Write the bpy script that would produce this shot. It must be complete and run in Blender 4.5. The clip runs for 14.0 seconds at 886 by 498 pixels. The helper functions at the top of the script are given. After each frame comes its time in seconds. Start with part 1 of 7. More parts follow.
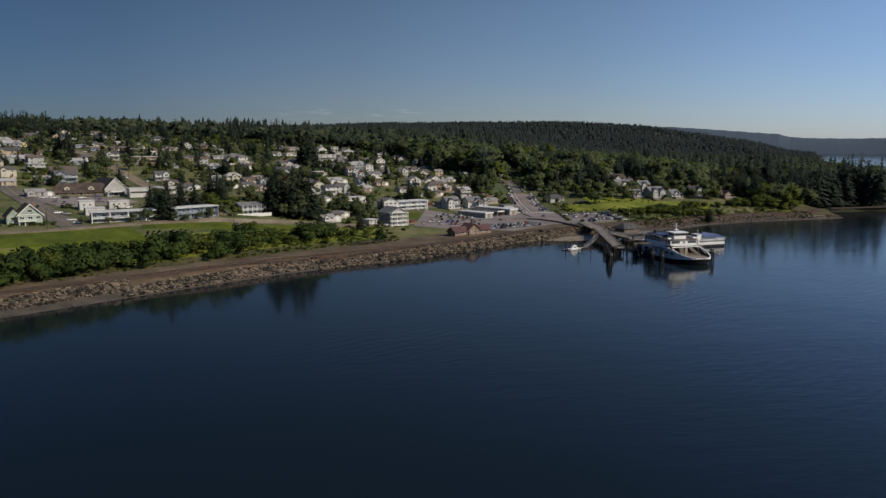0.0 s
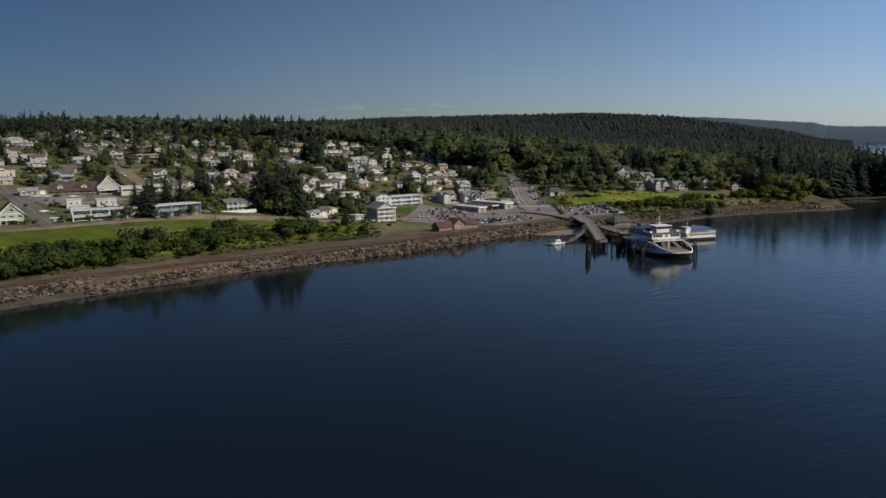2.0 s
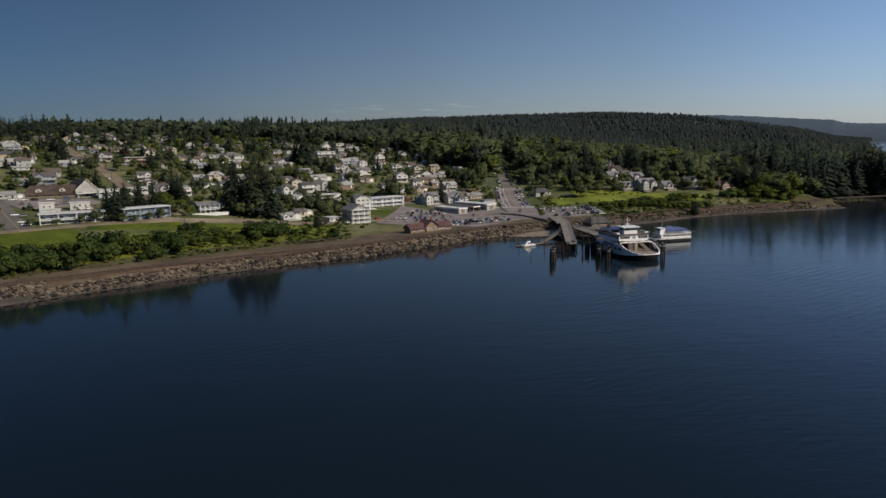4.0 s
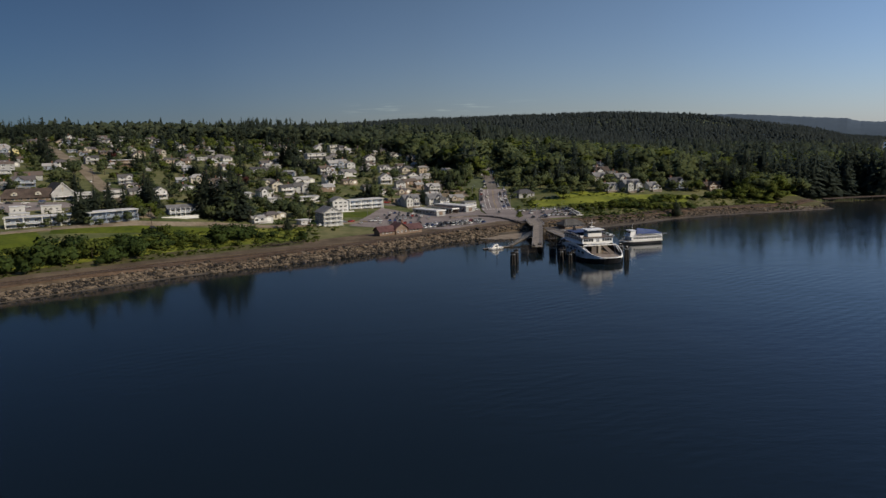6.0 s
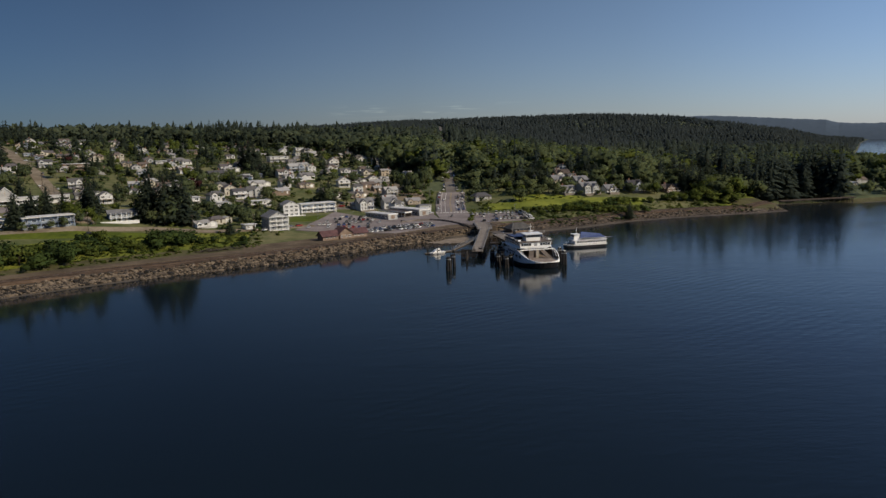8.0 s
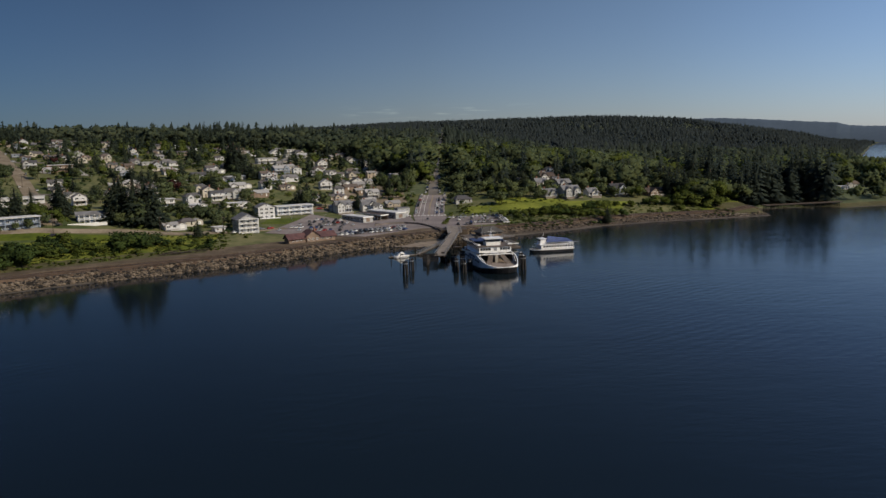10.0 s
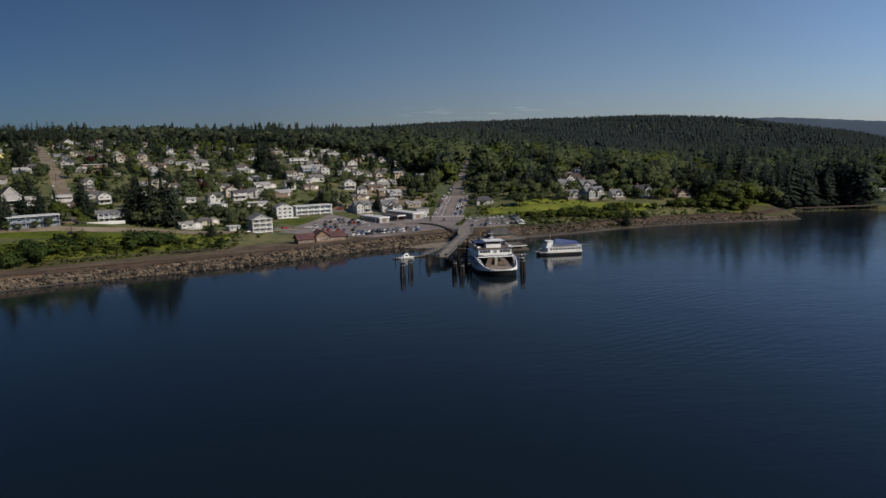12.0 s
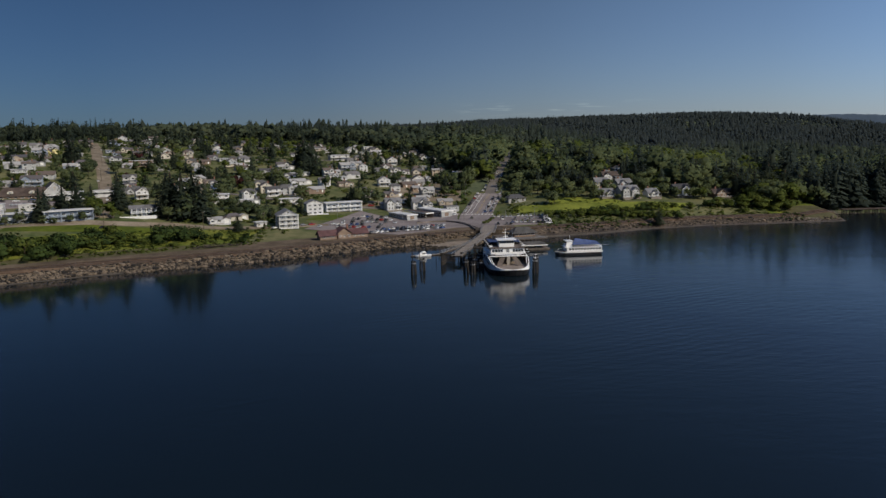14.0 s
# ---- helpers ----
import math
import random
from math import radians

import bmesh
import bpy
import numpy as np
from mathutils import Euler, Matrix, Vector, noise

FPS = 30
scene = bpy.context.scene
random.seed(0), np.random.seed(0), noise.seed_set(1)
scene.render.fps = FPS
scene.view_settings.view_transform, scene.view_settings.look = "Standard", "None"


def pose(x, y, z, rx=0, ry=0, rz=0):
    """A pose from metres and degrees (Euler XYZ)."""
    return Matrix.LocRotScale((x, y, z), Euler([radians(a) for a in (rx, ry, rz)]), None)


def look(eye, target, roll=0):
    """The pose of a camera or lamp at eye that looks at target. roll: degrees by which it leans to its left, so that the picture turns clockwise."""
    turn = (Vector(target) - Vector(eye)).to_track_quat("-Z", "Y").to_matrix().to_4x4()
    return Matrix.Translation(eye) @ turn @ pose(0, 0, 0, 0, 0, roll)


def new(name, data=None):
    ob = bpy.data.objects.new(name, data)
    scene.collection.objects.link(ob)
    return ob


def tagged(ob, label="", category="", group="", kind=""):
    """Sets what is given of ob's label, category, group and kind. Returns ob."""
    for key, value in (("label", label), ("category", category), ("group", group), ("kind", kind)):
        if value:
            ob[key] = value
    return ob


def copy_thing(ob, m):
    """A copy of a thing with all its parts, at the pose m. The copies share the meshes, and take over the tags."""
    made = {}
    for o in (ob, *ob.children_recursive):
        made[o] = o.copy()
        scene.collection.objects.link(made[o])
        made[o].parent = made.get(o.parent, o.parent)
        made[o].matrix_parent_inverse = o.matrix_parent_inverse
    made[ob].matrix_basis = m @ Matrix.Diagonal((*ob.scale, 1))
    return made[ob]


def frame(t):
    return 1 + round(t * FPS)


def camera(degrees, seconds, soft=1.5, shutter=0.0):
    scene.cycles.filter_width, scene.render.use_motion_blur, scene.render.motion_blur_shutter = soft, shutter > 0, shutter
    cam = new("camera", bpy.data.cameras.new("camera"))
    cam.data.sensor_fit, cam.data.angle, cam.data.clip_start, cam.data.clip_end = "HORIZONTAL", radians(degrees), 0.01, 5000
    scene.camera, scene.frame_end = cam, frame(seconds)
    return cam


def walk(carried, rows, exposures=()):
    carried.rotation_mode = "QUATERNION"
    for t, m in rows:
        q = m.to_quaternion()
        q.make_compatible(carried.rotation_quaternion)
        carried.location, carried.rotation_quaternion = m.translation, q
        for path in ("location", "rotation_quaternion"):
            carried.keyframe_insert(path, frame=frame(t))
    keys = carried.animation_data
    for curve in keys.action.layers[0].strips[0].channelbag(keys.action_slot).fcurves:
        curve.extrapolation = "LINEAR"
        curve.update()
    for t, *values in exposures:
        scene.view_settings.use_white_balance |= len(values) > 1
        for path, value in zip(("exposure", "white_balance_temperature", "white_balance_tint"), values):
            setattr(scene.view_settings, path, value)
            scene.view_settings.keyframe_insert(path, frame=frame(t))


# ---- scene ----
cam = camera(61.5, 14.0, 1.45)

PATH = [
    (0, (-134.047, 1.459, 61.163), (-133.589, 3.385, 60.877), 0.1),
    (0.5, (-126.53, 0.871, 61.181), (-126.105, 2.803, 60.889), -0.2),
    (1, (-119.058, 0.374, 61.193), (-118.658, 2.311, 60.897), -0.4),
    (1.5, (-111.691, -0.003, 61.2), (-111.309, 1.937, 60.901), -0.5),
    (2, (-104.436, -0.293, 61.202), (-104.067, 1.65, 60.9), -0.7),
    (2.5, (-97.313, -0.515, 61.198), (-96.951, 1.429, 60.896), -0.8),
    (3, (-90.316, -0.667, 61.202), (-89.96, 1.278, 60.9), -0.9),
    (5.5, (-56.066, -1.021, 61.498), (-55.795, 0.938, 61.199), -1.3),
    (6, (-49.46, -0.904, 61.523), (-49.181, 1.054, 61.224), -1.4),
    (6.5, (-43.068, -0.634, 61.544), (-42.78, 1.322, 61.246), -1.4),
    (7, (-36.831, -0.296, 61.571), (-36.533, 1.659, 61.273), -1.4),
    (7.5, (-30.61, 0.026, 61.617), (-30.302, 1.979, 61.32), -1.4),
    (8, (-24.268, 0.215, 61.656), (-23.955, 2.169, 61.361), -1.5),
    (8.5, (-17.844, 0.263, 61.69), (-17.528, 2.216, 61.396), -1.4),
    (11, (14.367, -0.033, 61.905), (14.585, 1.934, 61.617), -1.3),
    (11.5, (20.572, -0.093, 61.904), (20.749, 1.878, 61.616), -1.3),
    (12, (26.563, -0.073, 61.909), (26.708, 1.901, 61.621), -1.3),
    (12.5, (32.325, 0.064, 61.918), (32.428, 2.041, 61.629), -1.3),
    (13, (37.856, 0.312, 61.938), (37.918, 2.29, 61.648), -1.2),
    (13.5, (43.212, 0.63, 61.956), (43.237, 2.608, 61.664), -1.2),
    (14, (48.488, 0.975, 61.967), (48.476, 2.953, 61.674), -1.2),
]
walk(cam, [(t, look(eye, target, roll)) for t, eye, target, roll in PATH], ((0.0, 0.05, 7500, 10), (8.5, 0.05, 7780, 11), (14.0, 0.0, 7150, 11)))


# ---------------------------------------------------------------- daylight
SUN_DIR = Vector((0.70, -0.54, 0.60)).normalized()
elevation = math.asin(SUN_DIR.z)
world = bpy.data.worlds.new("sky")
scene.world = world
world.use_nodes = True
wn = world.node_tree.nodes
sky = wn.new("ShaderNodeTexSky")
sky.sky_type = "NISHITA"
sky.sun_disc = False
sky.sun_elevation = elevation
sky.sun_rotation = math.atan2(SUN_DIR.x, SUN_DIR.y)
sky.altitude = 60
sky.air_density = 1.0
sky.dust_density = 0.2
sky.ozone_density = 4.0
wn["Background"].inputs["Strength"].default_value = 0.072
# a clear polarised sky: it deepens away from the sun, and with height as far as the view reaches
wl = world.node_tree.links
view = wn.new("ShaderNodeTexCoord")
split = wn.new("ShaderNodeSeparateXYZ")
wl.new(view.outputs["Generated"], split.inputs["Vector"])
lift = wn.new("ShaderNodeValToRGB")
lift.color_ramp.elements[0].position, lift.color_ramp.elements[0].color = 0.0, (0.49, 0.57, 0.84, 1)
lift.color_ramp.elements[1].position, lift.color_ramp.elements[1].color = 0.45, (0.245, 0.325, 0.455, 1)
mid = lift.color_ramp.elements.new(0.17)
# the unseen upper sky is made much brighter to lift the shadows
zenith = lift.color_ramp.elements.new(1.0)
zenith.color = (2.3, 2.4, 2.55, 1)
mid.color = (0.56, 0.62, 0.76, 1)
high = lift.color_ramp.elements.new(0.62)
high.color = (1.1, 1.2, 1.35, 1)
wl.new(split.outputs["Z"], lift.inputs["Fac"])
side = wn.new("ShaderNodeMapRange")
side.inputs["From Min"].default_value, side.inputs["From Max"].default_value = -0.5, 0.75
wl.new(split.outputs["X"], side.inputs["Value"])
toward = wn.new("ShaderNodeValToRGB")
toward.color_ramp.elements[0].position, toward.color_ramp.elements[0].color = 0.06, (0.32, 0.445, 0.55, 1)
toward.color_ramp.elements[1].position, toward.color_ramp.elements[1].color = 1.0, (2.08, 2.17, 2.30, 1)
for where, tone in ((0.264, (0.475, 0.56, 0.64)), (0.496, (0.88, 0.91, 0.93)), (0.712, (1.36, 1.38, 1.40)), (0.88, (1.84, 1.90, 1.98))):
    toward.color_ramp.elements.new(where).color = (*tone, 1)
wl.new(side.outputs["Result"], toward.inputs["Fac"])
tint = wn.new("ShaderNodeMix")
tint.data_type, tint.blend_type = "RGBA", "MULTIPLY"
tint.inputs["Factor"].default_value = 1.0
wl.new(sky.outputs["Color"], tint.inputs["A"])
wl.new(lift.outputs["Color"], tint.inputs["B"])
deep = wn.new("ShaderNodeMix")
deep.data_type, deep.blend_type = "RGBA", "MULTIPLY"
deep.inputs["Factor"].default_value = 1.0
wl.new(tint.outputs["Result"], deep.inputs["A"])
wl.new(toward.outputs["Color"], deep.inputs["B"])
# a few thin clouds low over the ridge
wide = wn.new("ShaderNodeMapping")
wide.inputs["Scale"].default_value = (24, 24, 260)
wl.new(view.outputs["Generated"], wide.inputs["Vector"])
wisps = wn.new("ShaderNodeTexNoise")
wisps.inputs["Scale"].default_value, wisps.inputs["Detail"].default_value = 1.0, 4
wl.new(wide.outputs["Vector"], wisps.inputs["Vector"])
amount = wn.new("ShaderNodeMapRange")
amount.inputs["From Min"].default_value, amount.inputs["From Max"].default_value = 0.52, 0.68
wl.new(wisps.outputs["Fac"], amount.inputs["Value"])
band = wn.new("ShaderNodeValToRGB")
band.color_ramp.elements[0].position, band.color_ramp.elements[0].color = 0.029, (0, 0, 0, 1)
band.color_ramp.elements[1].position, band.color_ramp.elements[1].color = 0.046, (0, 0, 0, 1)
core = band.color_ramp.elements.new(0.037)
core.color = (1, 1, 1, 1)
wl.new(split.outputs["Z"], band.inputs["Fac"])
veil = wn.new("ShaderNodeMath")
veil.operation = "MULTIPLY"
wl.new(amount.outputs["Result"], veil.inputs[0])
wl.new(band.outputs["Color"], veil.inputs[1])
cloudy = wn.new("ShaderNodeMix")
cloudy.data_type, cloudy.blend_type = "RGBA", "MULTIPLY"
stretch_x = wn.new("ShaderNodeValToRGB")
stretch_x.color_ramp.elements[0].position, stretch_x.color_ramp.elements[0].color = 0.0, (0, 0, 0, 1)
stretch_x.color_ramp.elements[1].position, stretch_x.color_ramp.elements[1].color = 0.28, (0, 0, 0, 1)
for where in (0.06, 0.19):
    stretch_x.color_ramp.elements.new(where).color = (1, 1, 1, 1)
wl.new(split.outputs["X"], stretch_x.inputs["Fac"])
some = wn.new("ShaderNodeMath")
some.operation = "MULTIPLY"
wl.new(veil.outputs[0], some.inputs[0])
wl.new(stretch_x.outputs["Color"], some.inputs[1])
wl.new(some.outputs[0], cloudy.inputs["Factor"])
wl.new(deep.outputs["Result"], cloudy.inputs["A"])
cloudy.inputs["B"].default_value = (1.6, 1.5, 1.35, 1)
wl.new(cloudy.outputs["Result"], wn["Background"].inputs["Color"])
sun_lamp = new("sun", bpy.data.lights.new("sun", "SUN"))
sun_lamp.data.energy = 3.4
sun_lamp.data.angle = radians(0.53)
sun_lamp.data.color = (0.975, 0.905, 0.770)
sun_lamp.matrix_world = look(SUN_DIR * 100, (0, 0, 0))

# ---------------------------------------------------------------- materials
def shader(name, rough=0.7, metal=0.0):
    m = bpy.data.materials.new(name)
    m.use_nodes = True
    b = m.node_tree.nodes["Principled BSDF"]
    b.inputs["Roughness"].default_value = rough
    b.inputs["Metallic"].default_value = metal
    return m, m.node_tree.nodes, m.node_tree.links, b


def rough_mat(name, dark, light, scale, rough=0.75, fine=6.0, bump=0.0, metal=0.0, vary=0.0, island=False, spec=None, leafy=0.0):
    """A surface whose colour wanders between two tones at a large and a small scale (cycles per metre), with relief."""
    m, n, l, b = shader(name, rough, metal)
    if spec is not None:
        b.inputs["Specular IOR Level"].default_value = spec
    geo = n.new("ShaderNodeNewGeometry")
    big, small = n.new("ShaderNodeTexNoise"), n.new("ShaderNodeTexNoise")
    big.inputs["Scale"].default_value, small.inputs["Scale"].default_value = scale, scale * fine
    big.inputs["Detail"].default_value = small.inputs["Detail"].default_value = 3
    for t in (big, small):
        l.new(geo.outputs["Position"], t.inputs["Vector"])
    add = n.new("ShaderNodeMath")
    add.operation = "MULTIPLY_ADD"
    l.new(small.outputs["Fac"], add.inputs[0])
    add.inputs[1].default_value = 0.6
    half = n.new("ShaderNodeMath")
    half.operation = "MULTIPLY_ADD"
    l.new(big.outputs["Fac"], half.inputs[0])
    half.inputs[1].default_value, half.inputs[2].default_value = 1.0, -0.3
    l.new(half.outputs[0], add.inputs[2])
    last = add.outputs[0]
    if vary:
        pick = n.new("ShaderNodeMath")
        pick.operation = "MULTIPLY_ADD"
        if island:
            l.new(geo.outputs["Random Per Island"], pick.inputs[0])
        else:
            info = n.new("ShaderNodeObjectInfo")
            l.new(info.outputs["Random"], pick.inputs[0])
        pick.inputs[1].default_value = vary
        off = n.new("ShaderNodeMath")
        off.operation = "SUBTRACT"
        l.new(last, off.inputs[0])
        off.inputs[1].default_value = vary / 2
        l.new(off.outputs[0], pick.inputs[2])
        last = pick.outputs[0]
    ramp = n.new("ShaderNodeValToRGB")
    ramp.color_ramp.elements[0].position, ramp.color_ramp.elements[1].position = 0.3, 0.72
    ramp.color_ramp.elements[0].color, ramp.color_ramp.elements[1].color = (*dark, 1), (*light, 1)
    l.new(last, ramp.inputs["Fac"])
    l.new(ramp.outputs["Color"], b.inputs["Base Color"])
    if leafy:
        glow, mix = n.new("ShaderNodeBsdfTranslucent"), n.new("ShaderNodeMixShader")
        mix.inputs["Fac"].default_value = leafy
        l.new(ramp.outputs["Color"], glow.inputs["Color"])
        l.new(b.outputs["BSDF"], mix.inputs[1])
        l.new(glow.outputs["BSDF"], mix.inputs[2])
        l.new(mix.outputs["Shader"], n["Material Output"].inputs["Surface"])
    if bump:
        bm_ = n.new("ShaderNodeBump")
        bm_.inputs["Strength"].default_value = 1.0
        bm_.inputs["Distance"].default_value = bump
        l.new(small.outputs["Fac"], bm_.inputs["Height"])
        l.new(bm_.outputs["Normal"], b.inputs["Normal"])
    return m


def choice_mat(name, tones, rough=0.6, scale=0.5, wear=0.12):
    """Paint whose tone is drawn for each object from a row of tones, with slight weathering."""
    m, n, l, b = shader(name, rough)
    info = n.new("ShaderNodeObjectInfo")
    ramp = n.new("ShaderNodeValToRGB")
    ramp.color_ramp.interpolation = "CONSTANT"
    els = ramp.color_ramp.elements
    while len(els) < len(tones):
        els.new(0.5)
    for i, c in enumerate(tones):
        els[i].position = i / len(tones)
        els[i].color = (*c, 1)
    l.new(info.outputs["Random"], ramp.inputs["Fac"])
    geo, tex = n.new("ShaderNodeNewGeometry"), n.new("ShaderNodeTexNoise")
    tex.inputs["Scale"].default_value, tex.inputs["Detail"].default_value = scale, 5
    l.new(geo.outputs["Position"], tex.inputs["Vector"])
    fac = n.new("ShaderNodeMapRange")
    fac.inputs["To Min"].default_value, fac.inputs["To Max"].default_value = 1 - 2 * wear, 1.0
    l.new(tex.outputs["Fac"], fac.inputs["Value"])
    mix = n.new("ShaderNodeMix")
    mix.data_type, mix.blend_type = "RGBA", "MULTIPLY"
    mix.inputs["Factor"].default_value = 1.0
    l.new(ramp.outputs["Color"], mix.inputs["A"])
    l.new(fac.outputs["Result"], mix.inputs["B"])
    l.new(mix.outputs["Result"], b.inputs["Base Color"])
    return m


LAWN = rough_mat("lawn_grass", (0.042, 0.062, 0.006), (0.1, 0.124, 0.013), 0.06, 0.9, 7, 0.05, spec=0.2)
# a yellower mown lawn, its colour also brightened for full sun
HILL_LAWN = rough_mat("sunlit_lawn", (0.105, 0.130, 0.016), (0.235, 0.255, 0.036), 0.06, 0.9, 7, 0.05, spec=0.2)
MEADOW = rough_mat("rough_meadow", (0.072, 0.100, 0.012), (0.190, 0.195, 0.036), 0.11, 0.95, 7, 0.2, spec=0.2)
YARD = rough_mat("dry_yards", (0.050, 0.070, 0.021), (0.168, 0.158, 0.074), 0.03, 0.95, 6, 0.1, spec=0.2)
DRY_GRASS = rough_mat("dry_spit_grass", (0.054, 0.052, 0.022), (0.112, 0.102, 0.048), 0.07, 0.95, 9, 0.05, spec=0.2)
FLOOR = rough_mat("forest_floor", (0.058, 0.075, 0.042), (0.117, 0.135, 0.072), 0.03, 0.95, 8, 0.2, spec=0.1)
SAND = rough_mat("wet_sand", (0.043, 0.035, 0.025), (0.095, 0.077, 0.058), 0.15, 0.9, 8, 0.03)
EARTH = rough_mat("packed_earth", (0.072, 0.053, 0.035), (0.155, 0.117, 0.079), 0.08, 0.95, 9, 0.05, spec=0.2)
BALLAST = rough_mat("rail_ballast", (0.062, 0.039, 0.026), (0.142, 0.097, 0.066), 0.2, 0.95, 10, 0.06, spec=0.2)
SHINGLE_SHORE = rough_mat("dark_shingle_and_gap_shade", (0.028, 0.022, 0.017), (0.115, 0.088, 0.066), 0.12, 0.9, 8, 0.06, spec=0.3)
ASPHALT = rough_mat("worn_asphalt", (0.155, 0.130, 0.123), (0.260, 0.224, 0.212), 0.06, 0.9, 12, 0.01, spec=0.3)
STREET = rough_mat("pale_street_asphalt", (0.1, 0.088, 0.076), (0.175, 0.156, 0.136), 0.05, 0.9, 12, 0.01, spec=0.3)
BARE = rough_mat("bare_dry_slope", (0.15, 0.118, 0.082), (0.27, 0.222, 0.16), 0.09, 0.95, 8, 0.05, spec=0.2)
CONCRETE = rough_mat("weathered_concrete", (0.24, 0.22, 0.20), (0.42, 0.39, 0.36), 0.2, 0.85, 8, 0.01)
ROCK = rough_mat("riprap_stone", (0.01, 0.008, 0.006), (0.165, 0.126, 0.088), 0.35, 0.9, 6, 0.08, vary=0.9, island=True)
MARKING = rough_mat("road_paint", (0.55, 0.54, 0.50), (0.78, 0.77, 0.73), 0.8, 0.7)
YELLOW = rough_mat("yellow_road_paint", (0.26, 0.19, 0.09), (0.36, 0.27, 0.12), 0.8, 0.7)
CONIFER = rough_mat("fir_foliage", (0.03, 0.044, 0.034), (0.062, 0.08, 0.052), 0.022, 0.9, 4.5, vary=0.18, island=True, spec=0.1, leafy=0.5)
# the next two fir tones carry the blue haze of distance
FAR_HAZED_CONIFER = rough_mat("far_hazed_fir_foliage", (0.053, 0.071, 0.074), (0.072, 0.090, 0.088), 0.012, 0.95, 4, vary=0.2, island=True, spec=0.1, leafy=0.55)
DISTANT_HAZED_CONIFER = rough_mat("distant_hazed_fir_foliage", (0.036, 0.050, 0.054), (0.060, 0.076, 0.078), 0.01, 0.95, 4, vary=0.15, island=True, spec=0.1, leafy=0.45)
# paler and bluer than the near firs: the slope's haze is in the colour
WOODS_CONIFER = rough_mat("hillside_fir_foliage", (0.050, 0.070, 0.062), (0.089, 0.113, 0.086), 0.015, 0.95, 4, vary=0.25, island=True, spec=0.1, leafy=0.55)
LEAF = rough_mat("broadleaf_foliage", (0.063, 0.089, 0.046), (0.147, 0.177, 0.081), 0.022, 0.9, 4.5, vary=0.32, island=True, spec=0.15, leafy=0.5)
# flatter and bluer than LEAF, with distance haze mixed into the tone
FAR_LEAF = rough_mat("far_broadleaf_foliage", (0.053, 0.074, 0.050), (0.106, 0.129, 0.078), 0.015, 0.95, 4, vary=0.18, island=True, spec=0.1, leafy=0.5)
SHRUB = rough_mat("bank_shrub_foliage", (0.03, 0.052, 0.017), (0.08, 0.12, 0.033), 0.07, 0.9, 6, vary=0.2, island=True, spec=0.15, leafy=0.46)
BRIGHT_LEAF = rough_mat("bright_green_foliage", (0.066, 0.092, 0.018), (0.14, 0.172, 0.044), 0.05, 0.9, 8, vary=0.3, island=True, spec=0.15, leafy=0.46)
RED_LEAF = rough_mat("copper_beech_foliage", (0.022, 0.008, 0.008), (0.06, 0.02, 0.018), 0.12, 0.9, 7, vary=0.4, island=True, spec=0.15, leafy=0.3)
BARK = rough_mat("tree_bark", (0.035, 0.026, 0.018), (0.09, 0.07, 0.05), 0.8, 0.95, 6, 0.03)


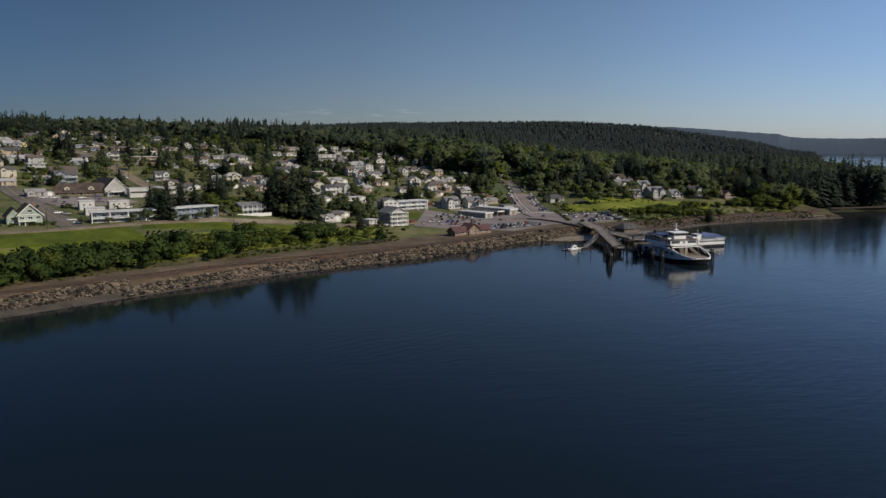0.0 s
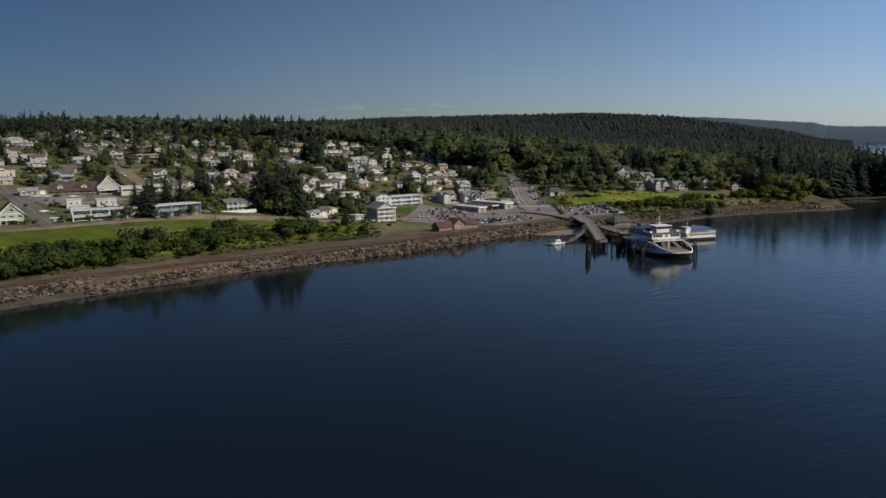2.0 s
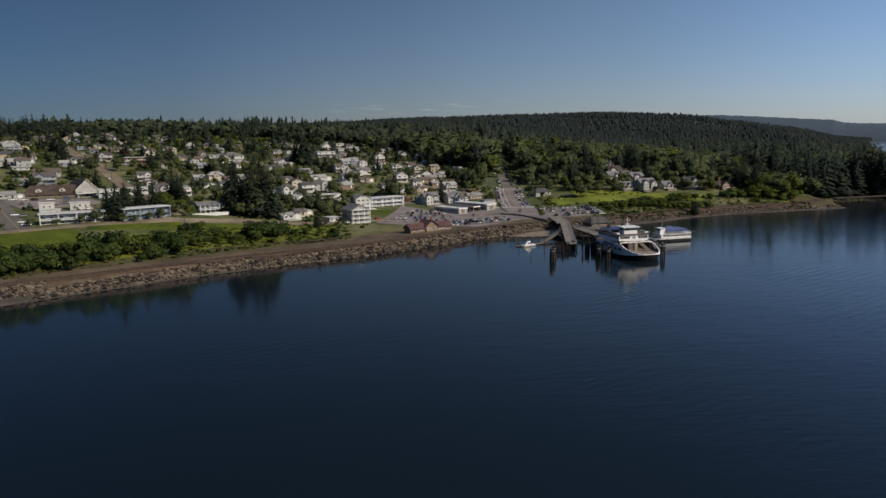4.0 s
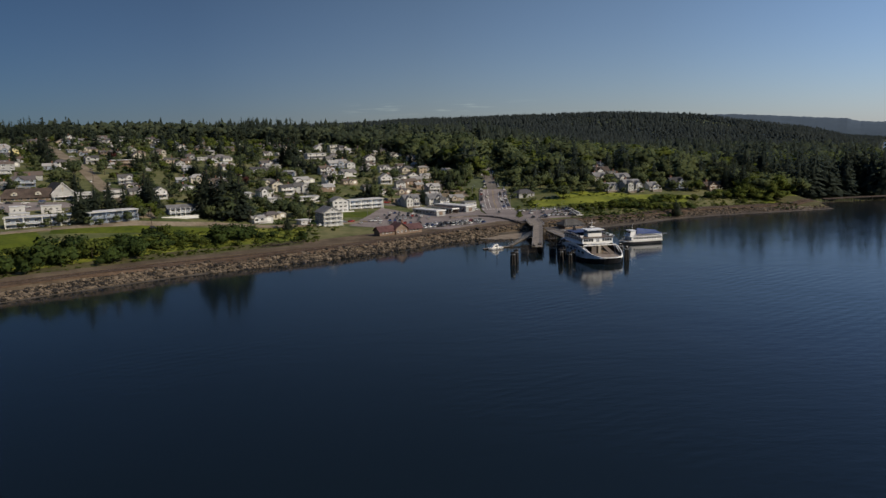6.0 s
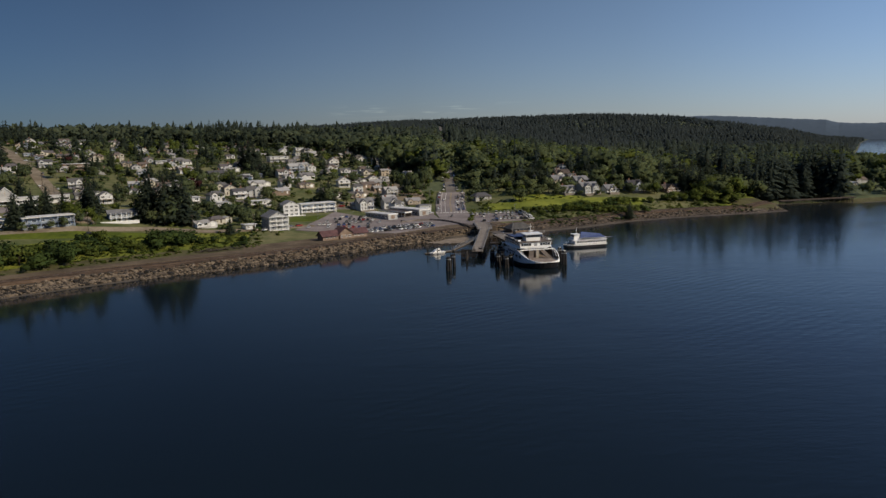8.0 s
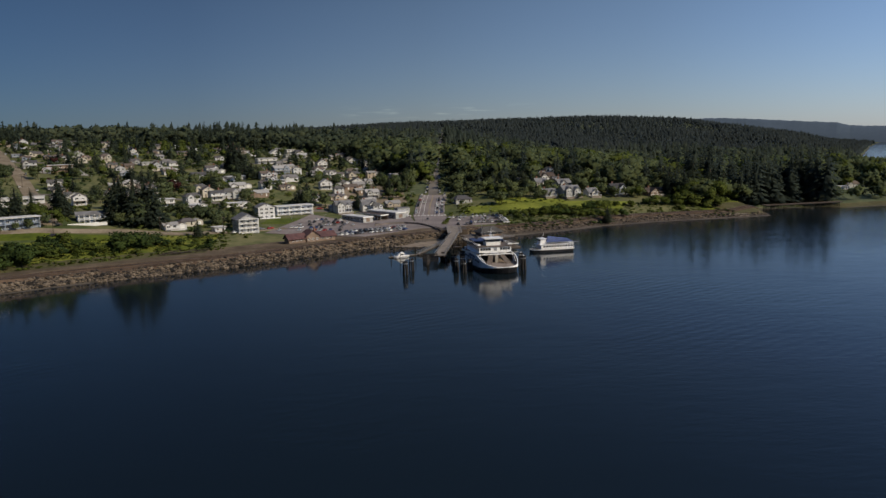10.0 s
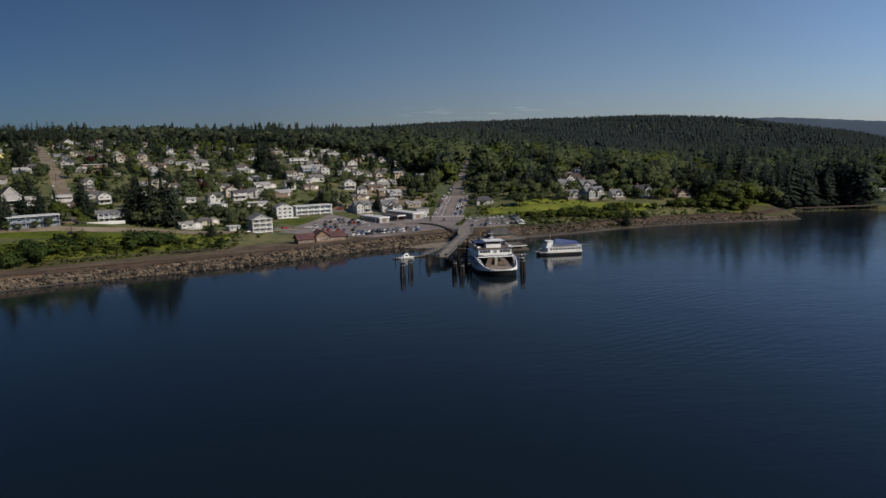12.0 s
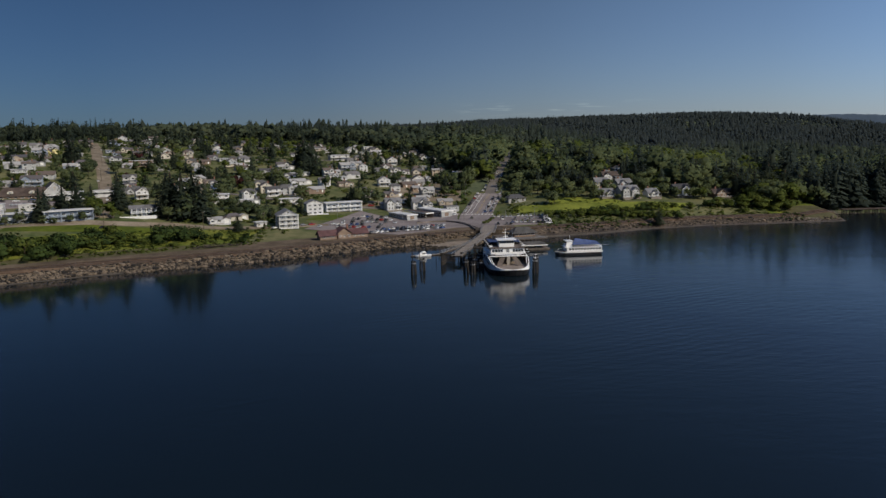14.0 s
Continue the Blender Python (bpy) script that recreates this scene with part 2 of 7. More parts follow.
def water_mat():
    m, n, l, b = shader("sea_water", 0.09)
    b.inputs["Base Color"].default_value = (0.006, 0.012, 0.017, 1)
    b.inputs["IOR"].default_value = 1.33
    geo = n.new("ShaderNodeNewGeometry")
    total = None
    for stretch, scale, height in (((0.35, 1.0, 1.0), 0.14, 0.16), ((0.45, 1.0, 1.0), 0.42, 0.14), ((0.55, 1.0, 1.0), 0.9, 0.085), ((1.0, 1.0, 1.0), 0.02, 0.5), ((0.8, 1.0, 1.0), 2.6, 0.02)):
        mp, tx = n.new("ShaderNodeMapping"), n.new("ShaderNodeTexNoise")
        mp.inputs["Scale"].default_value = stretch
        mp.inputs["Rotation"].default_value = (0, 0, radians(24))
        tx.inputs["Scale"].default_value, tx.inputs["Detail"].default_value = scale, 2
        l.new(geo.outputs["Position"], mp.inputs["Vector"])
        l.new(mp.outputs["Vector"], tx.inputs["Vector"])
        mul = n.new("ShaderNodeMath")
        mul.operation = "MULTIPLY_ADD"
        l.new(tx.outputs["Fac"], mul.inputs[0])
        mul.inputs[1].default_value = height
        if total is None:
            mul.inputs[2].default_value = 0
        else:
            l.new(total, mul.inputs[2])
        total = mul.outputs[0]
    # long wind ripples that come and go in patches
    mp, wv = n.new("ShaderNodeMapping"), n.new("ShaderNodeTexWave")
    mp.inputs["Rotation"].default_value = (0, 0, radians(62))
    wv.inputs["Scale"].default_value, wv.inputs["Distortion"].default_value, wv.inputs["Detail"].default_value, wv.inputs["Detail Scale"].default_value = 0.075, 5.0, 2.0, 1.6
    spot, fade, wave = n.new("ShaderNodeTexNoise"), n.new("ShaderNodeMapRange"), n.new("ShaderNodeMath")
    spot.inputs["Scale"].default_value = 0.011
    fade.inputs["From Min"].default_value, fade.inputs["From Max"].default_value, fade.inputs["To Max"].default_value = 0.42, 0.64, 0.075
    l.new(geo.outputs["Position"], mp.inputs["Vector"])
    l.new(mp.outputs["Vector"], wv.inputs["Vector"])
    l.new(geo.outputs["Position"], spot.inputs["Vector"])
    l.new(spot.outputs["Fac"], fade.inputs["Value"])
    wave.operation = "MULTIPLY_ADD"
    l.new(wv.outputs["Fac"], wave.inputs[0])
    l.new(fade.outputs["Result"], wave.inputs[1])
    l.new(total, wave.inputs[2])
    total = wave.outputs[0]
    # calmer in the lee of the sea wall, livelier in the open bay beyond the landing
    xyz = n.new("ShaderNodeSeparateXYZ")
    l.new(geo.outputs["Position"], xyz.inputs["Vector"])
    lee = n.new("ShaderNodeMath")
    lee.operation = "MULTIPLY_ADD"
    l.new(xyz.outputs["X"], lee.inputs[0])
    lee.inputs[1].default_value, lee.inputs[2].default_value = 0.55, 342.0
    off = n.new("ShaderNodeMath")
    off.operation = "MULTIPLY_ADD"
    l.new(xyz.outputs["Y"], off.inputs[0])
    off.inputs[1].default_value = -0.835
    l.new(lee.outputs[0], off.inputs[2])
    open_water = n.new("ShaderNodeMath")
    open_water.operation = "MULTIPLY_ADD"
    l.new(xyz.outputs["Y"], open_water.inputs[0])
    open_water.inputs[1].default_value = 1.0
    l.new(xyz.outputs["X"], open_water.inputs[2])
    calm, bay, both = n.new("ShaderNodeMapRange"), n.new("ShaderNodeMapRange"), n.new("ShaderNodeMath")
    for node, source, values in ((calm, off.outputs[0], (15, 150, 0.24, 1.0)), (bay, open_water.outputs[0], (540, 720, 0.0, 2.4))):
        node.inputs["From Min"].default_value, node.inputs["From Max"].default_value, node.inputs["To Min"].default_value, node.inputs["To Max"].default_value = values
        l.new(source, node.inputs["Value"])
    l.new(calm.outputs["Result"], both.inputs[0])
    l.new(bay.outputs["Result"], both.inputs[1])
    bp = n.new("ShaderNodeBump")
    bp.inputs["Strength"].default_value = 0.32
    l.new(both.outputs[0], bp.inputs["Distance"])
    l.new(total, bp.inputs["Height"])
    l.new(bp.outputs["Normal"], b.inputs["Normal"])
    return m


WATER = water_mat()


# ---------------------------------------------------------------- building tools
def mesh_from(name, verts, faces, mats, index=None, smooth=False, normals=None):
    """A mesh from arrays of corners and faces (all of one size)."""
    verts, faces = np.asarray(verts, np.float32), np.asarray(faces, np.int32)
    me = bpy.data.meshes.new(name)
    k = faces.shape[1]
    me.vertices.add(len(verts))
    me.vertices.foreach_set("co", verts.ravel())
    me.loops.add(faces.size)
    me.loops.foreach_set("vertex_index", faces.ravel())
    me.polygons.add(len(faces))
    me.polygons.foreach_set("loop_start", np.arange(0, faces.size, k, dtype=np.int32))
    for m in mats:
        me.materials.append(m)
    if index is not None:
        me.polygons.foreach_set("material_index", np.asarray(index, np.int32))
    me.polygons.foreach_set("use_smooth", np.full(len(faces), smooth))
    me.update(calc_edges=True)
    if normals is not None:
        me.polygons.foreach_set("use_smooth", np.full(len(faces), True))
        me.normals_split_custom_set_from_vertices(np.asarray(normals, np.float32))
    return me


def crown_normals(v, middle, flat=1.0):
    """Normals that point out of the crown as a whole, so that foliage shades as a rounded mass."""
    n = v - np.array([0, 0, middle])
    n[:, 2] *= flat
    n = n / (np.linalg.norm(n, axis=1, keepdims=True) + 1e-6)
    n[:, 2] += 0.25
    return n / (np.linalg.norm(n, axis=1, keepdims=True) + 1e-6)


def part(name, bm, material, parent, label=""):
    """Links a bmesh as one mesh object under a thing or a part."""
    me = bpy.data.meshes.new(name)
    bm.to_mesh(me)
    bm.free()
    me.materials.append(material)
    ob = new(name, me)
    ob.parent = parent
    return tagged(ob, label)


def thing(name, label, category, group="", at=None, kind=""):
    ob = new(name)
    if at is not None:
        ob.matrix_basis = at
    return tagged(ob, label, category, group, kind)


def single(name, bm, material, label, category="", group="", kind="", at=None):
    ob = part(name, bm, material, None)
    if at is not None:
        ob.matrix_basis = at
    return tagged(ob, label, category, group, kind)


def box(bm, x0, x1, y0, y1, z0, z1, taper=0.0):
    """A block between the given limits; taper draws its top in."""
    t = taper
    vs = [bm.verts.new(p) for p in ((x0, y0, z0), (x1, y0, z0), (x1, y1, z0), (x0, y1, z0),
                                    (x0 + t, y0 + t, z1), (x1 - t, y0 + t, z1), (x1 - t, y1 - t, z1), (x0 + t, y1 - t, z1))]
    for f in ((3, 2, 1, 0), (4, 5, 6, 7), (0, 1, 5, 4), (1, 2, 6, 5), (2, 3, 7, 6), (3, 0, 4, 7)):
        bm.faces.new([vs[i] for i in f])
    return bm


def blocks(*limits):
    bm = bmesh.new()
    for b in limits:
        box(bm, *b)
    return bm


def prism(bm, outline, z0, z1):
    """An upright prism over an outline of (x, y), counter-clockwise."""
    lo, hi = [bm.verts.new((x, y, z0)) for x, y in outline], [bm.verts.new((x, y, z1)) for x, y in outline]
    bm.faces.new(lo[::-1])
    bm.faces.new(hi)
    for i in range(len(lo)):
        j = (i + 1) % len(lo)
        bm.faces.new((lo[i], lo[j], hi[j], hi[i]))
    return bm


def tube(bm, p, q, r0, r1=None, sides=7):
    """A round bar from p to q."""
    p, q, r1 = Vector(p), Vector(q), r0 if r1 is None else r1
    way = (q - p).normalized()
    side = way.orthogonal().normalized()
    up = way.cross(side)
    a, b = [], []
    for i in range(sides):
        c, s = math.cos(2 * math.pi * i / sides), math.sin(2 * math.pi * i / sides)
        a.append(bm.verts.new(p + (side * c + up * s) * r0))
        b.append(bm.verts.new(q + (side * c + up * s) * r1))
    for i in range(sides):
        j = (i + 1) % sides
        bm.faces.new((a[i], a[j], b[j], b[i]))
    bm.faces.new(a[::-1])
    bm.faces.new(b)
    return bm


def solid(points, faces):
    bm = bmesh.new()
    vs = [bm.verts.new(p) for p in points]
    for f in faces:
        bm.faces.new([vs[i] for i in f])
    return bm


# ---------------------------------------------------------------- lie of the land
SHORE_X = (-1500, -600, -400, -300, -225, -165, -128, -98, -66, -40, -10, 18, 50, 95, 150, 185, 225, 283, 325, 338, 400, 410, 420, 520, 600, 640, 760, 1000, 1400, 2000, 2600, 4200)
SHORE_Y = (-600, -60, 110, 212, 283, 332, 356, 371, 384, 396, 412, 430, 442, 455, 474, 491, 502, 508, 513, 557, 562, 545, 547, 563, 590, 690, 990, 1320, 1810, 2560, 3270, 5000)
# height above the water by distance inland, for seven sections along the shore
SECTIONS = (
    (-230, (0, 8, 13, 22, 45, 60, 85, 110, 150, 240, 300, 420, 650, 900, 1400), (0, 0.8, 1.6, 4.6, 5.2, 8, 15, 17.5, 19, 24, 28, 41, 58, 68, 76)),
    (-160, (0, 5, 8, 14, 38, 55, 75, 105, 150, 220, 300, 420, 650, 900, 1400), (0, 0.8, 1.2, 4.6, 5.2, 8, 13, 19, 21.5, 25, 29, 40, 56, 67, 76)),
    (-60, (0, 2, 10, 36, 48, 75, 100, 150, 210, 290, 400, 520, 900, 1400), (0, 0.8, 4.6, 5, 5.5, 7.5, 8.5, 11, 20, 30, 37, 46, 66, 76)),
    (30, (0, 2, 9, 40, 90, 120, 160, 222, 345, 480, 700, 1000, 1400), (0, 0.8, 4.5, 5, 5.2, 6, 9, 19, 27, 40, 55, 66, 76)),
    (90, (0, 3, 10, 60, 100, 125, 165, 250, 350, 500, 750, 1400), (0, 1.5, 5, 6, 7, 9, 13.5, 25, 36, 45, 59, 78)),
    (200, (0, 6, 14, 26, 35, 45, 70, 90, 115, 150, 250, 400, 700, 1400), (0, 0.8, 4, 5, 8, 10, 12, 15, 19, 22, 28, 36, 53, 76)),
    (400, (0, 10, 20, 40, 60, 150, 400, 800, 1400), (0, 0.8, 3, 4, 6, 9, 13, 19, 36)),
)


def toe(x):
    """How far the sea wall stands out before the old bank."""
    return np.interp(x, (-225, -165, -50, 0), (0, 7, 6, 0))


def shore(x):
    return np.interp(x, SHORE_X, SHORE_Y) - toe(x)


def ground_z(x, y):
    """The height of the land at x, y, for arrays or numbers."""
    x, y = np.asarray(x, float), np.asarray(y, float)
    d, e = y - shore(x), toe(x)
    inland = np.where(d < 34, d, np.where(d < 75 + e, 34 + (d - 34) * 41 / (41 + e), d - e))
    zs = [np.interp(inland, s[1], s[2]) for s in SECTIONS]
    keys = [s[0] for s in SECTIONS]
    z = np.where(x <= keys[0], zs[0], zs[-1])
    for i in range(len(keys) - 1):
        k = (x - keys[i]) / (keys[i + 1] - keys[i])
        z = np.where((k >= 0) & (k <= 1), zs[i] * (1 - k) + zs[i + 1] * k, z)
    far = np.clip((y - 1500) / 1200, 0, 1)
    far = far * far * (3 - 2 * far)
    crest = np.interp(x, (-1500, -200, 300, 900, 1150, 1270, 1400, 1560, 1800, 3000), (80, 90, 112, 121, 117, 101, 80, 52, 22, 8))
    z = z * (1 - far) + crest * far * np.clip(d / 300, 0, 1)
    swell = 1.2 * np.sin(x / 61 + 1.3) * np.sin(y / 47) * np.clip((d - 150) / 200, 0, 1)
    return np.where(d < 0, np.maximum(0.12 * d, -6), z + swell)


# ---------------------------------------------------------------- land and water
def steps(*runs):
    out = []
    for a, b, s in runs:
        out += list(np.arange(a, b, s))
    return np.array(out)


def build_ground():
    xs = np.concatenate([steps((-1500, -400, 50), (-400, -300, 10), (-300, 460, 4), (460, 700, 12), (700, 1500, 40), (1500, 4200, 120)), [4200]])
    ds = np.concatenate([steps((-40, 0, 10), (0, 60, 2), (60, 260, 5), (260, 700, 12), (700, 1500, 30), (1500, 4400, 90)), [4400]])
    X = np.repeat(xs[:, None], len(ds), 1)
    Y = shore(X) + ds[None, :]
    Z = ground_z(X, Y)
    Z[(ds[None, :] + 0 * X) <= -39] = -8
    nx, nd = X.shape
    i, j = np.meshgrid(np.arange(nx - 1), np.arange(nd - 1), indexing="ij")
    a = i * nd + j
    faces = np.stack([a, a + nd, a + nd + 1, a + 1], -1).reshape(-1, 4)
    cx = (X[:-1, :-1] + X[1:, 1:]).ravel() / 2
    cy = (Y[:-1, :-1] + Y[1:, 1:]).ravel() / 2
    cd = cy - shore(cx)
    cz = ground_z(cx, cy)
    index = np.full(len(faces), 2)
    wood = (cy > 980 + 0.1 * cx) | ((cx > 60) & (cy > 640)) | (cx > 330)
    index[wood] = 3
    index[(cd < np.where(cx < -60, 86, 62)) & (cx < -66)] = 1
    index[(cz < 5.6) & (cd < np.interp(cx, (-320, -200, -165, -100, -60, 40), (42, 42, 36, 40, 44, 46))) & (cx < 92)] = 4
    index[(cd > 31) & (cd < 48) & (cx < -66)] = 6
    index[(cd < 7) & (cx > 92)] = 5
    index[(cd < 16) & (cd > 4) & (cx > 92) & (cx < 282)] = 5
    index[(cd < 62) & (cx >= 282) & (cx < 620)] = 1
    index[(cd < 14) & (cx >= 282) & (cx < 372)] = 5
    index[(cd >= 9) & (cd < 46) & (cx >= 294) & (cx < 337)] = 6
    index[(cd > 3) & (cx >= 337)] = 3
    index[(cd > 2) & (cd < 16) & (cx >= 406) & (cx < 520)] = 6
    # darker ground under the sea wall's boulders, for the shade in their gaps
    index[(cx < 48) & (cd > np.interp(cx, (-195, -185, -115, -105), (9, 2, 2, -1))) & (cd < np.interp(cx, (-195, -185, -115, -105), (20, 11.5, 11.5, 9.2)))] = 5
    index[(cz < 1.7) & (cd < 14) & ((cx < 92) | (cd < 2.5))] = 0
    me = mesh_from("ground", np.stack([X, Y, Z], -1).reshape(-1, 3), faces, [SAND, MEADOW, YARD, FLOOR, EARTH, SHINGLE_SHORE, DRY_GRASS], index, True)
    return tagged(new("ground", me), "hillside of dry yards, meadow, woods and sandy shore", "ground", kind="structure")


build_ground()
sea = solid([(-5200, -5200, 0), (5200, -5200, 0), (5200, 5200, 0), (-5200, 5200, 0)], [(0, 1, 2, 3)])
single("water", sea, WATER, "calm dark blue sea with low ripples", "water", kind="structure")


# ---------------------------------------------------------------- woods
def fir_template(rng, sprays, size):
    """A fir one metre high: drooping sprays of needles crowding an irregular cone round a dark inner cone, with gaps."""
    verts, faces = [], []
    lean = rng.normal(0, 0.012, 2)
    thick = [0.7 + 0.6 * rng.random() for _ in range(9)]
    tip = max(2, min(5, sprays // 40))
    for k in range(sprays):
        h = 1 - (1 - rng.random()) ** 0.62 if k > tip else 0.9 + 0.1 * k / tip
        r = 0.18 * (1 - h) ** 0.55 * (0.5 + 0.58 * rng.random()) * thick[int(h * 8.99)]
        a = 6.283 * rng.random()
        o = np.array([math.cos(a), math.sin(a), -0.30 - 0.25 * rng.random()])
        u = np.array([-math.sin(a), math.cos(a), 0.25 * rng.normal()])
        c = np.array([r * math.cos(a) + lean[0] * h, r * math.sin(a) + lean[1] * h, 0.07 + 0.91 * h])
        s = size * (1.15 - 0.75 * h) * (0.7 + 0.6 * rng.random())
        n = len(verts)
        verts += [c + o * s, c + u * s * 0.55, c - o * s * 0.7 + np.array([0, 0, s * 0.35]), c - u * s * 0.55]
        faces += [(n, n + 1, n + 2), (n, n + 2, n + 3)]
    low = len(verts)
    for i in range(6):
        a = 1.047 * i
        verts.append(np.array([0.085 * math.cos(a), 0.085 * math.sin(a), 0.10]))
    verts.append(np.array([lean[0], lean[1], 0.93]))
    faces += [(low + i, low + (i + 1) % 6, low + 6) for i in range(6)]
    return np.array(verts), np.array(faces), crown_normals(np.array(verts), 0.3, 0.25)


def far_fir_template(rng, tiers, fronds):
    """A fir one metre high and about 0.36 m wide: drooping whorls round a stem."""
    verts, faces = [], []
    for k in range(tiers):
        h = k / tiers
        z, r = 0.10 + 0.88 * h, (0.20 * (1 - h) ** 0.62 + 0.012) * rng.uniform(0.75, 1.15)
        top = len(verts)
        verts.append((0, 0, min(1.0, z + 1.5 / tiers)))
        turn = rng.random() * 6.28
        ring = []
        for i in range(fronds):
            a = turn + 6.283 * i / fronds
            rr = r * (0.62 if i % 2 else 1.0) * (0.4 + 1.05 * rng.random())
            ring.append(len(verts))
            verts.append((rr * math.cos(a), rr * math.sin(a), z - (0.02 if i % 2 else 0.055) - 0.02 * rng.random()))
        for i in range(fronds):
            faces.append((top, ring[i], ring[(i + 1) % fronds]))
    return np.array(verts), np.array(faces), crown_normals(np.array(verts), 0.3, 0.25)


OCTA = (np.array([(1, 0, 0), (0, 1, 0), (-1, 0, 0), (0, -1, 0), (0, 0, 1), (0, 0, -1)], float), ((0, 1, 4), (1, 2, 4), (2, 3, 4), (3, 0, 4), (1, 0, 5), (2, 1, 5), (3, 2, 5), (0, 3, 5)))


def ico():
    bm = bmesh.new()
    bmesh.ops.create_icosphere(bm, subdivisions=1, radius=1.0)
    out = np.array([v.co[:] for v in bm.verts]), [tuple(v.index for v in f.verts) for f in bm.faces]
    bm.free()
    return out


ICO = ico()


def leaf_template(rng, tufts, size, many=8, core=ICO):
    """A broad crown one metre high: uneven lobes of foliage, their outline broken by tufts of leaves as small bent triangles."""
    verts, faces, normals = [], [], []
    lobes = [(rng.normal(0, 0.18), rng.normal(0, 0.18), 0.36 + 0.40 * rng.random(), (0.15 + 0.11 * rng.random()) * (8 / max(many, 6)) ** 0.45) for _ in range(many)]
    for x, y, z, r in lobes:
        k = len(verts)
        for p in core[0]:
            verts.append(np.array([x, y, z]) + p * r * (0.55 + 0.42 * rng.random()) * (1, 1, 0.85))
            normals.append(p)
        faces += [tuple(k + i for i in f) for f in core[1]]
    for _ in range(tufts):
        x, y, z, r = lobes[rng.integers(len(lobes))]
        way = rng.normal(0, 1, 3)
        way[2] = way[2] * 0.8 + 0.25
        way /= np.linalg.norm(way)
        c = np.array([x, y, z]) + way * r * (0.8 + 0.38 * rng.random())
        n = way + rng.normal(0, 0.45, 3)
        n /= np.linalg.norm(n)
        u = np.cross(n, rng.normal(0, 1, 3))
        u /= np.linalg.norm(u)
        v = np.cross(n, u)
        s = size * (0.6 + 0.8 * rng.random())
        k = len(verts)
        verts += [c + u * s, c + v * s * 0.9 - n * s * 0.25, c - u * s * 0.9, c - v * s - n * s * 0.25]
        normals += [way] * 4
        faces += [(k, k + 1, k + 2), (k, k + 2, k + 3)]
    verts = np.array(verts)
    soft = crown_normals(verts, 0.4) + 0.55 * np.array(normals)
    return verts, np.array(faces), soft / (np.linalg.norm(soft, axis=1, keepdims=True) + 1e-6)


def scatter(name, templates, places, label, material):
    """One object of kind stuff: the templates repeated at rows of x, y, z, height, width factor, turn."""
    all_v, all_f, all_n, base = [], [], [], 0
    pick = np.arange(len(places)) % len(templates)
    for k, (v, f, *soft) in enumerate(templates):
        rows = places[pick == k]
        if not len(rows):
            continue
        c, s = np.cos(rows[:, 5])[:, None], np.sin(rows[:, 5])[:, None]
        h, w = rows[:, 3][:, None], (rows[:, 3] * rows[:, 4])[:, None]
        vx = (v[None, :, 0] * c - v[None, :, 1] * s) * w + rows[:, 0][:, None]
        vy = (v[None, :, 0] * s + v[None, :, 1] * c) * w + rows[:, 1][:, None]
        vz = v[None, :, 2] * h + rows[:, 2][:, None]
        all_v.append(np.stack([vx, vy, vz], -1).reshape(-1, 3))
        all_f.append((f[None] + (np.arange(len(rows)) * len(v))[:, None, None] + base).reshape(-1, 3))
        if soft:
            n = soft[0]
            nx, ny = n[None, :, 0] * c - n[None, :, 1] * s, n[None, :, 0] * s + n[None, :, 1] * c
            all_n.append(np.stack([nx, ny, n[None, :, 2] + 0 * nx], -1).reshape(-1, 3))
        base += len(rows) * len(v)
    me = mesh_from(name, np.concatenate(all_v), np.concatenate(all_f), [material], normals=np.concatenate(all_n) if all_n else None)
    return tagged(new(name, me), label, "trees", kind="stuff")


def road_gap(x, y):
    """How far a place lies from the middle of the avenue up the hill."""
    off = x - np.interp(y, (470, 545, 630, 715, 803, 1200, 2300), (66, 70, 85, 97, 110.5, 172.5, 346))
    return np.where(off > 0, off * np.interp(y, (820, 900, 1200, 1300), (0.36, 0.6, 0.6, 1)), -off)


def wooded(x, y):
    """Where the continuous woods stand."""
    d = y - shore(x)
    edge = np.interp(x, (-1500, -420, -300, -150, -60, 0, 40, 75, 110, 140, 160, 220, 280, 330, 400, 520, 4000),
                     (900, 1040, 1095, 1075, 1010, 900, 830, 700, 625, 640, 640, 620, 590, 556, 566, 577, 900))
    return (y > edge) & (d > 12) & (road_gap(x, y) > 6.5)


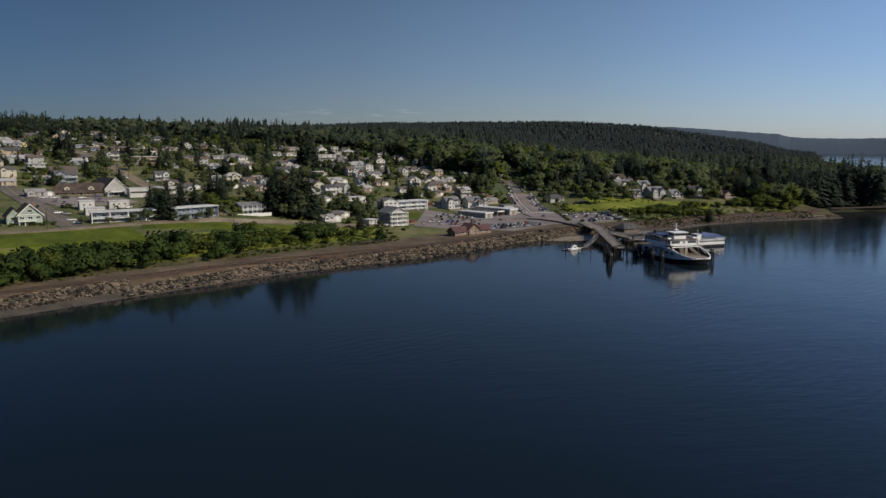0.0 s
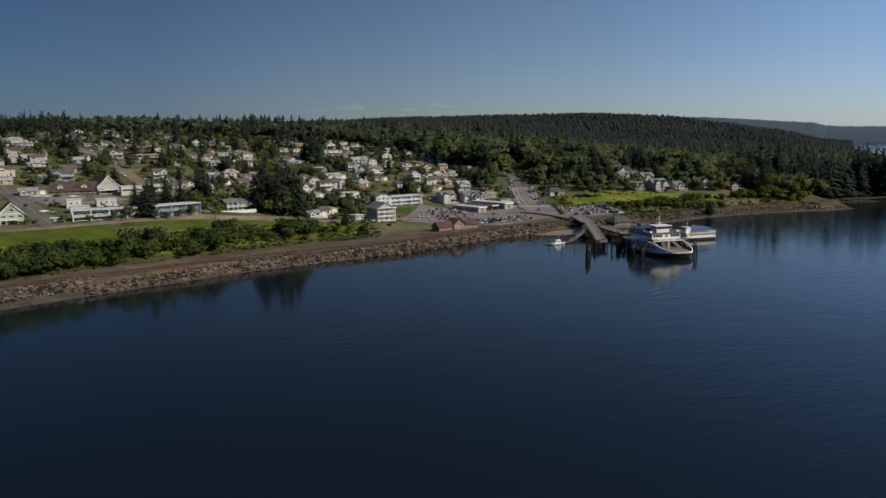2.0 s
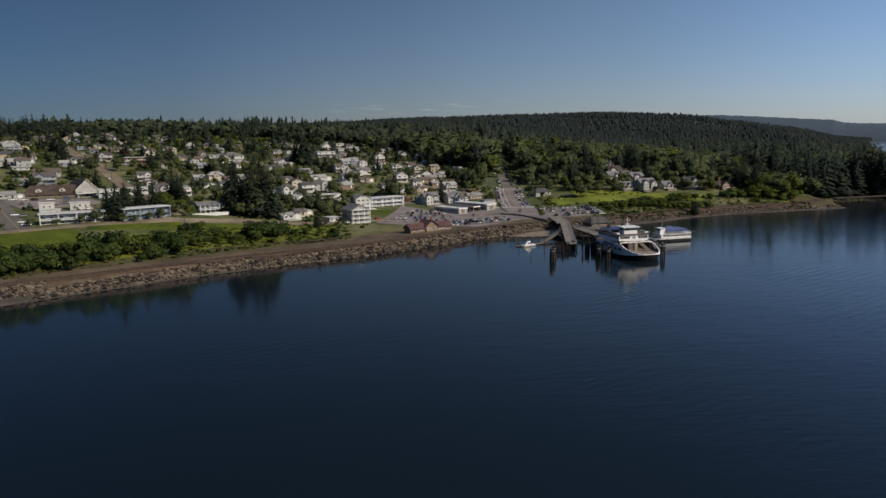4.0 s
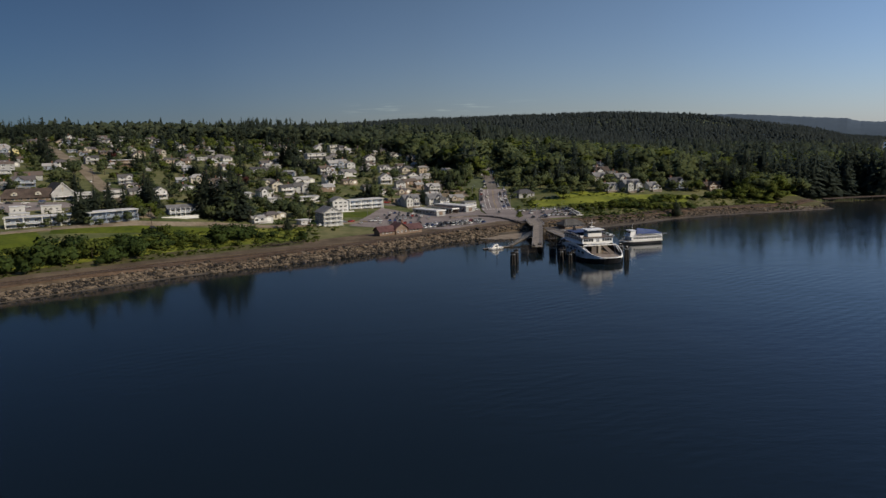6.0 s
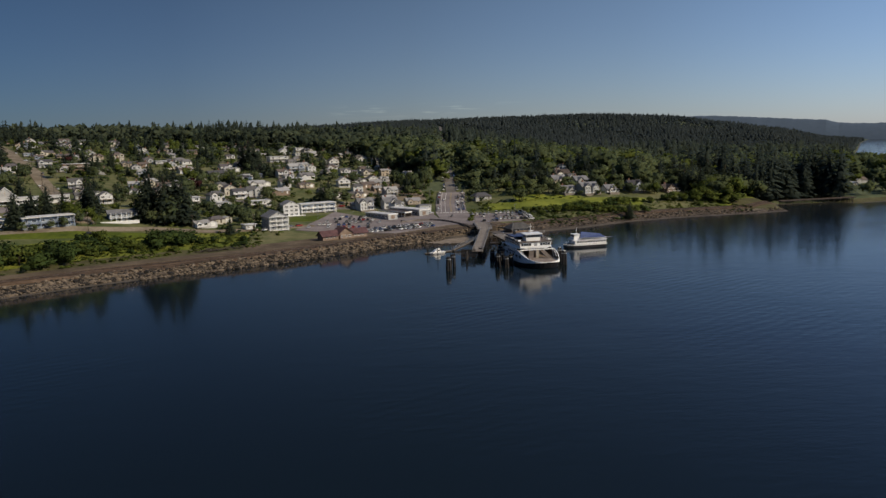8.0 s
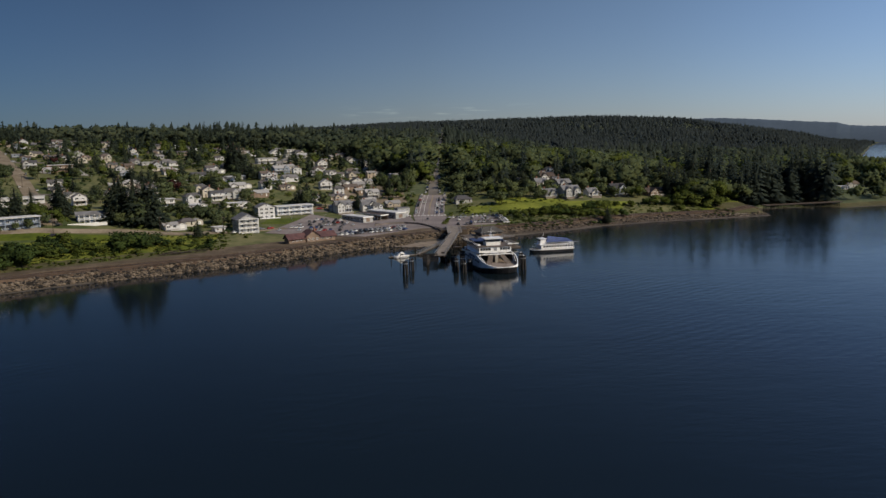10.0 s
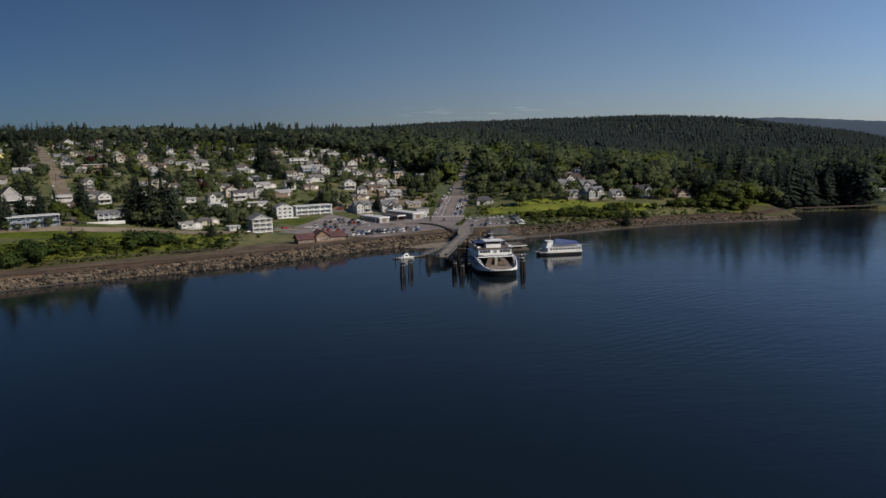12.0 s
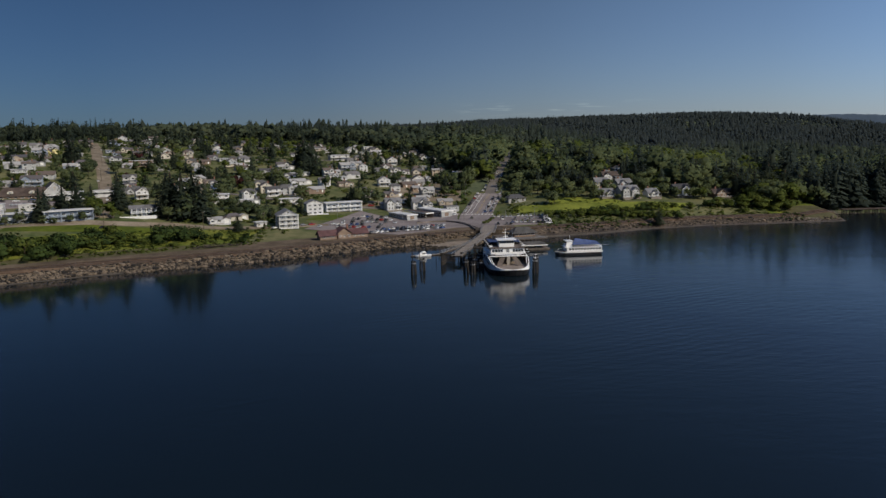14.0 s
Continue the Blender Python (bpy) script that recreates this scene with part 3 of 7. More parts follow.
def plant_woods():
    rng = np.random.default_rng(5)
    rows = []
    for y0, y1, gap in ((520, 900, 8.8), (900, 1400, 9.4), (1400, 2100, 11.3), (2100, 3050, 16.0)):
        x0, x1 = -0.62 * y1 - 150, 0.99 * y1 + 50
        gx, gy = np.meshgrid(np.arange(x0, x1, gap), np.arange(y0, y1, gap))
        x = gx.ravel() + rng.uniform(-0.48, 0.48, gx.size) * gap
        y = gy.ravel() + rng.uniform(-0.48, 0.48, gx.size) * gap
        keep = wooded(x, y) & (rng.random(gx.size) < 0.9) & (x > -0.62 * y - 150) & (x < 0.99 * y + 50)
        x, y = x[keep], y[keep]
        if y0 < 1300:
            free = np.ones(len(x), bool)
            for hx, hy, w in HOUSE_SPOTS:
                free &= ~((np.abs(x - hx) < w * 0.5 + 4) & (y - hy > -30) & (y - hy < 7))
            x, y = x[free], y[free]
        rows.append(np.stack([x, y, ground_z(x, y), (10.5 + rng.gamma(2.0, 4.0, len(x)) + 4 * np.sin(x / 41) * np.sin(y / 33) + 2.5 * np.sin(x / 13 + y / 17)).clip(7, 33), rng.uniform(0.9, 2.0, len(x)), rng.uniform(0, 6.28, len(x))], 1))
    rows = np.concatenate(rows)
    thin = (rows[:, 0] > 415) & (rows[:, 0] < 545) & (rows[:, 1] < shore(rows[:, 0]) + 62) & (rng.random(len(rows)) < 0.7)
    rows = rows[~thin]
    tall = rows[:, 3] > 21
    rows[tall, 4] = 0.95 + 0.4 * (rows[tall, 4] - 0.9)
    # broadleaf patches show on the lower slope, firs on the heights
    patch = np.sin(rows[:, 0] / 57 + 1) + np.sin(rows[:, 1] / 71 + rows[:, 0] / 130) + 0.9 * rng.normal(0, 1, len(rows))
    broad = patch > np.interp(rows[:, 1], (550, 900, 1300, 2000, 2600), (-0.7, -0.55, 0.0, 0.5, 0.7))
    broad |= (rows[:, 0] > 95) & (rows[:, 1] < 900) & (patch > -1.5)
    broad &= (rows[:, 0] < 330) | (rows[:, 0] > 412) | (rows[:, 1] > 690) | (patch > 0.5)
    firs, leafy = rows[~broad].copy(), rows[broad].copy()
    # the great fir stand by the trestle, uneven along its top
    dark = (firs[:, 0] > 330) & (firs[:, 0] < 412) & (firs[:, 1] < 700)
    firs[dark, 3] = firs[dark, 3] * 0.75 + 22 + 6 * np.sin(firs[dark, 0] / 9.0 + firs[dark, 1] / 23.0)
    firs[dark, 4] = 0.95 + 0.3 * firs[dark, 4]
    beyond = (firs[:, 0] >= 412) & (firs[:, 1] < 780)
    firs[beyond, 3] *= 0.62
    leafy[:, 3] = np.minimum(rng.gamma(6, 14.5 / 6, len(leafy)).clip(6, 26), np.interp(leafy[:, 1], (1300, 1700), (26, 15)))
    leafy[:, 4] = rng.uniform(0.9, 1.45, len(leafy))
    near = firs[:, 1] < 1400
    firs[~near, 4] *= 1.35
    firs[~near, 3] = 12.5 + 0.3 * firs[~near, 3]
    fore = (firs[:, 1] < 880) & (firs[:, 0] > 60)
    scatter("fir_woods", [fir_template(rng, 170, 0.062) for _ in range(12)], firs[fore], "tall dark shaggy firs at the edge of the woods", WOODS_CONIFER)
    brow = (firs[:, 1] < 1250) & (firs[:, 0] < 60)
    scatter("fir_woods", [fir_template(rng, 56, 0.088) for _ in range(16)], firs[brow], "dark firs of uneven height along the brow of the town", CONIFER)
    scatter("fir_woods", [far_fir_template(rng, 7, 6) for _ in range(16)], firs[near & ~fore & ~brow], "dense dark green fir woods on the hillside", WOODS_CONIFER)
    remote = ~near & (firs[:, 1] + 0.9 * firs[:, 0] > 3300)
    scatter("far_fir_woods", [far_fir_template(rng, 3, 5) for _ in range(10)], firs[~near & ~remote], "unbroken dark fir woods up to the ridge", FAR_HAZED_CONIFER)
    scatter("far_fir_woods", [far_fir_template(rng, 3, 5) for _ in range(10)], firs[remote], "fir woods on the farthest ridge, tinted blue for haze", DISTANT_HAZED_CONIFER)
    close = leafy[:, 1] < 950
    mid = ~close & (leafy[:, 1] < 1450)
    scatter("broadleaf_woods", [leaf_template(rng, 96, 0.082, 8, OCTA) for _ in range(8)], leafy[close][::6], "bright yellow-green trees among the woods", BRIGHT_LEAF)
    rest = np.delete(leafy[close], slice(None, None, 6), 0)
    scatter("broadleaf_woods", [leaf_template(rng, 96, 0.082, 8, OCTA) for _ in range(8)], rest, "rounded green broadleaf trees on the lower slope", LEAF)
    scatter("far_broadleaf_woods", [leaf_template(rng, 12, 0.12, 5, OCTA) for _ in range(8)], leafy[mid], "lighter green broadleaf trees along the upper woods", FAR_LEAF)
    scatter("far_broadleaf_woods", [leaf_template(rng, 5, 0.16, 3, OCTA) for _ in range(8)], leafy[~close & ~mid], "rounded dark green crowns among the far firs", FAR_HAZED_CONIFER)
    y = rng.uniform(640, 1000, 420)
    off = rng.uniform(5, 24, 420)
    x = off + np.interp(y, (470, 545, 630, 715, 803, 1200), (66, 70, 85, 97, 110.5, 172.5))
    low = np.stack([x, y, ground_z(x, y), rng.uniform(2.0, 6.5, 420) * np.interp(off, (5, 24), (0.6, 1.2)), rng.uniform(1.0, 1.6, 420), rng.uniform(0, 6.28, 420)], 1)
    scatter("young_trees", [leaf_template(rng, 30, 0.1, 5) for _ in range(6)], low, "low young trees beside the climbing avenue", LEAF)



# ---------------------------------------------------------------- roads, lots and railway
def along(points, step):
    """Evenly spaced places and side directions along a line of (x, y)."""
    p = np.array(points, float)
    run = np.concatenate([[0], np.cumsum(np.hypot(*np.diff(p, axis=0).T))])
    s = np.linspace(0, run[-1], max(2, int(run[-1] / step) + 1))
    x, y = np.interp(s, run, p[:, 0]), np.interp(s, run, p[:, 1])
    dx, dy = np.gradient(x), np.gradient(y)
    n = np.hypot(dx, dy)
    return x, y, -dy / n, dx / n


def strip(points, left, right, lift, thick=0.3, step=3.0, across=3, level=None):
    """A draped slab between two offsets (left is positive) from a line."""
    x, y, sx, sy = along(points, step)
    offs = np.linspace(left, right, across)
    X, Y = x[:, None] + sx[:, None] * offs, y[:, None] + sy[:, None] * offs
    Z = (ground_z(X, Y) if level is None else np.zeros_like(X) + level) + lift
    bm = bmesh.new()
    top = [[bm.verts.new((X[i, j], Y[i, j], Z[i, j])) for j in range(across)] for i in range(len(x))]
    for i in range(len(x) - 1):
        for j in range(across - 1):
            bm.faces.new((top[i][j], top[i][j + 1], top[i + 1][j + 1], top[i + 1][j]))
    edge = [e for e in bm.edges if e.is_boundary]
    made = bmesh.ops.extrude_edge_only(bm, edges=edge)["geom"]
    for v in made:
        if isinstance(v, bmesh.types.BMVert):
            v.co.z -= thick
    bmesh.ops.recalc_face_normals(bm, faces=bm.faces)
    return bm


def lot(corners, lift=0.3, n=14):
    """A draped four-cornered slab."""
    c = np.array(corners, float)
    bm = bmesh.new()
    grid = []
    for i in range(n + 1):
        row = []
        for j in range(n + 1):
            u, v = i / n, j / n
            q = c[0] * (1 - u) * (1 - v) + c[1] * u * (1 - v) + c[2] * u * v + c[3] * (1 - u) * v
            row.append(bm.verts.new((q[0], q[1], float(ground_z(q[0], q[1])) + lift)))
        grid.append(row)
    for i in range(n):
        for j in range(n):
            bm.faces.new((grid[i][j], grid[i + 1][j], grid[i + 1][j + 1], grid[i][j + 1]))
    made = bmesh.ops.extrude_edge_only(bm, edges=[e for e in bm.edges if e.is_boundary])["geom"]
    for v in made:
        if isinstance(v, bmesh.types.BMVert):
            v.co.z -= 0.4
    bmesh.ops.recalc_face_normals(bm, faces=bm.faces)
    return bm


AVENUE = ((66, 476), (68, 510), (70, 545), (77, 590), (85, 630))
AVENUE_UP = ((85, 629), (97, 715), (110.5, 803), (134.5, 960), (172.5, 1200))
AVENUE_FAR = ((172, 1197), (220, 1500), (283, 1900), (346, 2300))
HILL_STREET = ((-158, 447), (-180, 504), (-226, 601), (-261, 675), (-302, 755), (-344, 844), (-385, 925))
SHORE_ROAD = ((-330, 338), (-262, 383), (-226, 400), (-185, 421), (-150, 438), (-121, 453), (-88, 458), (-60, 474), (-30, 490))
SIDE_STREET = ((-228, 405), (-246, 440), (-275, 498), (-330, 600))
CROSS_STREET = ((-300, 752), (-240, 772), (-150, 800), (-60, 830))
LOWER_STREET = ((-222, 592), (-170, 585), (-120, 575), (-60, 566), (0, 572))
for name, line, a, b, mat, text in (
        ("road", AVENUE, 11.5, -11.5, ASPHALT, "wide worn asphalt avenue running up from the dock"),
        ("road", AVENUE_UP, 4.4, -4.4, STREET, "pale avenue climbing between the trees"),
        ("road", AVENUE_FAR, 4.2, -4.2, STREET, "straight road cut through the woods to the ridge"),
        ("road", HILL_STREET, 5.4, -5.4, BARE, "pale straight street climbing the hill"),
        ("road", SHORE_ROAD, 3.6, -3.6, BARE, "pale road along the top of the bank"),
        ("road", SIDE_STREET, 6, -6, STREET, "grey side street with a yellow centre line"),
        ("road", CROSS_STREET, 3.5, -3.5, STREET, "narrow grey street across the hillside"),
        ("road", LOWER_STREET, 3, -3, STREET, "narrow lane between lower houses")):
    single(name, strip(line, a, b, 1.2 if line is AVENUE_FAR else 0.32), mat, text, "road", kind="structure")
for corners, text in ((((-42, 470), (18, 450), (22, 520), (-16, 556)), "grey asphalt car park with scattered cars"),
                      (((18, 450), (56, 478), (56, 538), (22, 520)), "grey asphalt ferry holding lanes full of cars"),
                      (((22, 520), (56, 538), (58, 552), (26, 575)), "asphalt yard round the white sheds"),
                      (((-286, 514), (-250, 474), (-212, 502), (-226, 521)), "grey asphalt car park before the long brown hall"),
                      (((78, 480), (118, 486), (121, 521), (79, 530)), "asphalt car park beside the sloping lawn")):
    single("parking_lot", lot(corners, 0.26), ASPHALT, text, "car park", kind="structure")
single("lawn", lot(((-285, 330), (-188, 384), (-203, 406), (-285, 364)), 0.22), LAWN, "mown bright green park lawn above the bank", "lawn", kind="structure")
single("lawn", lot(((-196, 404), (-110, 436), (-116, 446), (-198, 415)), 0.2), LAWN, "green verge under the shore road", "lawn", kind="structure")
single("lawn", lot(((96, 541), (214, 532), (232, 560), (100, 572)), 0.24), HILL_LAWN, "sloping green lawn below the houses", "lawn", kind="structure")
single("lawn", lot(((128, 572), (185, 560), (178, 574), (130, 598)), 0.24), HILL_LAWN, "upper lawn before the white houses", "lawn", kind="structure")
single("lawn", lot(((-48, 508), (-26, 512), (-20, 538), (-44, 531)), 0.24), LAWN, "steep green lawn below the motel", "lawn", kind="structure")
single("lawn", lot(((-262, 852), (-205, 872), (-215, 905), (-268, 890)), 0.3), MEADOW, "sunlit meadow among the upper houses", "meadow", kind="structure")
single("lawn", lot(((-32, 571), (18, 584), (14, 598), (-32, 588)), 0.24), BARE, "bare dry ground behind the motel", "slope", kind="structure")
single("lawn", lot(((2, 612), (60, 608), (62, 690), (8, 690)), 0.24), BARE, "bare dry slope among the pale houses", "slope", kind="structure")
single("lawn", lot(((-6, 690.5), (40, 700), (44, 745), (0, 735)), 0.3), BARE, "bare dry slope below the pale houses", "slope", kind="structure")

# markings: double centre line, lane lines, crossing bars
for off, mat in ((0.55, YELLOW), (-0.25, YELLOW), (4.4, MARKING), (-4.4, MARKING), (7.6, MARKING), (-7.6, MARKING)):
    single("lane_line", strip(AVENUE[2:], off, off - 0.28, 0.36, 0.05, across=2), mat, "painted line on the avenue", "marking", kind="structure")
single("lane_line", strip(SIDE_STREET, 0.2, -0.2, 0.36, 0.05, across=2), YELLOW, "yellow centre line on the side street", "marking", kind="structure")
bars = bmesh.new()
for k in range(10):
    x = 59.3 + k * 2.4
    y = 545.5 - 0.33 * (x - 60)
    z = float(ground_z(x, y)) + 0.33
    box(bars, x, x + 1.3, y, y + 8.0, z, z + 0.1)
single("crosswalk", bars, MARKING, "white bars of the crossing at the foot of the avenue", "marking", kind="structure")

# railway on its bench
RAIL_LINE = [(x, float(shore(x)) + np.interp(x, (-320, -230, -165, -100, 40, 70, 150, 330), (28, 26, 18, 11, 11.5, 14, 15, 19))) for x in np.arange(-330, 310, 10)] + [(318, 539), (338, 546)]
single("ballast_bed", strip(RAIL_LINE, 4.2, -4.2, 0.35, 0.6, across=5), BALLAST, "brown railway ballast along the shore", "railway", kind="structure")
RAIL_STEEL = rough_mat("rusty_rail", (0.06, 0.04, 0.03), (0.16, 0.12, 0.10), 0.8, 0.5, metal=0.6)
TIMBER = rough_mat("tarred_timber", (0.018, 0.014, 0.011), (0.06, 0.046, 0.036), 0.7, 0.85, 6, 0.02)
for a in (2.75, 1.3, -0.9, -2.35):
    single("rail", strip(RAIL_LINE, a, a - 0.09, 0.62, 0.2, across=2), RAIL_STEEL, "rusty steel rail", "rail", kind="structure")
sl = bmesh.new()
X, Y, SX, SY = along(RAIL_LINE, 0.9)
for k in range(len(X)):
    for mid in (2.03, -1.62):
        c = Vector((X[k] + SX[k] * mid, Y[k] + SY[k] * mid, float(ground_z(X[k] + SX[k] * mid, Y[k] + SY[k] * mid)) + 0.4))
        u, w = Vector((SX[k], SY[k], 0)) * 1.25, Vector((SY[k], -SX[k], 0)) * 0.12
        vs = [sl.verts.new(c + d) for d in (u + w, u - w, -u - w, -u + w)]
        sl.faces.new(vs)
        hi = [sl.verts.new(v.co + Vector((0, 0, 0.06))) for v in vs]
        sl.faces.new(hi[::-1])
single("railway_sleepers", sl, TIMBER, "dark timber sleepers of the two tracks", "sleepers", kind="stuff")
single("dirt_track", strip([(x, y + 11.5) for x, y in RAIL_LINE if -300 < x < 20], 4.4, -4.4, 0.25, 0.4), EARTH, "pale dusty track beside the railway", "track", kind="structure")


# boulders of the sea wall
def boulder_template(rng):
    bm = bmesh.new()
    bmesh.ops.create_icosphere(bm, subdivisions=1, radius=0.5)
    for v in bm.verts:
        v.co = v.co * rng.uniform(0.6, 1.28)
        v.co.z *= 0.75
    out = np.array([v.co[:] for v in bm.verts]), np.array([[v.index for v in f.verts] for f in bm.faces])
    bm.free()
    return out


def sea_wall():
    rng = np.random.default_rng(9)
    rows = []
    for x0, x1, lo, hi, many, size in ((-310, -190, 9, 20, 2300, 1.0), (-190, -110, 2.0, 11.5, 1900, 1.05), (-110, 48, -0.5, 9.2, 3200, 1.05),
                                       (46, 66, 5, 11, 170, 1.1), (62, 96, 3, 14, 260, 1.1), (96, 330, 4, 12, 900, 0.9), (120, 300, 8, 16, 500, 0.9), (-310, 340, 0, 9, 260, 0.6)):
        x = rng.uniform(x0, x1, many)
        y = shore(x) + rng.uniform(lo, hi, many)
        s = rng.gamma(6, size / 6, many).clip(0.45, 2.6)
        z = ground_z(x, y) + 0.12 * s
        rows.append(np.stack([x, y, z, s, rng.uniform(0.9, 1.5, many), rng.uniform(0, 6.28, many)], 1))
    ob = scatter("riprap_boulders", [boulder_template(rng) for _ in range(12)], np.concatenate(rows), "tumbled grey brown boulders of the sea wall", ROCK)
    ob["category"] = "boulders"


sea_wall()


# small beach in the corner between the sea wall and the ramp
beach = bmesh.new()
rows = []
for i in range(13):
    u = i / 12
    row = []
    for j in range(7):
        v = j / 6
        x, y = 26 + 40 * u + 10 * v, 417 + 12 * u + (24 - 6 * u) * v
        row.append(beach.verts.new((x, y, -0.75 + 2.3 * v * (0.35 + 0.65 * u) + 0.5 * u + 0.12 * math.sin(3.1 * i + j))))
    rows.append(row)
for p, q in zip(rows, rows[1:]):
    for j in range(6):
        beach.faces.new((p[j], q[j], q[j + 1], p[j + 1]))
single("beach", beach, rough_mat("pale_beach_sand", (0.16, 0.125, 0.092), (0.27, 0.222, 0.17), 0.2, 0.9, 8, 0.03), "small pale sand beach beside the ramp", "beach", kind="structure")


# ---------------------------------------------------------------- houses
GLASS = rough_mat("dark_window_glass", (0.012, 0.015, 0.02), (0.035, 0.042, 0.05), 0.4, 0.08, 4)
TRIM = rough_mat("white_trim_paint", (0.66, 0.66, 0.64), (0.82, 0.82, 0.80), 0.5, 0.5)
WALL_TONES = [rough_mat(n, d, l, 0.35, 0.7, 8) for n, d, l in (
    ("white_siding", (0.46, 0.465, 0.465), (0.61, 0.615, 0.615)), ("cream_siding", (0.42, 0.39, 0.32), (0.56, 0.52, 0.43)),
    ("grey_siding", (0.27, 0.28, 0.28), (0.42, 0.43, 0.43)), ("tan_siding", (0.323, 0.264, 0.199), (0.442, 0.378, 0.304)),
    ("blue_grey_siding", (0.16, 0.20, 0.26), (0.28, 0.33, 0.40)), ("brown_siding", (0.15, 0.10, 0.075), (0.26, 0.19, 0.14)),
    ("yellow_siding", (0.60, 0.52, 0.22), (0.72, 0.64, 0.32)))]
TONE_WORDS = ("white", "cream", "grey", "tan", "blue-grey", "brown", "yellow")
SHINGLE = choice_mat("roof_shingles", [(0.12, 0.115, 0.11), (0.20, 0.19, 0.185), (0.085, 0.082, 0.085), (0.15, 0.115, 0.095), (0.32, 0.31, 0.30), (0.125, 0.11, 0.11), (0.42, 0.41, 0.395)], 0.85, 1.4, 0.2)
FLATROOF = rough_mat("pale_flat_roof", (0.42, 0.42, 0.41), (0.66, 0.66, 0.65), 0.2, 0.8, 8)
BROWN_ROOF = rough_mat("brown_shingle_roof", (0.042, 0.029, 0.023), (0.092, 0.066, 0.053), 0.3, 0.85, 10, 0.02)
RED_ROOF = rough_mat("red_brown_shingle_roof", (0.066, 0.029, 0.029), (0.125, 0.060, 0.058), 0.3, 0.85, 10, 0.02)
DARK_ROOF = rough_mat("black_shingle_roof", (0.020, 0.019, 0.020), (0.050, 0.048, 0.050), 0.3, 0.85, 10, 0.02)
SLATE_ROOF = rough_mat("grey_shingle_roof", (0.11, 0.11, 0.115), (0.21, 0.21, 0.215), 0.3, 0.85, 10, 0.02)
BRICK = rough_mat("chimney_brick", (0.16, 0.075, 0.055), (0.27, 0.15, 0.11), 1.5, 0.9, 6)
WOOD = rough_mat("weathered_boards", (0.15, 0.125, 0.10), (0.29, 0.25, 0.21), 0.6, 0.85, 7, 0.02)


def frame_mesh(w, h):
    bm = blocks((-w / 2, w / 2, -0.06, 0.06, 0, 0.12), (-w / 2, w / 2, -0.06, 0.06, h - 0.12, h),
                (-w / 2, -w / 2 + 0.12, -0.06, 0.06, 0.12, h - 0.12), (w / 2 - 0.12, w / 2, -0.06, 0.06, 0.12, h - 0.12), (-0.05, 0.05, -0.05, 0.05, 0.12, h - 0.12))
    me = bpy.data.meshes.new("window")
    bm.to_mesh(me)
    bm.free()
    me.materials.append(TRIM)
    bm = blocks((-w / 2 + 0.1, w / 2 - 0.1, -0.03, 0.03, 0.1, h - 0.1))
    pane = bpy.data.meshes.new("pane")
    bm.to_mesh(pane)
    bm.free()
    pane.materials.append(GLASS)
    return me, pane


WINDOWS = {"small": frame_mesh(1.3, 1.3), "wide": frame_mesh(2.2, 1.4), "tall": frame_mesh(1.2, 1.8), "band": frame_mesh(3.2, 1.5)}


def put_window(parent, size, x, y, z, turn=0.0, plain=False):
    frame_me, pane_me = WINDOWS[size]
    if plain:
        w = new("window", pane_me)
        w.parent, w.matrix_basis = parent, pose(x, y, z, 0, 0, turn)
        return w
    w = new("window", frame_me)
    w.parent, w.matrix_basis = parent, pose(x, y, z, 0, 0, turn)
    p = new("pane", pane_me)
    p.parent = w
    return w


def gable_roof(w, d, z, rise, over=0.5, thick=0.22, hip=0.0):
    """Two slopes with the ridge along x, their thickness below; hip draws the ridge in."""
    bm = bmesh.new()
    a, b = w / 2 + over, d / 2 + over
    drop = rise * over / (d / 2)
    for dz, flip in ((0.0, False), (-thick, True)):
        pts = [(-a, -b, z - drop + dz), (a, -b, z - drop + dz), (a, b, z - drop + dz), (-a, b, z - drop + dz), (-a + hip, 0, z + rise + dz), (a - hip, 0, z + rise + dz)]
        vs = [bm.verts.new(p) for p in pts]
        faces = [(0, 1, 5, 4), (2, 3, 4, 5)] + ([(1, 2, 5), (3, 0, 4)] if hip else [])
        for f in faces:
            bm.faces.new([vs[i] for i in (f[::-1] if flip else f)])
        if not flip:
            upper = vs
    for i, j in (((0, 1), (1, 2), (2, 3), (3, 0)) if hip else ((0, 1), (2, 3), (1, 5), (5, 2), (3, 4), (4, 0))):
        bm.faces.new((upper[i], vs[i], vs[j], upper[j]))
    return bm


def turned(bm, degrees):
    bmesh.ops.rotate(bm, verts=bm.verts, cent=(0, 0, 0), matrix=Matrix.Rotation(radians(degrees), 3, "Z"))
    return bm


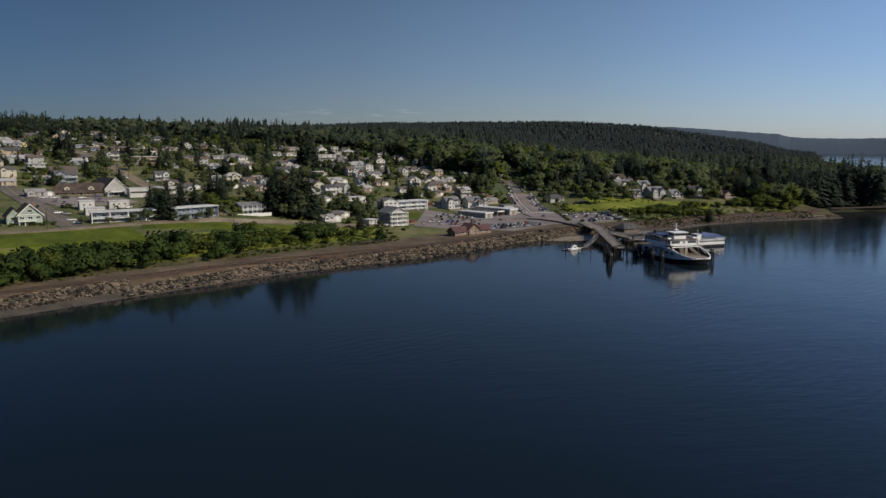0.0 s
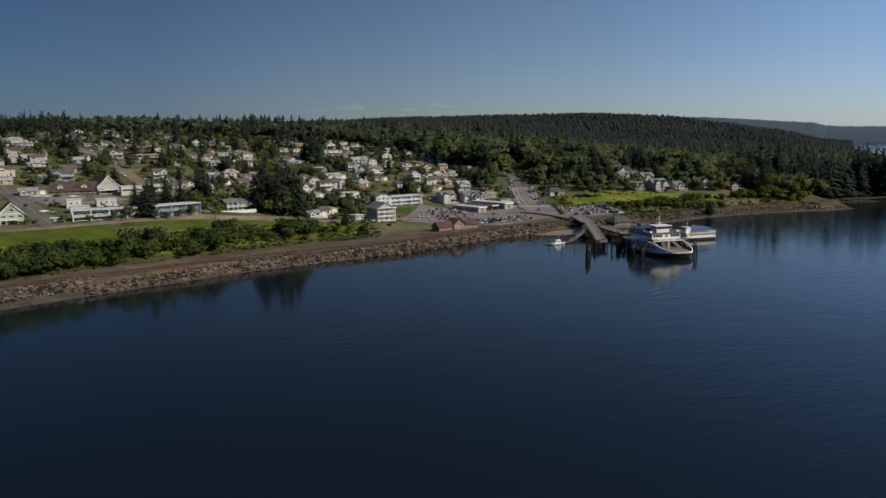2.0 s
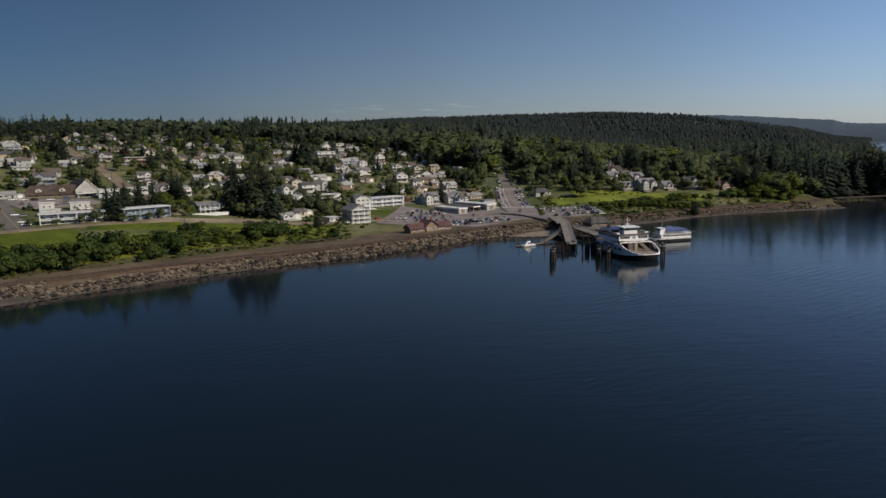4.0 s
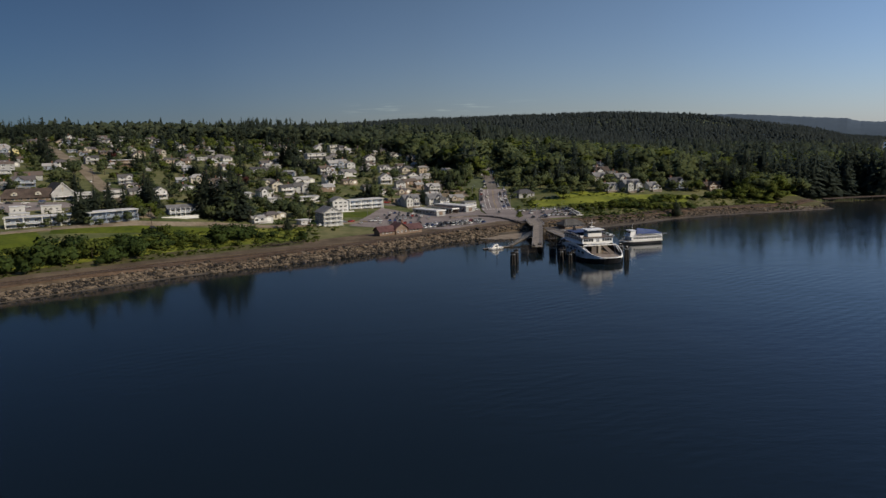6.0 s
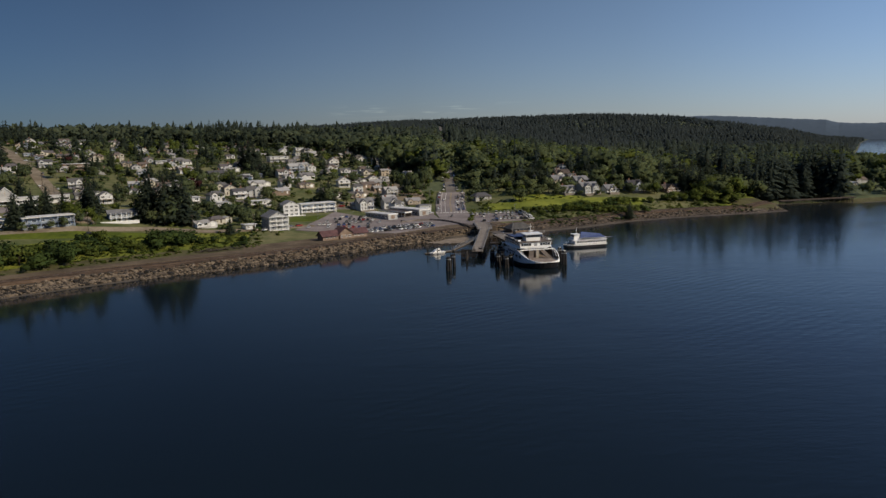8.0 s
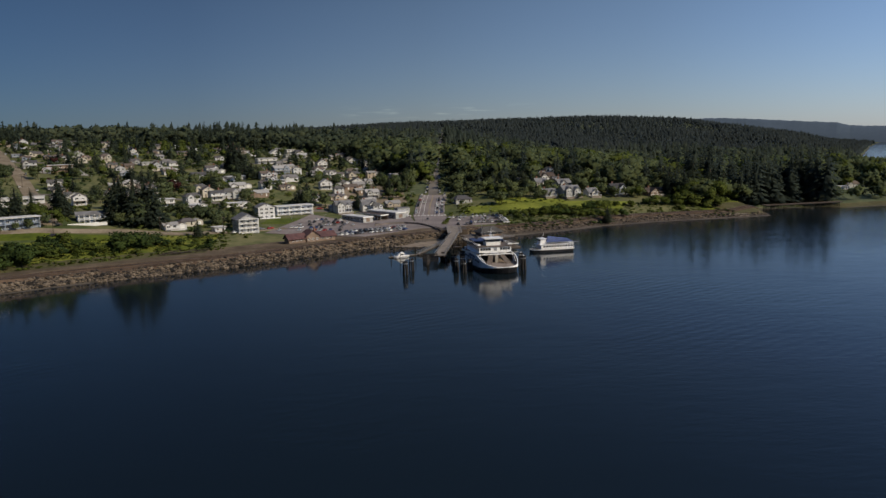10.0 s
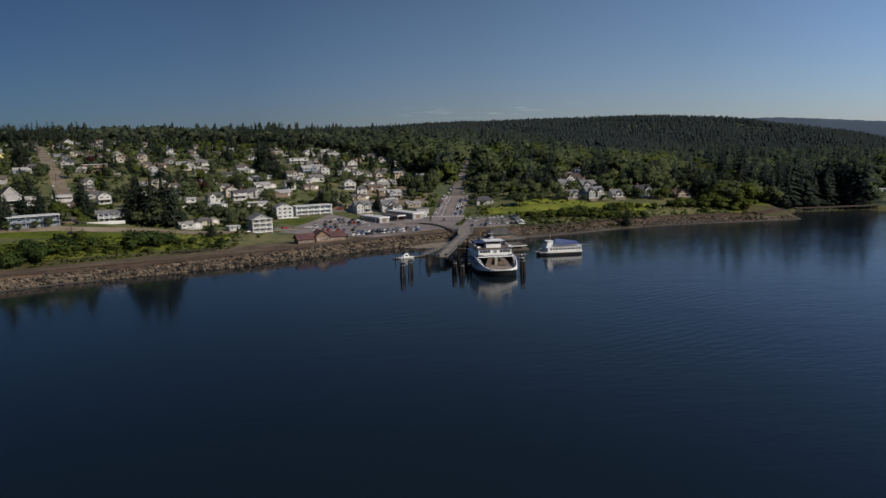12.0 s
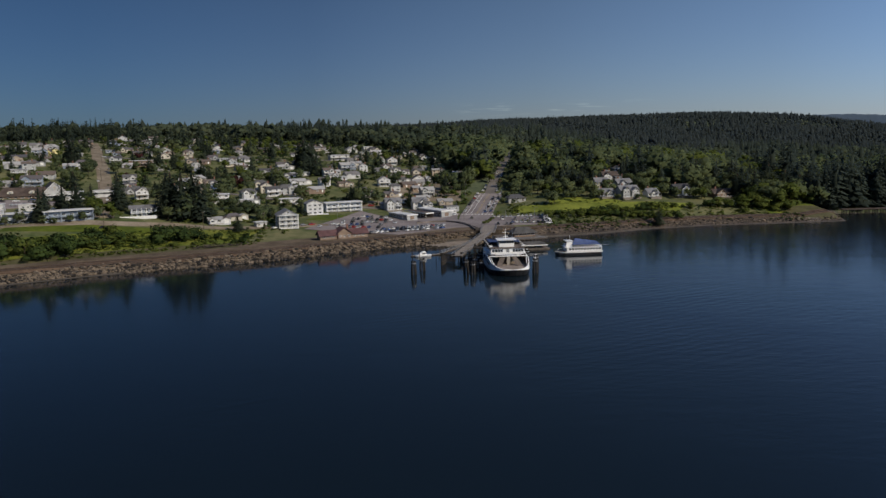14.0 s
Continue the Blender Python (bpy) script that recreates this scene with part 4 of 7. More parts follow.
def body(w, d, h, base=-2.5, gable=0.0, axis="x"):
    """Walls as one closed mesh; gable adds the triangles under a roof whose ridge runs along axis."""
    bm = bmesh.new()
    if not gable:
        return box(bm, -w / 2, w / 2, -d / 2, d / 2, base, h)
    if axis == "y":
        w, d = d, w
    pts = [(-w / 2, -d / 2), (w / 2, -d / 2), (w / 2, d / 2), (-w / 2, d / 2)]
    lo, hi = [bm.verts.new((x, y, base)) for x, y in pts], [bm.verts.new((x, y, h)) for x, y in pts]
    e, wv = bm.verts.new((w / 2, 0, h + gable - 0.05)), bm.verts.new((-w / 2, 0, h + gable - 0.05))
    for f in ((lo[0], lo[1], hi[1], hi[0]), (lo[2], lo[3], hi[3], hi[2]), (lo[1], lo[2], hi[2], e, hi[1]), (lo[3], lo[0], hi[0], wv, hi[3]), (hi[0], hi[1], e, wv), (hi[2], hi[3], wv, e), lo[::-1]):
        bm.faces.new(f)
    return turned(bm, 90) if axis == "y" else bm


def facing(x):
    """The turn of the house rows, by place along the shore."""
    return float(np.interp(x, (-60, 20, 80, 200), (26, 18, 14, 16)))


def house(x, y, w, storeys, shape, tone, rng, group):
    d = min(max(w * 0.72, 6.2), 10.0)
    h = 2.65 * storeys + 0.2
    words = f"{TONE_WORDS[tone]} {'two' if storeys == 2 else 'one'}-storey house with a {('front gable', 'long pitched', 'hipped', 'pale flat')[shape]} roof"
    root = thing("house", words, "house", group, pose(x, y, float(ground_z(x, y)) + 0.35, 0, 0, facing(x) + rng.uniform(-6, 6)))
    wall = WALL_TONES[tone]
    if shape == 0:
        rise = w * rng.uniform(0.24, 0.33)
        part("wall", body(w, d, h, gable=rise, axis="y"), wall, root)
        part("roof", turned(gable_roof(d, w, h, rise), 90), SHINGLE, root)
        put_window(root, "small", 0, -d / 2 - 0.03, h + 0.15)
    elif shape == 1:
        rise = d * rng.uniform(0.20, 0.29)
        part("wall", body(w, d, h, gable=rise), wall, root)
        part("roof", gable_roof(w, d, h, rise), SHINGLE, root)
        if storeys == 1 and w > 13:
            wing = part("wing", turned(body(d * 0.6, w * 0.36, h - 0.1, gable=w * 0.1), 90), wall, root)
            wing.location = (-w * 0.28, -d * 0.32, 0)
            r2 = part("wing_roof", turned(gable_roof(d * 0.6, w * 0.36, h - 0.1, w * 0.1), 90), SHINGLE, root)
            r2.location = (-w * 0.28, -d * 0.32, 0.03)
    elif shape == 2:
        part("wall", body(w, d, h), wall, root)
        part("roof", gable_roof(w, d, h, d * 0.26, 0.6, hip=d * 0.42), SHINGLE, root)
    else:
        part("wall", body(w, d, h), wall, root)
        part("roof", blocks((-w / 2 - 0.7, w / 2 + 0.7, -d / 2 - 0.9, d / 2 + 0.5, h, h + 0.32)), FLATROOF, root)
    if (shape == 2 or shape == 1 and not (storeys == 1 and w > 13)) and rng.random() < 0.75:
        bw, bx = w * rng.uniform(0.34, 0.46), w * rng.choice([-0.24, 0.0, 0.25])
        part("gabled_bay", body(bw, 4.0, h - 0.2, gable=bw * 0.4, axis="y"), wall, root).location = (bx, -d / 2 + 0.6, 0)
        part("bay_roof", turned(gable_roof(6.0, bw, h - 0.2, bw * 0.4, 0.4), 90), SHINGLE, root).location = (bx, -d / 2 + 1.6, 0.03)
        put_window(root, "wide", bx, -d / 2 - 1.43, h - 1.9, 0, y > 640)
        part("porch", blocks((-w / 2, w / 2, -d / 2 - 2.4, -d / 2 - 1.5, -0.2, 0.1), (-w / 2, bx - bw / 2 - 0.1, -d / 2 - 1.5, -d / 2, -0.2, 0.1)), WOOD, root)
    n = max(2, int(w / (3.6 if y < 640 else 5.5)))
    front = -d / 2 - 0.03
    door_at = rng.integers(n)
    for s in range(storeys):
        for k in range(n):
            wx = (k + 0.5) / n * w - w / 2
            if shape == 1 and storeys == 1 and w > 13 and wx < -w * 0.08:
                continue
            if s == 0 and k == door_at:
                part("door", blocks((wx - 0.5, wx + 0.5, front - 0.03, front + 0.05, 0.05, 2.15)), BROWN_ROOF if tone != 5 else TRIM, root)
            else:
                put_window(root, "wide" if (k + s) % 2 else "small", wx, front, 0.9 + 2.6 * s, 0, y > 640)
    for s in range(storeys):
        for k in (-0.25, 0.25) if y < 640 else (0.1,):
            put_window(root, "small", w / 2 + 0.03, k * d, 0.9 + 2.6 * s, 90, y > 640)
    if shape == 3 or (storeys == 2 and rng.random() < 0.45):
        zf = 2.7 if storeys == 2 else 0.1
        part("deck", blocks((-w / 2, w / 2, front - 2.4, front, zf - 0.2, zf), *[(px - 0.09, px + 0.09, front - 2.38, front - 2.2, -2.0, zf - 0.2) for px in (-w / 2 + 0.1, 0, w / 2 - 0.1)]), WOOD, root)
        rails = [(-w / 2, w / 2, front - 2.4, front - 2.32, zf + 0.85, zf + 0.95)]
        rails += [(px - 0.04, px + 0.04, front - 2.4, front - 2.32, zf, zf + 0.85) for px in np.linspace(-w / 2 + 0.05, w / 2 - 0.05, int(w / 0.9))]
        part("railing", blocks(*rails), TRIM, root)
    if shape in (0, 1) and rng.random() < 0.7:
        part("chimney", blocks((w * 0.22, w * 0.22 + 0.9, 0.5, 1.3, h, h + d * 0.34 + 1.0)), BRICK, root)
    if storeys == 1 and y < 740 and rng.random() < 0.4:
        gx = w / 2 + 2.6
        part("garage", body(5.2, 6.4, 2.6, gable=1.1, axis="y"), wall, root).location = (gx, 0.6, 0)
        part("garage_roof", turned(gable_roof(6.4, 5.2, 2.6, 1.1, 0.4), 90), SHINGLE, root).location = (gx, 0.6, 0.02)
        part("garage_door", blocks((gx - 1.3, gx + 1.3, -2.72, -2.62, 0, 2.1)), TRIM, root)
    return root


# upper hillside beyond the street: x, y, width, storeys, roof shape, wall tone
HOUSES_UPPER_HILLSIDE_BEYOND_THE_STREET = (
    (-323, 645, 16.1, 1, 1, 2), (-345, 696, 16.4, 1, 1, 3), (-412, 791, 12.2, 1, 1, 0), (-375, 765, 21.1, 1, 3, 0),
    (-355, 747, 13.3, 2, 1, 0), (-432, 848, 14.1, 1, 1, 2), (-412, 846, 12.8, 1, 1, 1), (-386, 828, 14.7, 1, 2, 2),
    (-355, 778, 7.4, 1, 0, 6), (-278, 672, 9.0, 2, 2, 0), (-281, 611, 18.4, 1, 1, 2), (-272, 578, 14.3, 2, 1, 4),
    (-284, 567, 10.3, 1, 1, 2), (-372, 840, 8.0, 1, 1, 0), (-368, 868, 10.5, 1, 1, 0), (-418, 912, 6.5, 2, 0, 0),
)
# yards beside the climbing street: x, y, width, storeys, roof shape, wall tone
HOUSES_YARDS_BESIDE_THE_CLIMBING_STREET = (
    (-358, 948, 10.0, 2, 0, 0), (-304, 819, 11.8, 1, 1, 1), (-279, 794, 6.5, 1, 1, 0), (-238, 705, 20.2, 2, 3, 5),
    (-246, 692, 9.1, 1, 1, 2), (-213, 618, 10.5, 2, 1, 0), (-168, 529, 8.3, 2, 0, 0), (-190, 556, 10.2, 1, 1, 2),
    (-298, 884, 6.9, 1, 1, 0), (-221, 770, 8.9, 1, 0, 1), (-189, 711, 8.1, 2, 0, 2), (-174, 635, 6.5, 2, 0, 0),
    (-194, 777, 11.8, 1, 1, 2), (-173, 781, 7.8, 1, 2, 0), (-153, 735, 6.5, 2, 0, 0), (-119, 702, 14.8, 1, 1, 2),
)
# terraces above the fir group: x, y, width, storeys, roof shape, wall tone
HOUSES_TERRACES_ABOVE_THE_FIR_GROUP = (
    (-136, 595, 8.3, 2, 1, 0), (-102, 603, 11.2, 2, 2, 1), (-78, 589, 13.1, 2, 2, 2), (-72, 562, 12.5, 1, 3, 0),
    (-116, 540, 12.9, 2, 3, 0), (-99, 543, 11.5, 1, 3, 2), (-98, 468, 6.5, 2, 1, 0), (-91, 484, 8.5, 1, 2, 1),
    (-70, 471, 6.5, 1, 3, 0), (-109, 668, 6.5, 1, 0, 0), (-85, 686, 16.8, 1, 3, 0), (-78, 635, 13.2, 1, 1, 0),
    (-59, 604, 16.2, 1, 1, 5), (-333, 947, 8.6, 1, 1, 2), (-287, 1016, 20.7, 1, 3, 0),
)
# close-set white houses: x, y, width, storeys, roof shape, wall tone
HOUSES_CLOSE_SET_WHITE_HOUSES = (
    (-100, 941, 12.7, 1, 1, 0), (-70, 831, 21.3, 2, 3, 0), (-107, 854, 12.6, 1, 3, 0), (-68, 924, 13.5, 1, 0, 0),
    (-63, 1006, 6.5, 1, 0, 0), (-85, 754, 7.4, 2, 1, 2), (-53, 673, 6.5, 2, 0, 0), (-67, 751, 6.5, 1, 1, 2),
    (-49, 739, 15.3, 2, 1, 4), (-34, 745, 8.1, 2, 0, 0), (-38, 684, 13.3, 1, 1, 0), (-55, 634, 9.3, 2, 1, 0),
    (-40, 637, 8.5, 1, 1, 3), (-133, 996, 12.2, 1, 1, 2), (-122, 1000, 11.0, 1, 1, 0), (-182, 836, 9.4, 1, 1, 2),
)
# by the wood's edge: x, y, width, storeys, roof shape, wall tone
HOUSES_BY_THE_WOODS_EDGE = (
    (-23, 822, 8.0, 2, 0, 2), (-11, 825, 11.0, 2, 0, 0), (-36, 905, 13.2, 1, 1, 2), (-23, 915, 10.0, 1, 1, 1),
    (-16, 964, 9.3, 1, 1, 0), (7, 755, 8.2, 1, 1, 0), (21, 739, 13.4, 2, 2, 1), (22, 814, 9.8, 1, 3, 0),
    (-6, 653, 10.3, 2, 0, 0), (15, 657, 12.7, 1, 1, 5), (32, 627, 11.3, 2, 1, 2), (22, 643, 7.0, 1, 1, 5),
    (42, 766, 6.5, 2, 0, 0), (30, 892, 7.5, 1, 1, 2), (13, 946, 9.2, 2, 0, 1), (59, 729, 6.5, 2, 0, 0),
)
# foot of the avenue: x, y, width, storeys, roof shape, wall tone
HOUSES_FOOT_OF_THE_AVENUE = (
    (47, 596, 11.5, 1, 1, 3), (2, 613, 11.1, 1, 1, 3),
    (103, 593, 14.3, 1, 2, 2), (167, 668, 6.6, 1, 1, 2),
)
# above the sloping lawn: x, y, width, storeys, roof shape, wall tone
HOUSES_ABOVE_THE_SLOPING_LAWN = (
    (193, 672, 8.3, 2, 0, 2), (212, 717, 8.9, 2, 0, 4), 
    
    (272, 700, 6.5, 1, 1, 0), (255, 733, 11.9, 1, 1, 5), (350, 802, 11.4, 1, 3, 2),
    (648, 1639, 24, 1, 3, 2), (456, 697, 10.0, 1, 1, 2), (506, 710, 12.5, 1, 3, 2), (550, 725, 12.0, 1, 1, 0),
)
# right slope: x, y, width, storeys, roof shape, wall tone
HOUSES_RIGHT_SLOPE = (
    (424, 616, 14, 1, 3, 2), (447, 628, 16, 1, 1, 5), (472, 640, 13, 1, 3, 0), (498, 662, 17, 1, 1, 2), (352, 640, 12, 1, 3, 2), (520, 640, 14, 1, 1, 5),
    (199, 649, 7.2, 2, 1, 2), 
    (252, 694, 7.0, 1, 1, 5), 
    (115, 1078, 10.4, 1, 1, 2), (101, 1050, 11.4, 1, 3, 0), (148, 1135, 6.9, 1, 1, 0), (46, 1055, 7.7, 1, 1, 2),
    (420, 739, 11.2, 1, 3, 2),
)
# old quarter: x, y, width, storeys, roof shape, wall tone
HOUSES_OLD_QUARTER = (
    (-284, 662, 10.6, 1, 1, 0), (-308, 640, 10.4, 2, 1, 2), (-355, 758, 10.5, 1, 1, 6), (-384, 905, 14.7, 1, 1, 0),
    (-312, 807, 9.0, 1, 3, 0), (-266, 714, 11.4, 2, 1, 2), (-271, 799, 9.8, 1, 2, 0), (-190, 568, 6.5, 2, 0, 0),
    (-380, 1008, 6.5, 2, 0, 0), (-301, 551, 9.0, 1, 1, 3), (-275, 515, 10.9, 1, 1, 2), (-294, 825, 10.1, 1, 1, 3),
)
HOUSE_SPOTS = []
hrng = np.random.default_rng(21)
for group, rows in (("houses on the upper hillside", HOUSES_UPPER_HILLSIDE_BEYOND_THE_STREET), ("houses beside the climbing street", HOUSES_YARDS_BESIDE_THE_CLIMBING_STREET),
                    ("houses on the terraces", HOUSES_TERRACES_ABOVE_THE_FIR_GROUP), ("close-set houses on the slope", HOUSES_CLOSE_SET_WHITE_HOUSES),
                    ("houses by the wood's edge", HOUSES_BY_THE_WOODS_EDGE), ("houses at the foot of the avenue", HOUSES_FOOT_OF_THE_AVENUE),
                    ("houses above the sloping lawn", HOUSES_ABOVE_THE_SLOPING_LAWN), ("houses among the trees", HOUSES_RIGHT_SLOPE), ("houses of the old quarter", HOUSES_OLD_QUARTER)):
    for row in rows:
        if row[2] < 8 and row[3] == 2:
            row = (row[0], row[1], row[2] * 1.3, 1, row[4] or 1, row[5])
        if row[0] < -170 and row[5] in (0, 1) and hrng.random() < 0.5:
            row = (*row[:5], int(hrng.choice([2, 4, 5])))
        house(*row, hrng, group)
        HOUSE_SPOTS.append((row[0], row[1], row[2]))
# smaller houses that fill the blocks between them
filled = 0
for _ in range(7000):
    x, y = hrng.uniform(-420, 50), hrng.uniform(560, 1000)
    if filled >= 128 or y > 1000 - 0.35 * (x + 200) and x > -200 or x < -0.5 * y - 40:
        continue
    near = min(abs(x - hx) / (w * 0.5 + 7) + abs(y - hy) / 15 for hx, hy, w in HOUSE_SPOTS)
    px, py, _, _ = along(HILL_STREET, 6)
    if near < 1.0 or np.hypot(px - x, py - y).min() < 14 or abs(x + 230) < 40 and y < 560:
        continue
    w = hrng.uniform(7.5, 12.0)
    house(round(x), round(y), w, 2 if hrng.random() < 0.2 else 1, int(hrng.choice([0, 1, 1, 1, 2, 2, 3])), int(hrng.choice([0, 2, 2, 2, 3, 4, 5, 1] if x < -170 else [0, 0, 0, 0, 1, 2, 2, 3])), hrng, "small houses on the hillside")
    HOUSE_SPOTS.append((x, y, w))
    filled += 1


# ---------------------------------------------------------------- larger buildings
SPECIAL = []


def site(name, label, category, x, y, turn, reach, z=None):
    SPECIAL.append((x, y, reach * 2))
    return thing(name, label, category, at=pose(x, y, (float(ground_z(x, y)) if z is None else z) + 0.3, 0, 0, turn))


def rail_run(x0, x1, y, z, gap=1.4):
    return [(x0, x1, y - 0.04, y + 0.04, z + 0.95, z + 1.05), (x0, x1, y - 0.03, y + 0.03, z + 0.5, z + 0.56)] + [(x - 0.04, x + 0.04, y - 0.04, y + 0.04, z, z + 0.95) for x in np.arange(x0 + 0.05, x1, gap)]


def motel(label, x, y, turn, w, d, storeys, wall, z=None, trim=TRIM):
    """A long flat-roofed block with galleries towards the water."""
    root = site("motel", label, "motel", x, y, turn, w / 2, z)
    h = 2.9 * storeys + 0.4
    part("wall", body(w, d, h, -4), wall, root)
    part("roof", blocks((-w / 2 - 0.8, w / 2 + 0.8, -d / 2 - 2.2, d / 2 + 0.6, h, h + 0.4)), FLATROOF, root)
    n = int(w / 4)
    for s in range(storeys):
        zf = 0.15 + 2.9 * s
        part("gallery", blocks((-w / 2, w / 2, -d / 2 - 2.0, -d / 2, zf - 0.2, zf)), trim if s else CONCRETE, root)
        part("railing", blocks(*rail_run(-w / 2, w / 2, -d / 2 - 1.95, zf)), trim, root)
        for k in range(n):
            wx = (k + 0.5) / n * w - w / 2
            put_window(root, "wide", wx - 0.6, -d / 2 - 0.03, zf + 0.7)
            part("door", blocks((wx + 0.75, wx + 1.6, -d / 2 - 0.08, -d / 2 + 0.02, zf + 0.02, zf + 2.1)), WALL_TONES[4], root)
        for k in (-0.25, 0.25):
            put_window(root, "small", w / 2 + 0.03, k * d, zf + 0.9, 90)
    for k in range(n // 2 + 1):
        wx = k * 2 / n * w - w / 2
        wx = min(max(wx, -w / 2 + 0.2), w / 2 - 0.2)
        part("post", blocks((wx - 0.22, wx + 0.22, -d / 2 - 2.1, -d / 2 - 1.7, -3, h)), trim, root)
    return root


BLUE_WHITE = rough_mat("pale_blue_white_siding", (0.39, 0.43, 0.48), (0.52, 0.56, 0.61), 0.3, 0.6, 8)
motel("pale two-storey motel with galleries and a flat white roof", -29.5, 556, 24, 27, 9, 2, BLUE_WHITE, 10.2)
# blue-grey posts and rails stand in for a front that gets less sun
motel("long blue-grey two-storey motel with galleries greyed for shade", -174.8, 437, 36, 26, 9, 2, rough_mat("blue_grey_motel_siding", (0.15, 0.19, 0.24), (0.25, 0.30, 0.36), 0.3, 0.6, 8), 18.4, WALL_TONES[4])
motel("grey two-storey motel block with a pale flat roof", -209.5, 428.5, 17, 31, 9, 2, WALL_TONES[4], 17.6)


def villa(label, x, y, turn, w, tone, roof, gables, storeys=2, z=None):
    """A large house: a long main roof, gabled bays towards the water, a porch and a deck."""
    root = site("house", label, "house", x, y, turn, w / 2, z)
    HOUSE_SPOTS.append((x, y, w))
    wall, d, h = WALL_TONES[tone], 9.0, 2.8 * storeys + 0.3
    part("wall", body(w, d, h, gable=3.2), wall, root)
    part("roof", gable_roof(w, d, h, 3.2, 0.6), roof, root)
    for gx, gw, gd, gh in gables:
        bay = part("gabled_bay", body(gw, gd, gh, gable=gw * 0.42, axis="y"), wall, root)
        bay.location = (gx, -d / 2 - gd / 2 + 2.0, 0)
        part("bay_roof", turned(gable_roof(gd + 3, gw, gh, gw * 0.42, 0.5), 90), roof, root).location = (gx, -d / 2 - gd / 2 + 3.4, 0.02)
        front = -d / 2 - gd + 2.0
        for s in range(storeys):
            for k in (-0.25, 0.25):
                put_window(root, "tall", gx + k * gw, front - 0.03, 0.7 + 2.8 * s)
        put_window(root, "small", gx, front - 0.03, gh + 0.2)
        part("barge_board", blocks((gx - gw / 2 - 0.3, gx + gw / 2 + 0.3, front - 0.1, front - 0.02, gh - 0.25, gh)), TRIM, root)
    for s in range(storeys):
        for k in range(int(w / 3)):
            wx = (k + 0.5) * 3 - int(w / 3) * 1.5
            if all(abs(wx - gx) > gw / 2 + 0.8 for gx, gw, _, _ in gables):
                put_window(root, "wide", wx, -d / 2 - 0.03, 0.8 + 2.8 * s)
        for k in (-0.25, 0.25):
            put_window(root, "small", w / 2 + 0.03, k * d, 0.9 + 2.8 * s, 90)
    part("deck", blocks((-w / 2, w / 2, -d / 2 - 4.6, -d / 2, -0.1, 0.1), (-w / 2, w / 2, -d / 2 - 4.5, -d / 2 - 4.3, -2.2, -0.1)), WOOD, root)
    part("railing", blocks(*rail_run(-w / 2, w / 2, -d / 2 - 4.5, 0.1, 0.9)), TRIM, root)
    part("porch_roof", solid([(w * 0.1, -d / 2 - 3, 2.7), (w / 2, -d / 2 - 3, 2.7), (w / 2, -d / 2, 3.4), (w * 0.1, -d / 2, 3.4), (w * 0.1, -d / 2 - 3, 2.5), (w / 2, -d / 2 - 3, 2.5), (w / 2, -d / 2, 2.5), (w * 0.1, -d / 2, 2.5)],
                             [(0, 1, 2, 3), (7, 6, 5, 4), (0, 4, 5, 1), (1, 5, 6, 2), (2, 6, 7, 3), (3, 7, 4, 0)]), roof, root)
    part("door", blocks((w * 0.3 - 0.55, w * 0.3 + 0.55, -d / 2 - 0.08, -d / 2 + 0.02, 0.1, 2.2)), BROWN_ROOF, root)
    part("chimney", blocks((-w * 0.3, -w * 0.3 + 1.1, 0.6, 1.6, h, h + 4.6)), BRICK, root)
    return root


villa("large grey-white two-storey house with several gables above the lawn", 189, 581, 14, 15, 2, SLATE_ROOF, ((-3.8, 5.5, 4.5, 5.9), (3.4, 6.0, 5.5, 5.4)))
villa("pale grey gabled house behind trees above the lawn", 191, 606, 18, 13, 2, SLATE_ROOF, ((-2.5, 6.0, 4.0, 5.6),))
villa("low pale cottage with a wide gable beside the lawn", 173, 586, 10, 12, 2, SLATE_ROOF, ((2.0, 6.0, 4.0, 2.9),), 1)
villa("pale gabled house higher up among the trees", 176, 620, 16, 12, 1, SLATE_ROOF, ((1.5, 5.5, 4.0, 5.6),))
villa("small white cottage with a front gable by the lawn", 208, 583, 14, 9, 0, SLATE_ROOF, ((0.5, 5.0, 3.0, 2.9),), 1)
villa("dark blue-grey house half hidden by trees", 233, 592, 14, 13, 4, DARK_ROOF, ((2.5, 7.0, 4.0, 5.6),))
villa("broad brown house with a dark roof and white base", 266, 592, 12, 17, 5, BROWN_ROOF, ((-3.0, 8.0, 4.0, 3.2),), 1)
villa("white gabled house with brown roof up the slope", 190, 652, 14, 14, 0, BROWN_ROOF, ((-4.0, 6.5, 4.0, 5.6),))
villa("tall white many-gabled house above the car park", 7, 570, 18, 12, 0, SLATE_ROOF, ((-2.8, 5.4, 4.0, 6.2), (3.2, 4.6, 3.0, 5.2)))
villa("white gabled house with grey roof beside the sheds", 27, 580, 14, 11, 0, SLATE_ROOF, ((2.4, 5.6, 4.0, 5.8),))


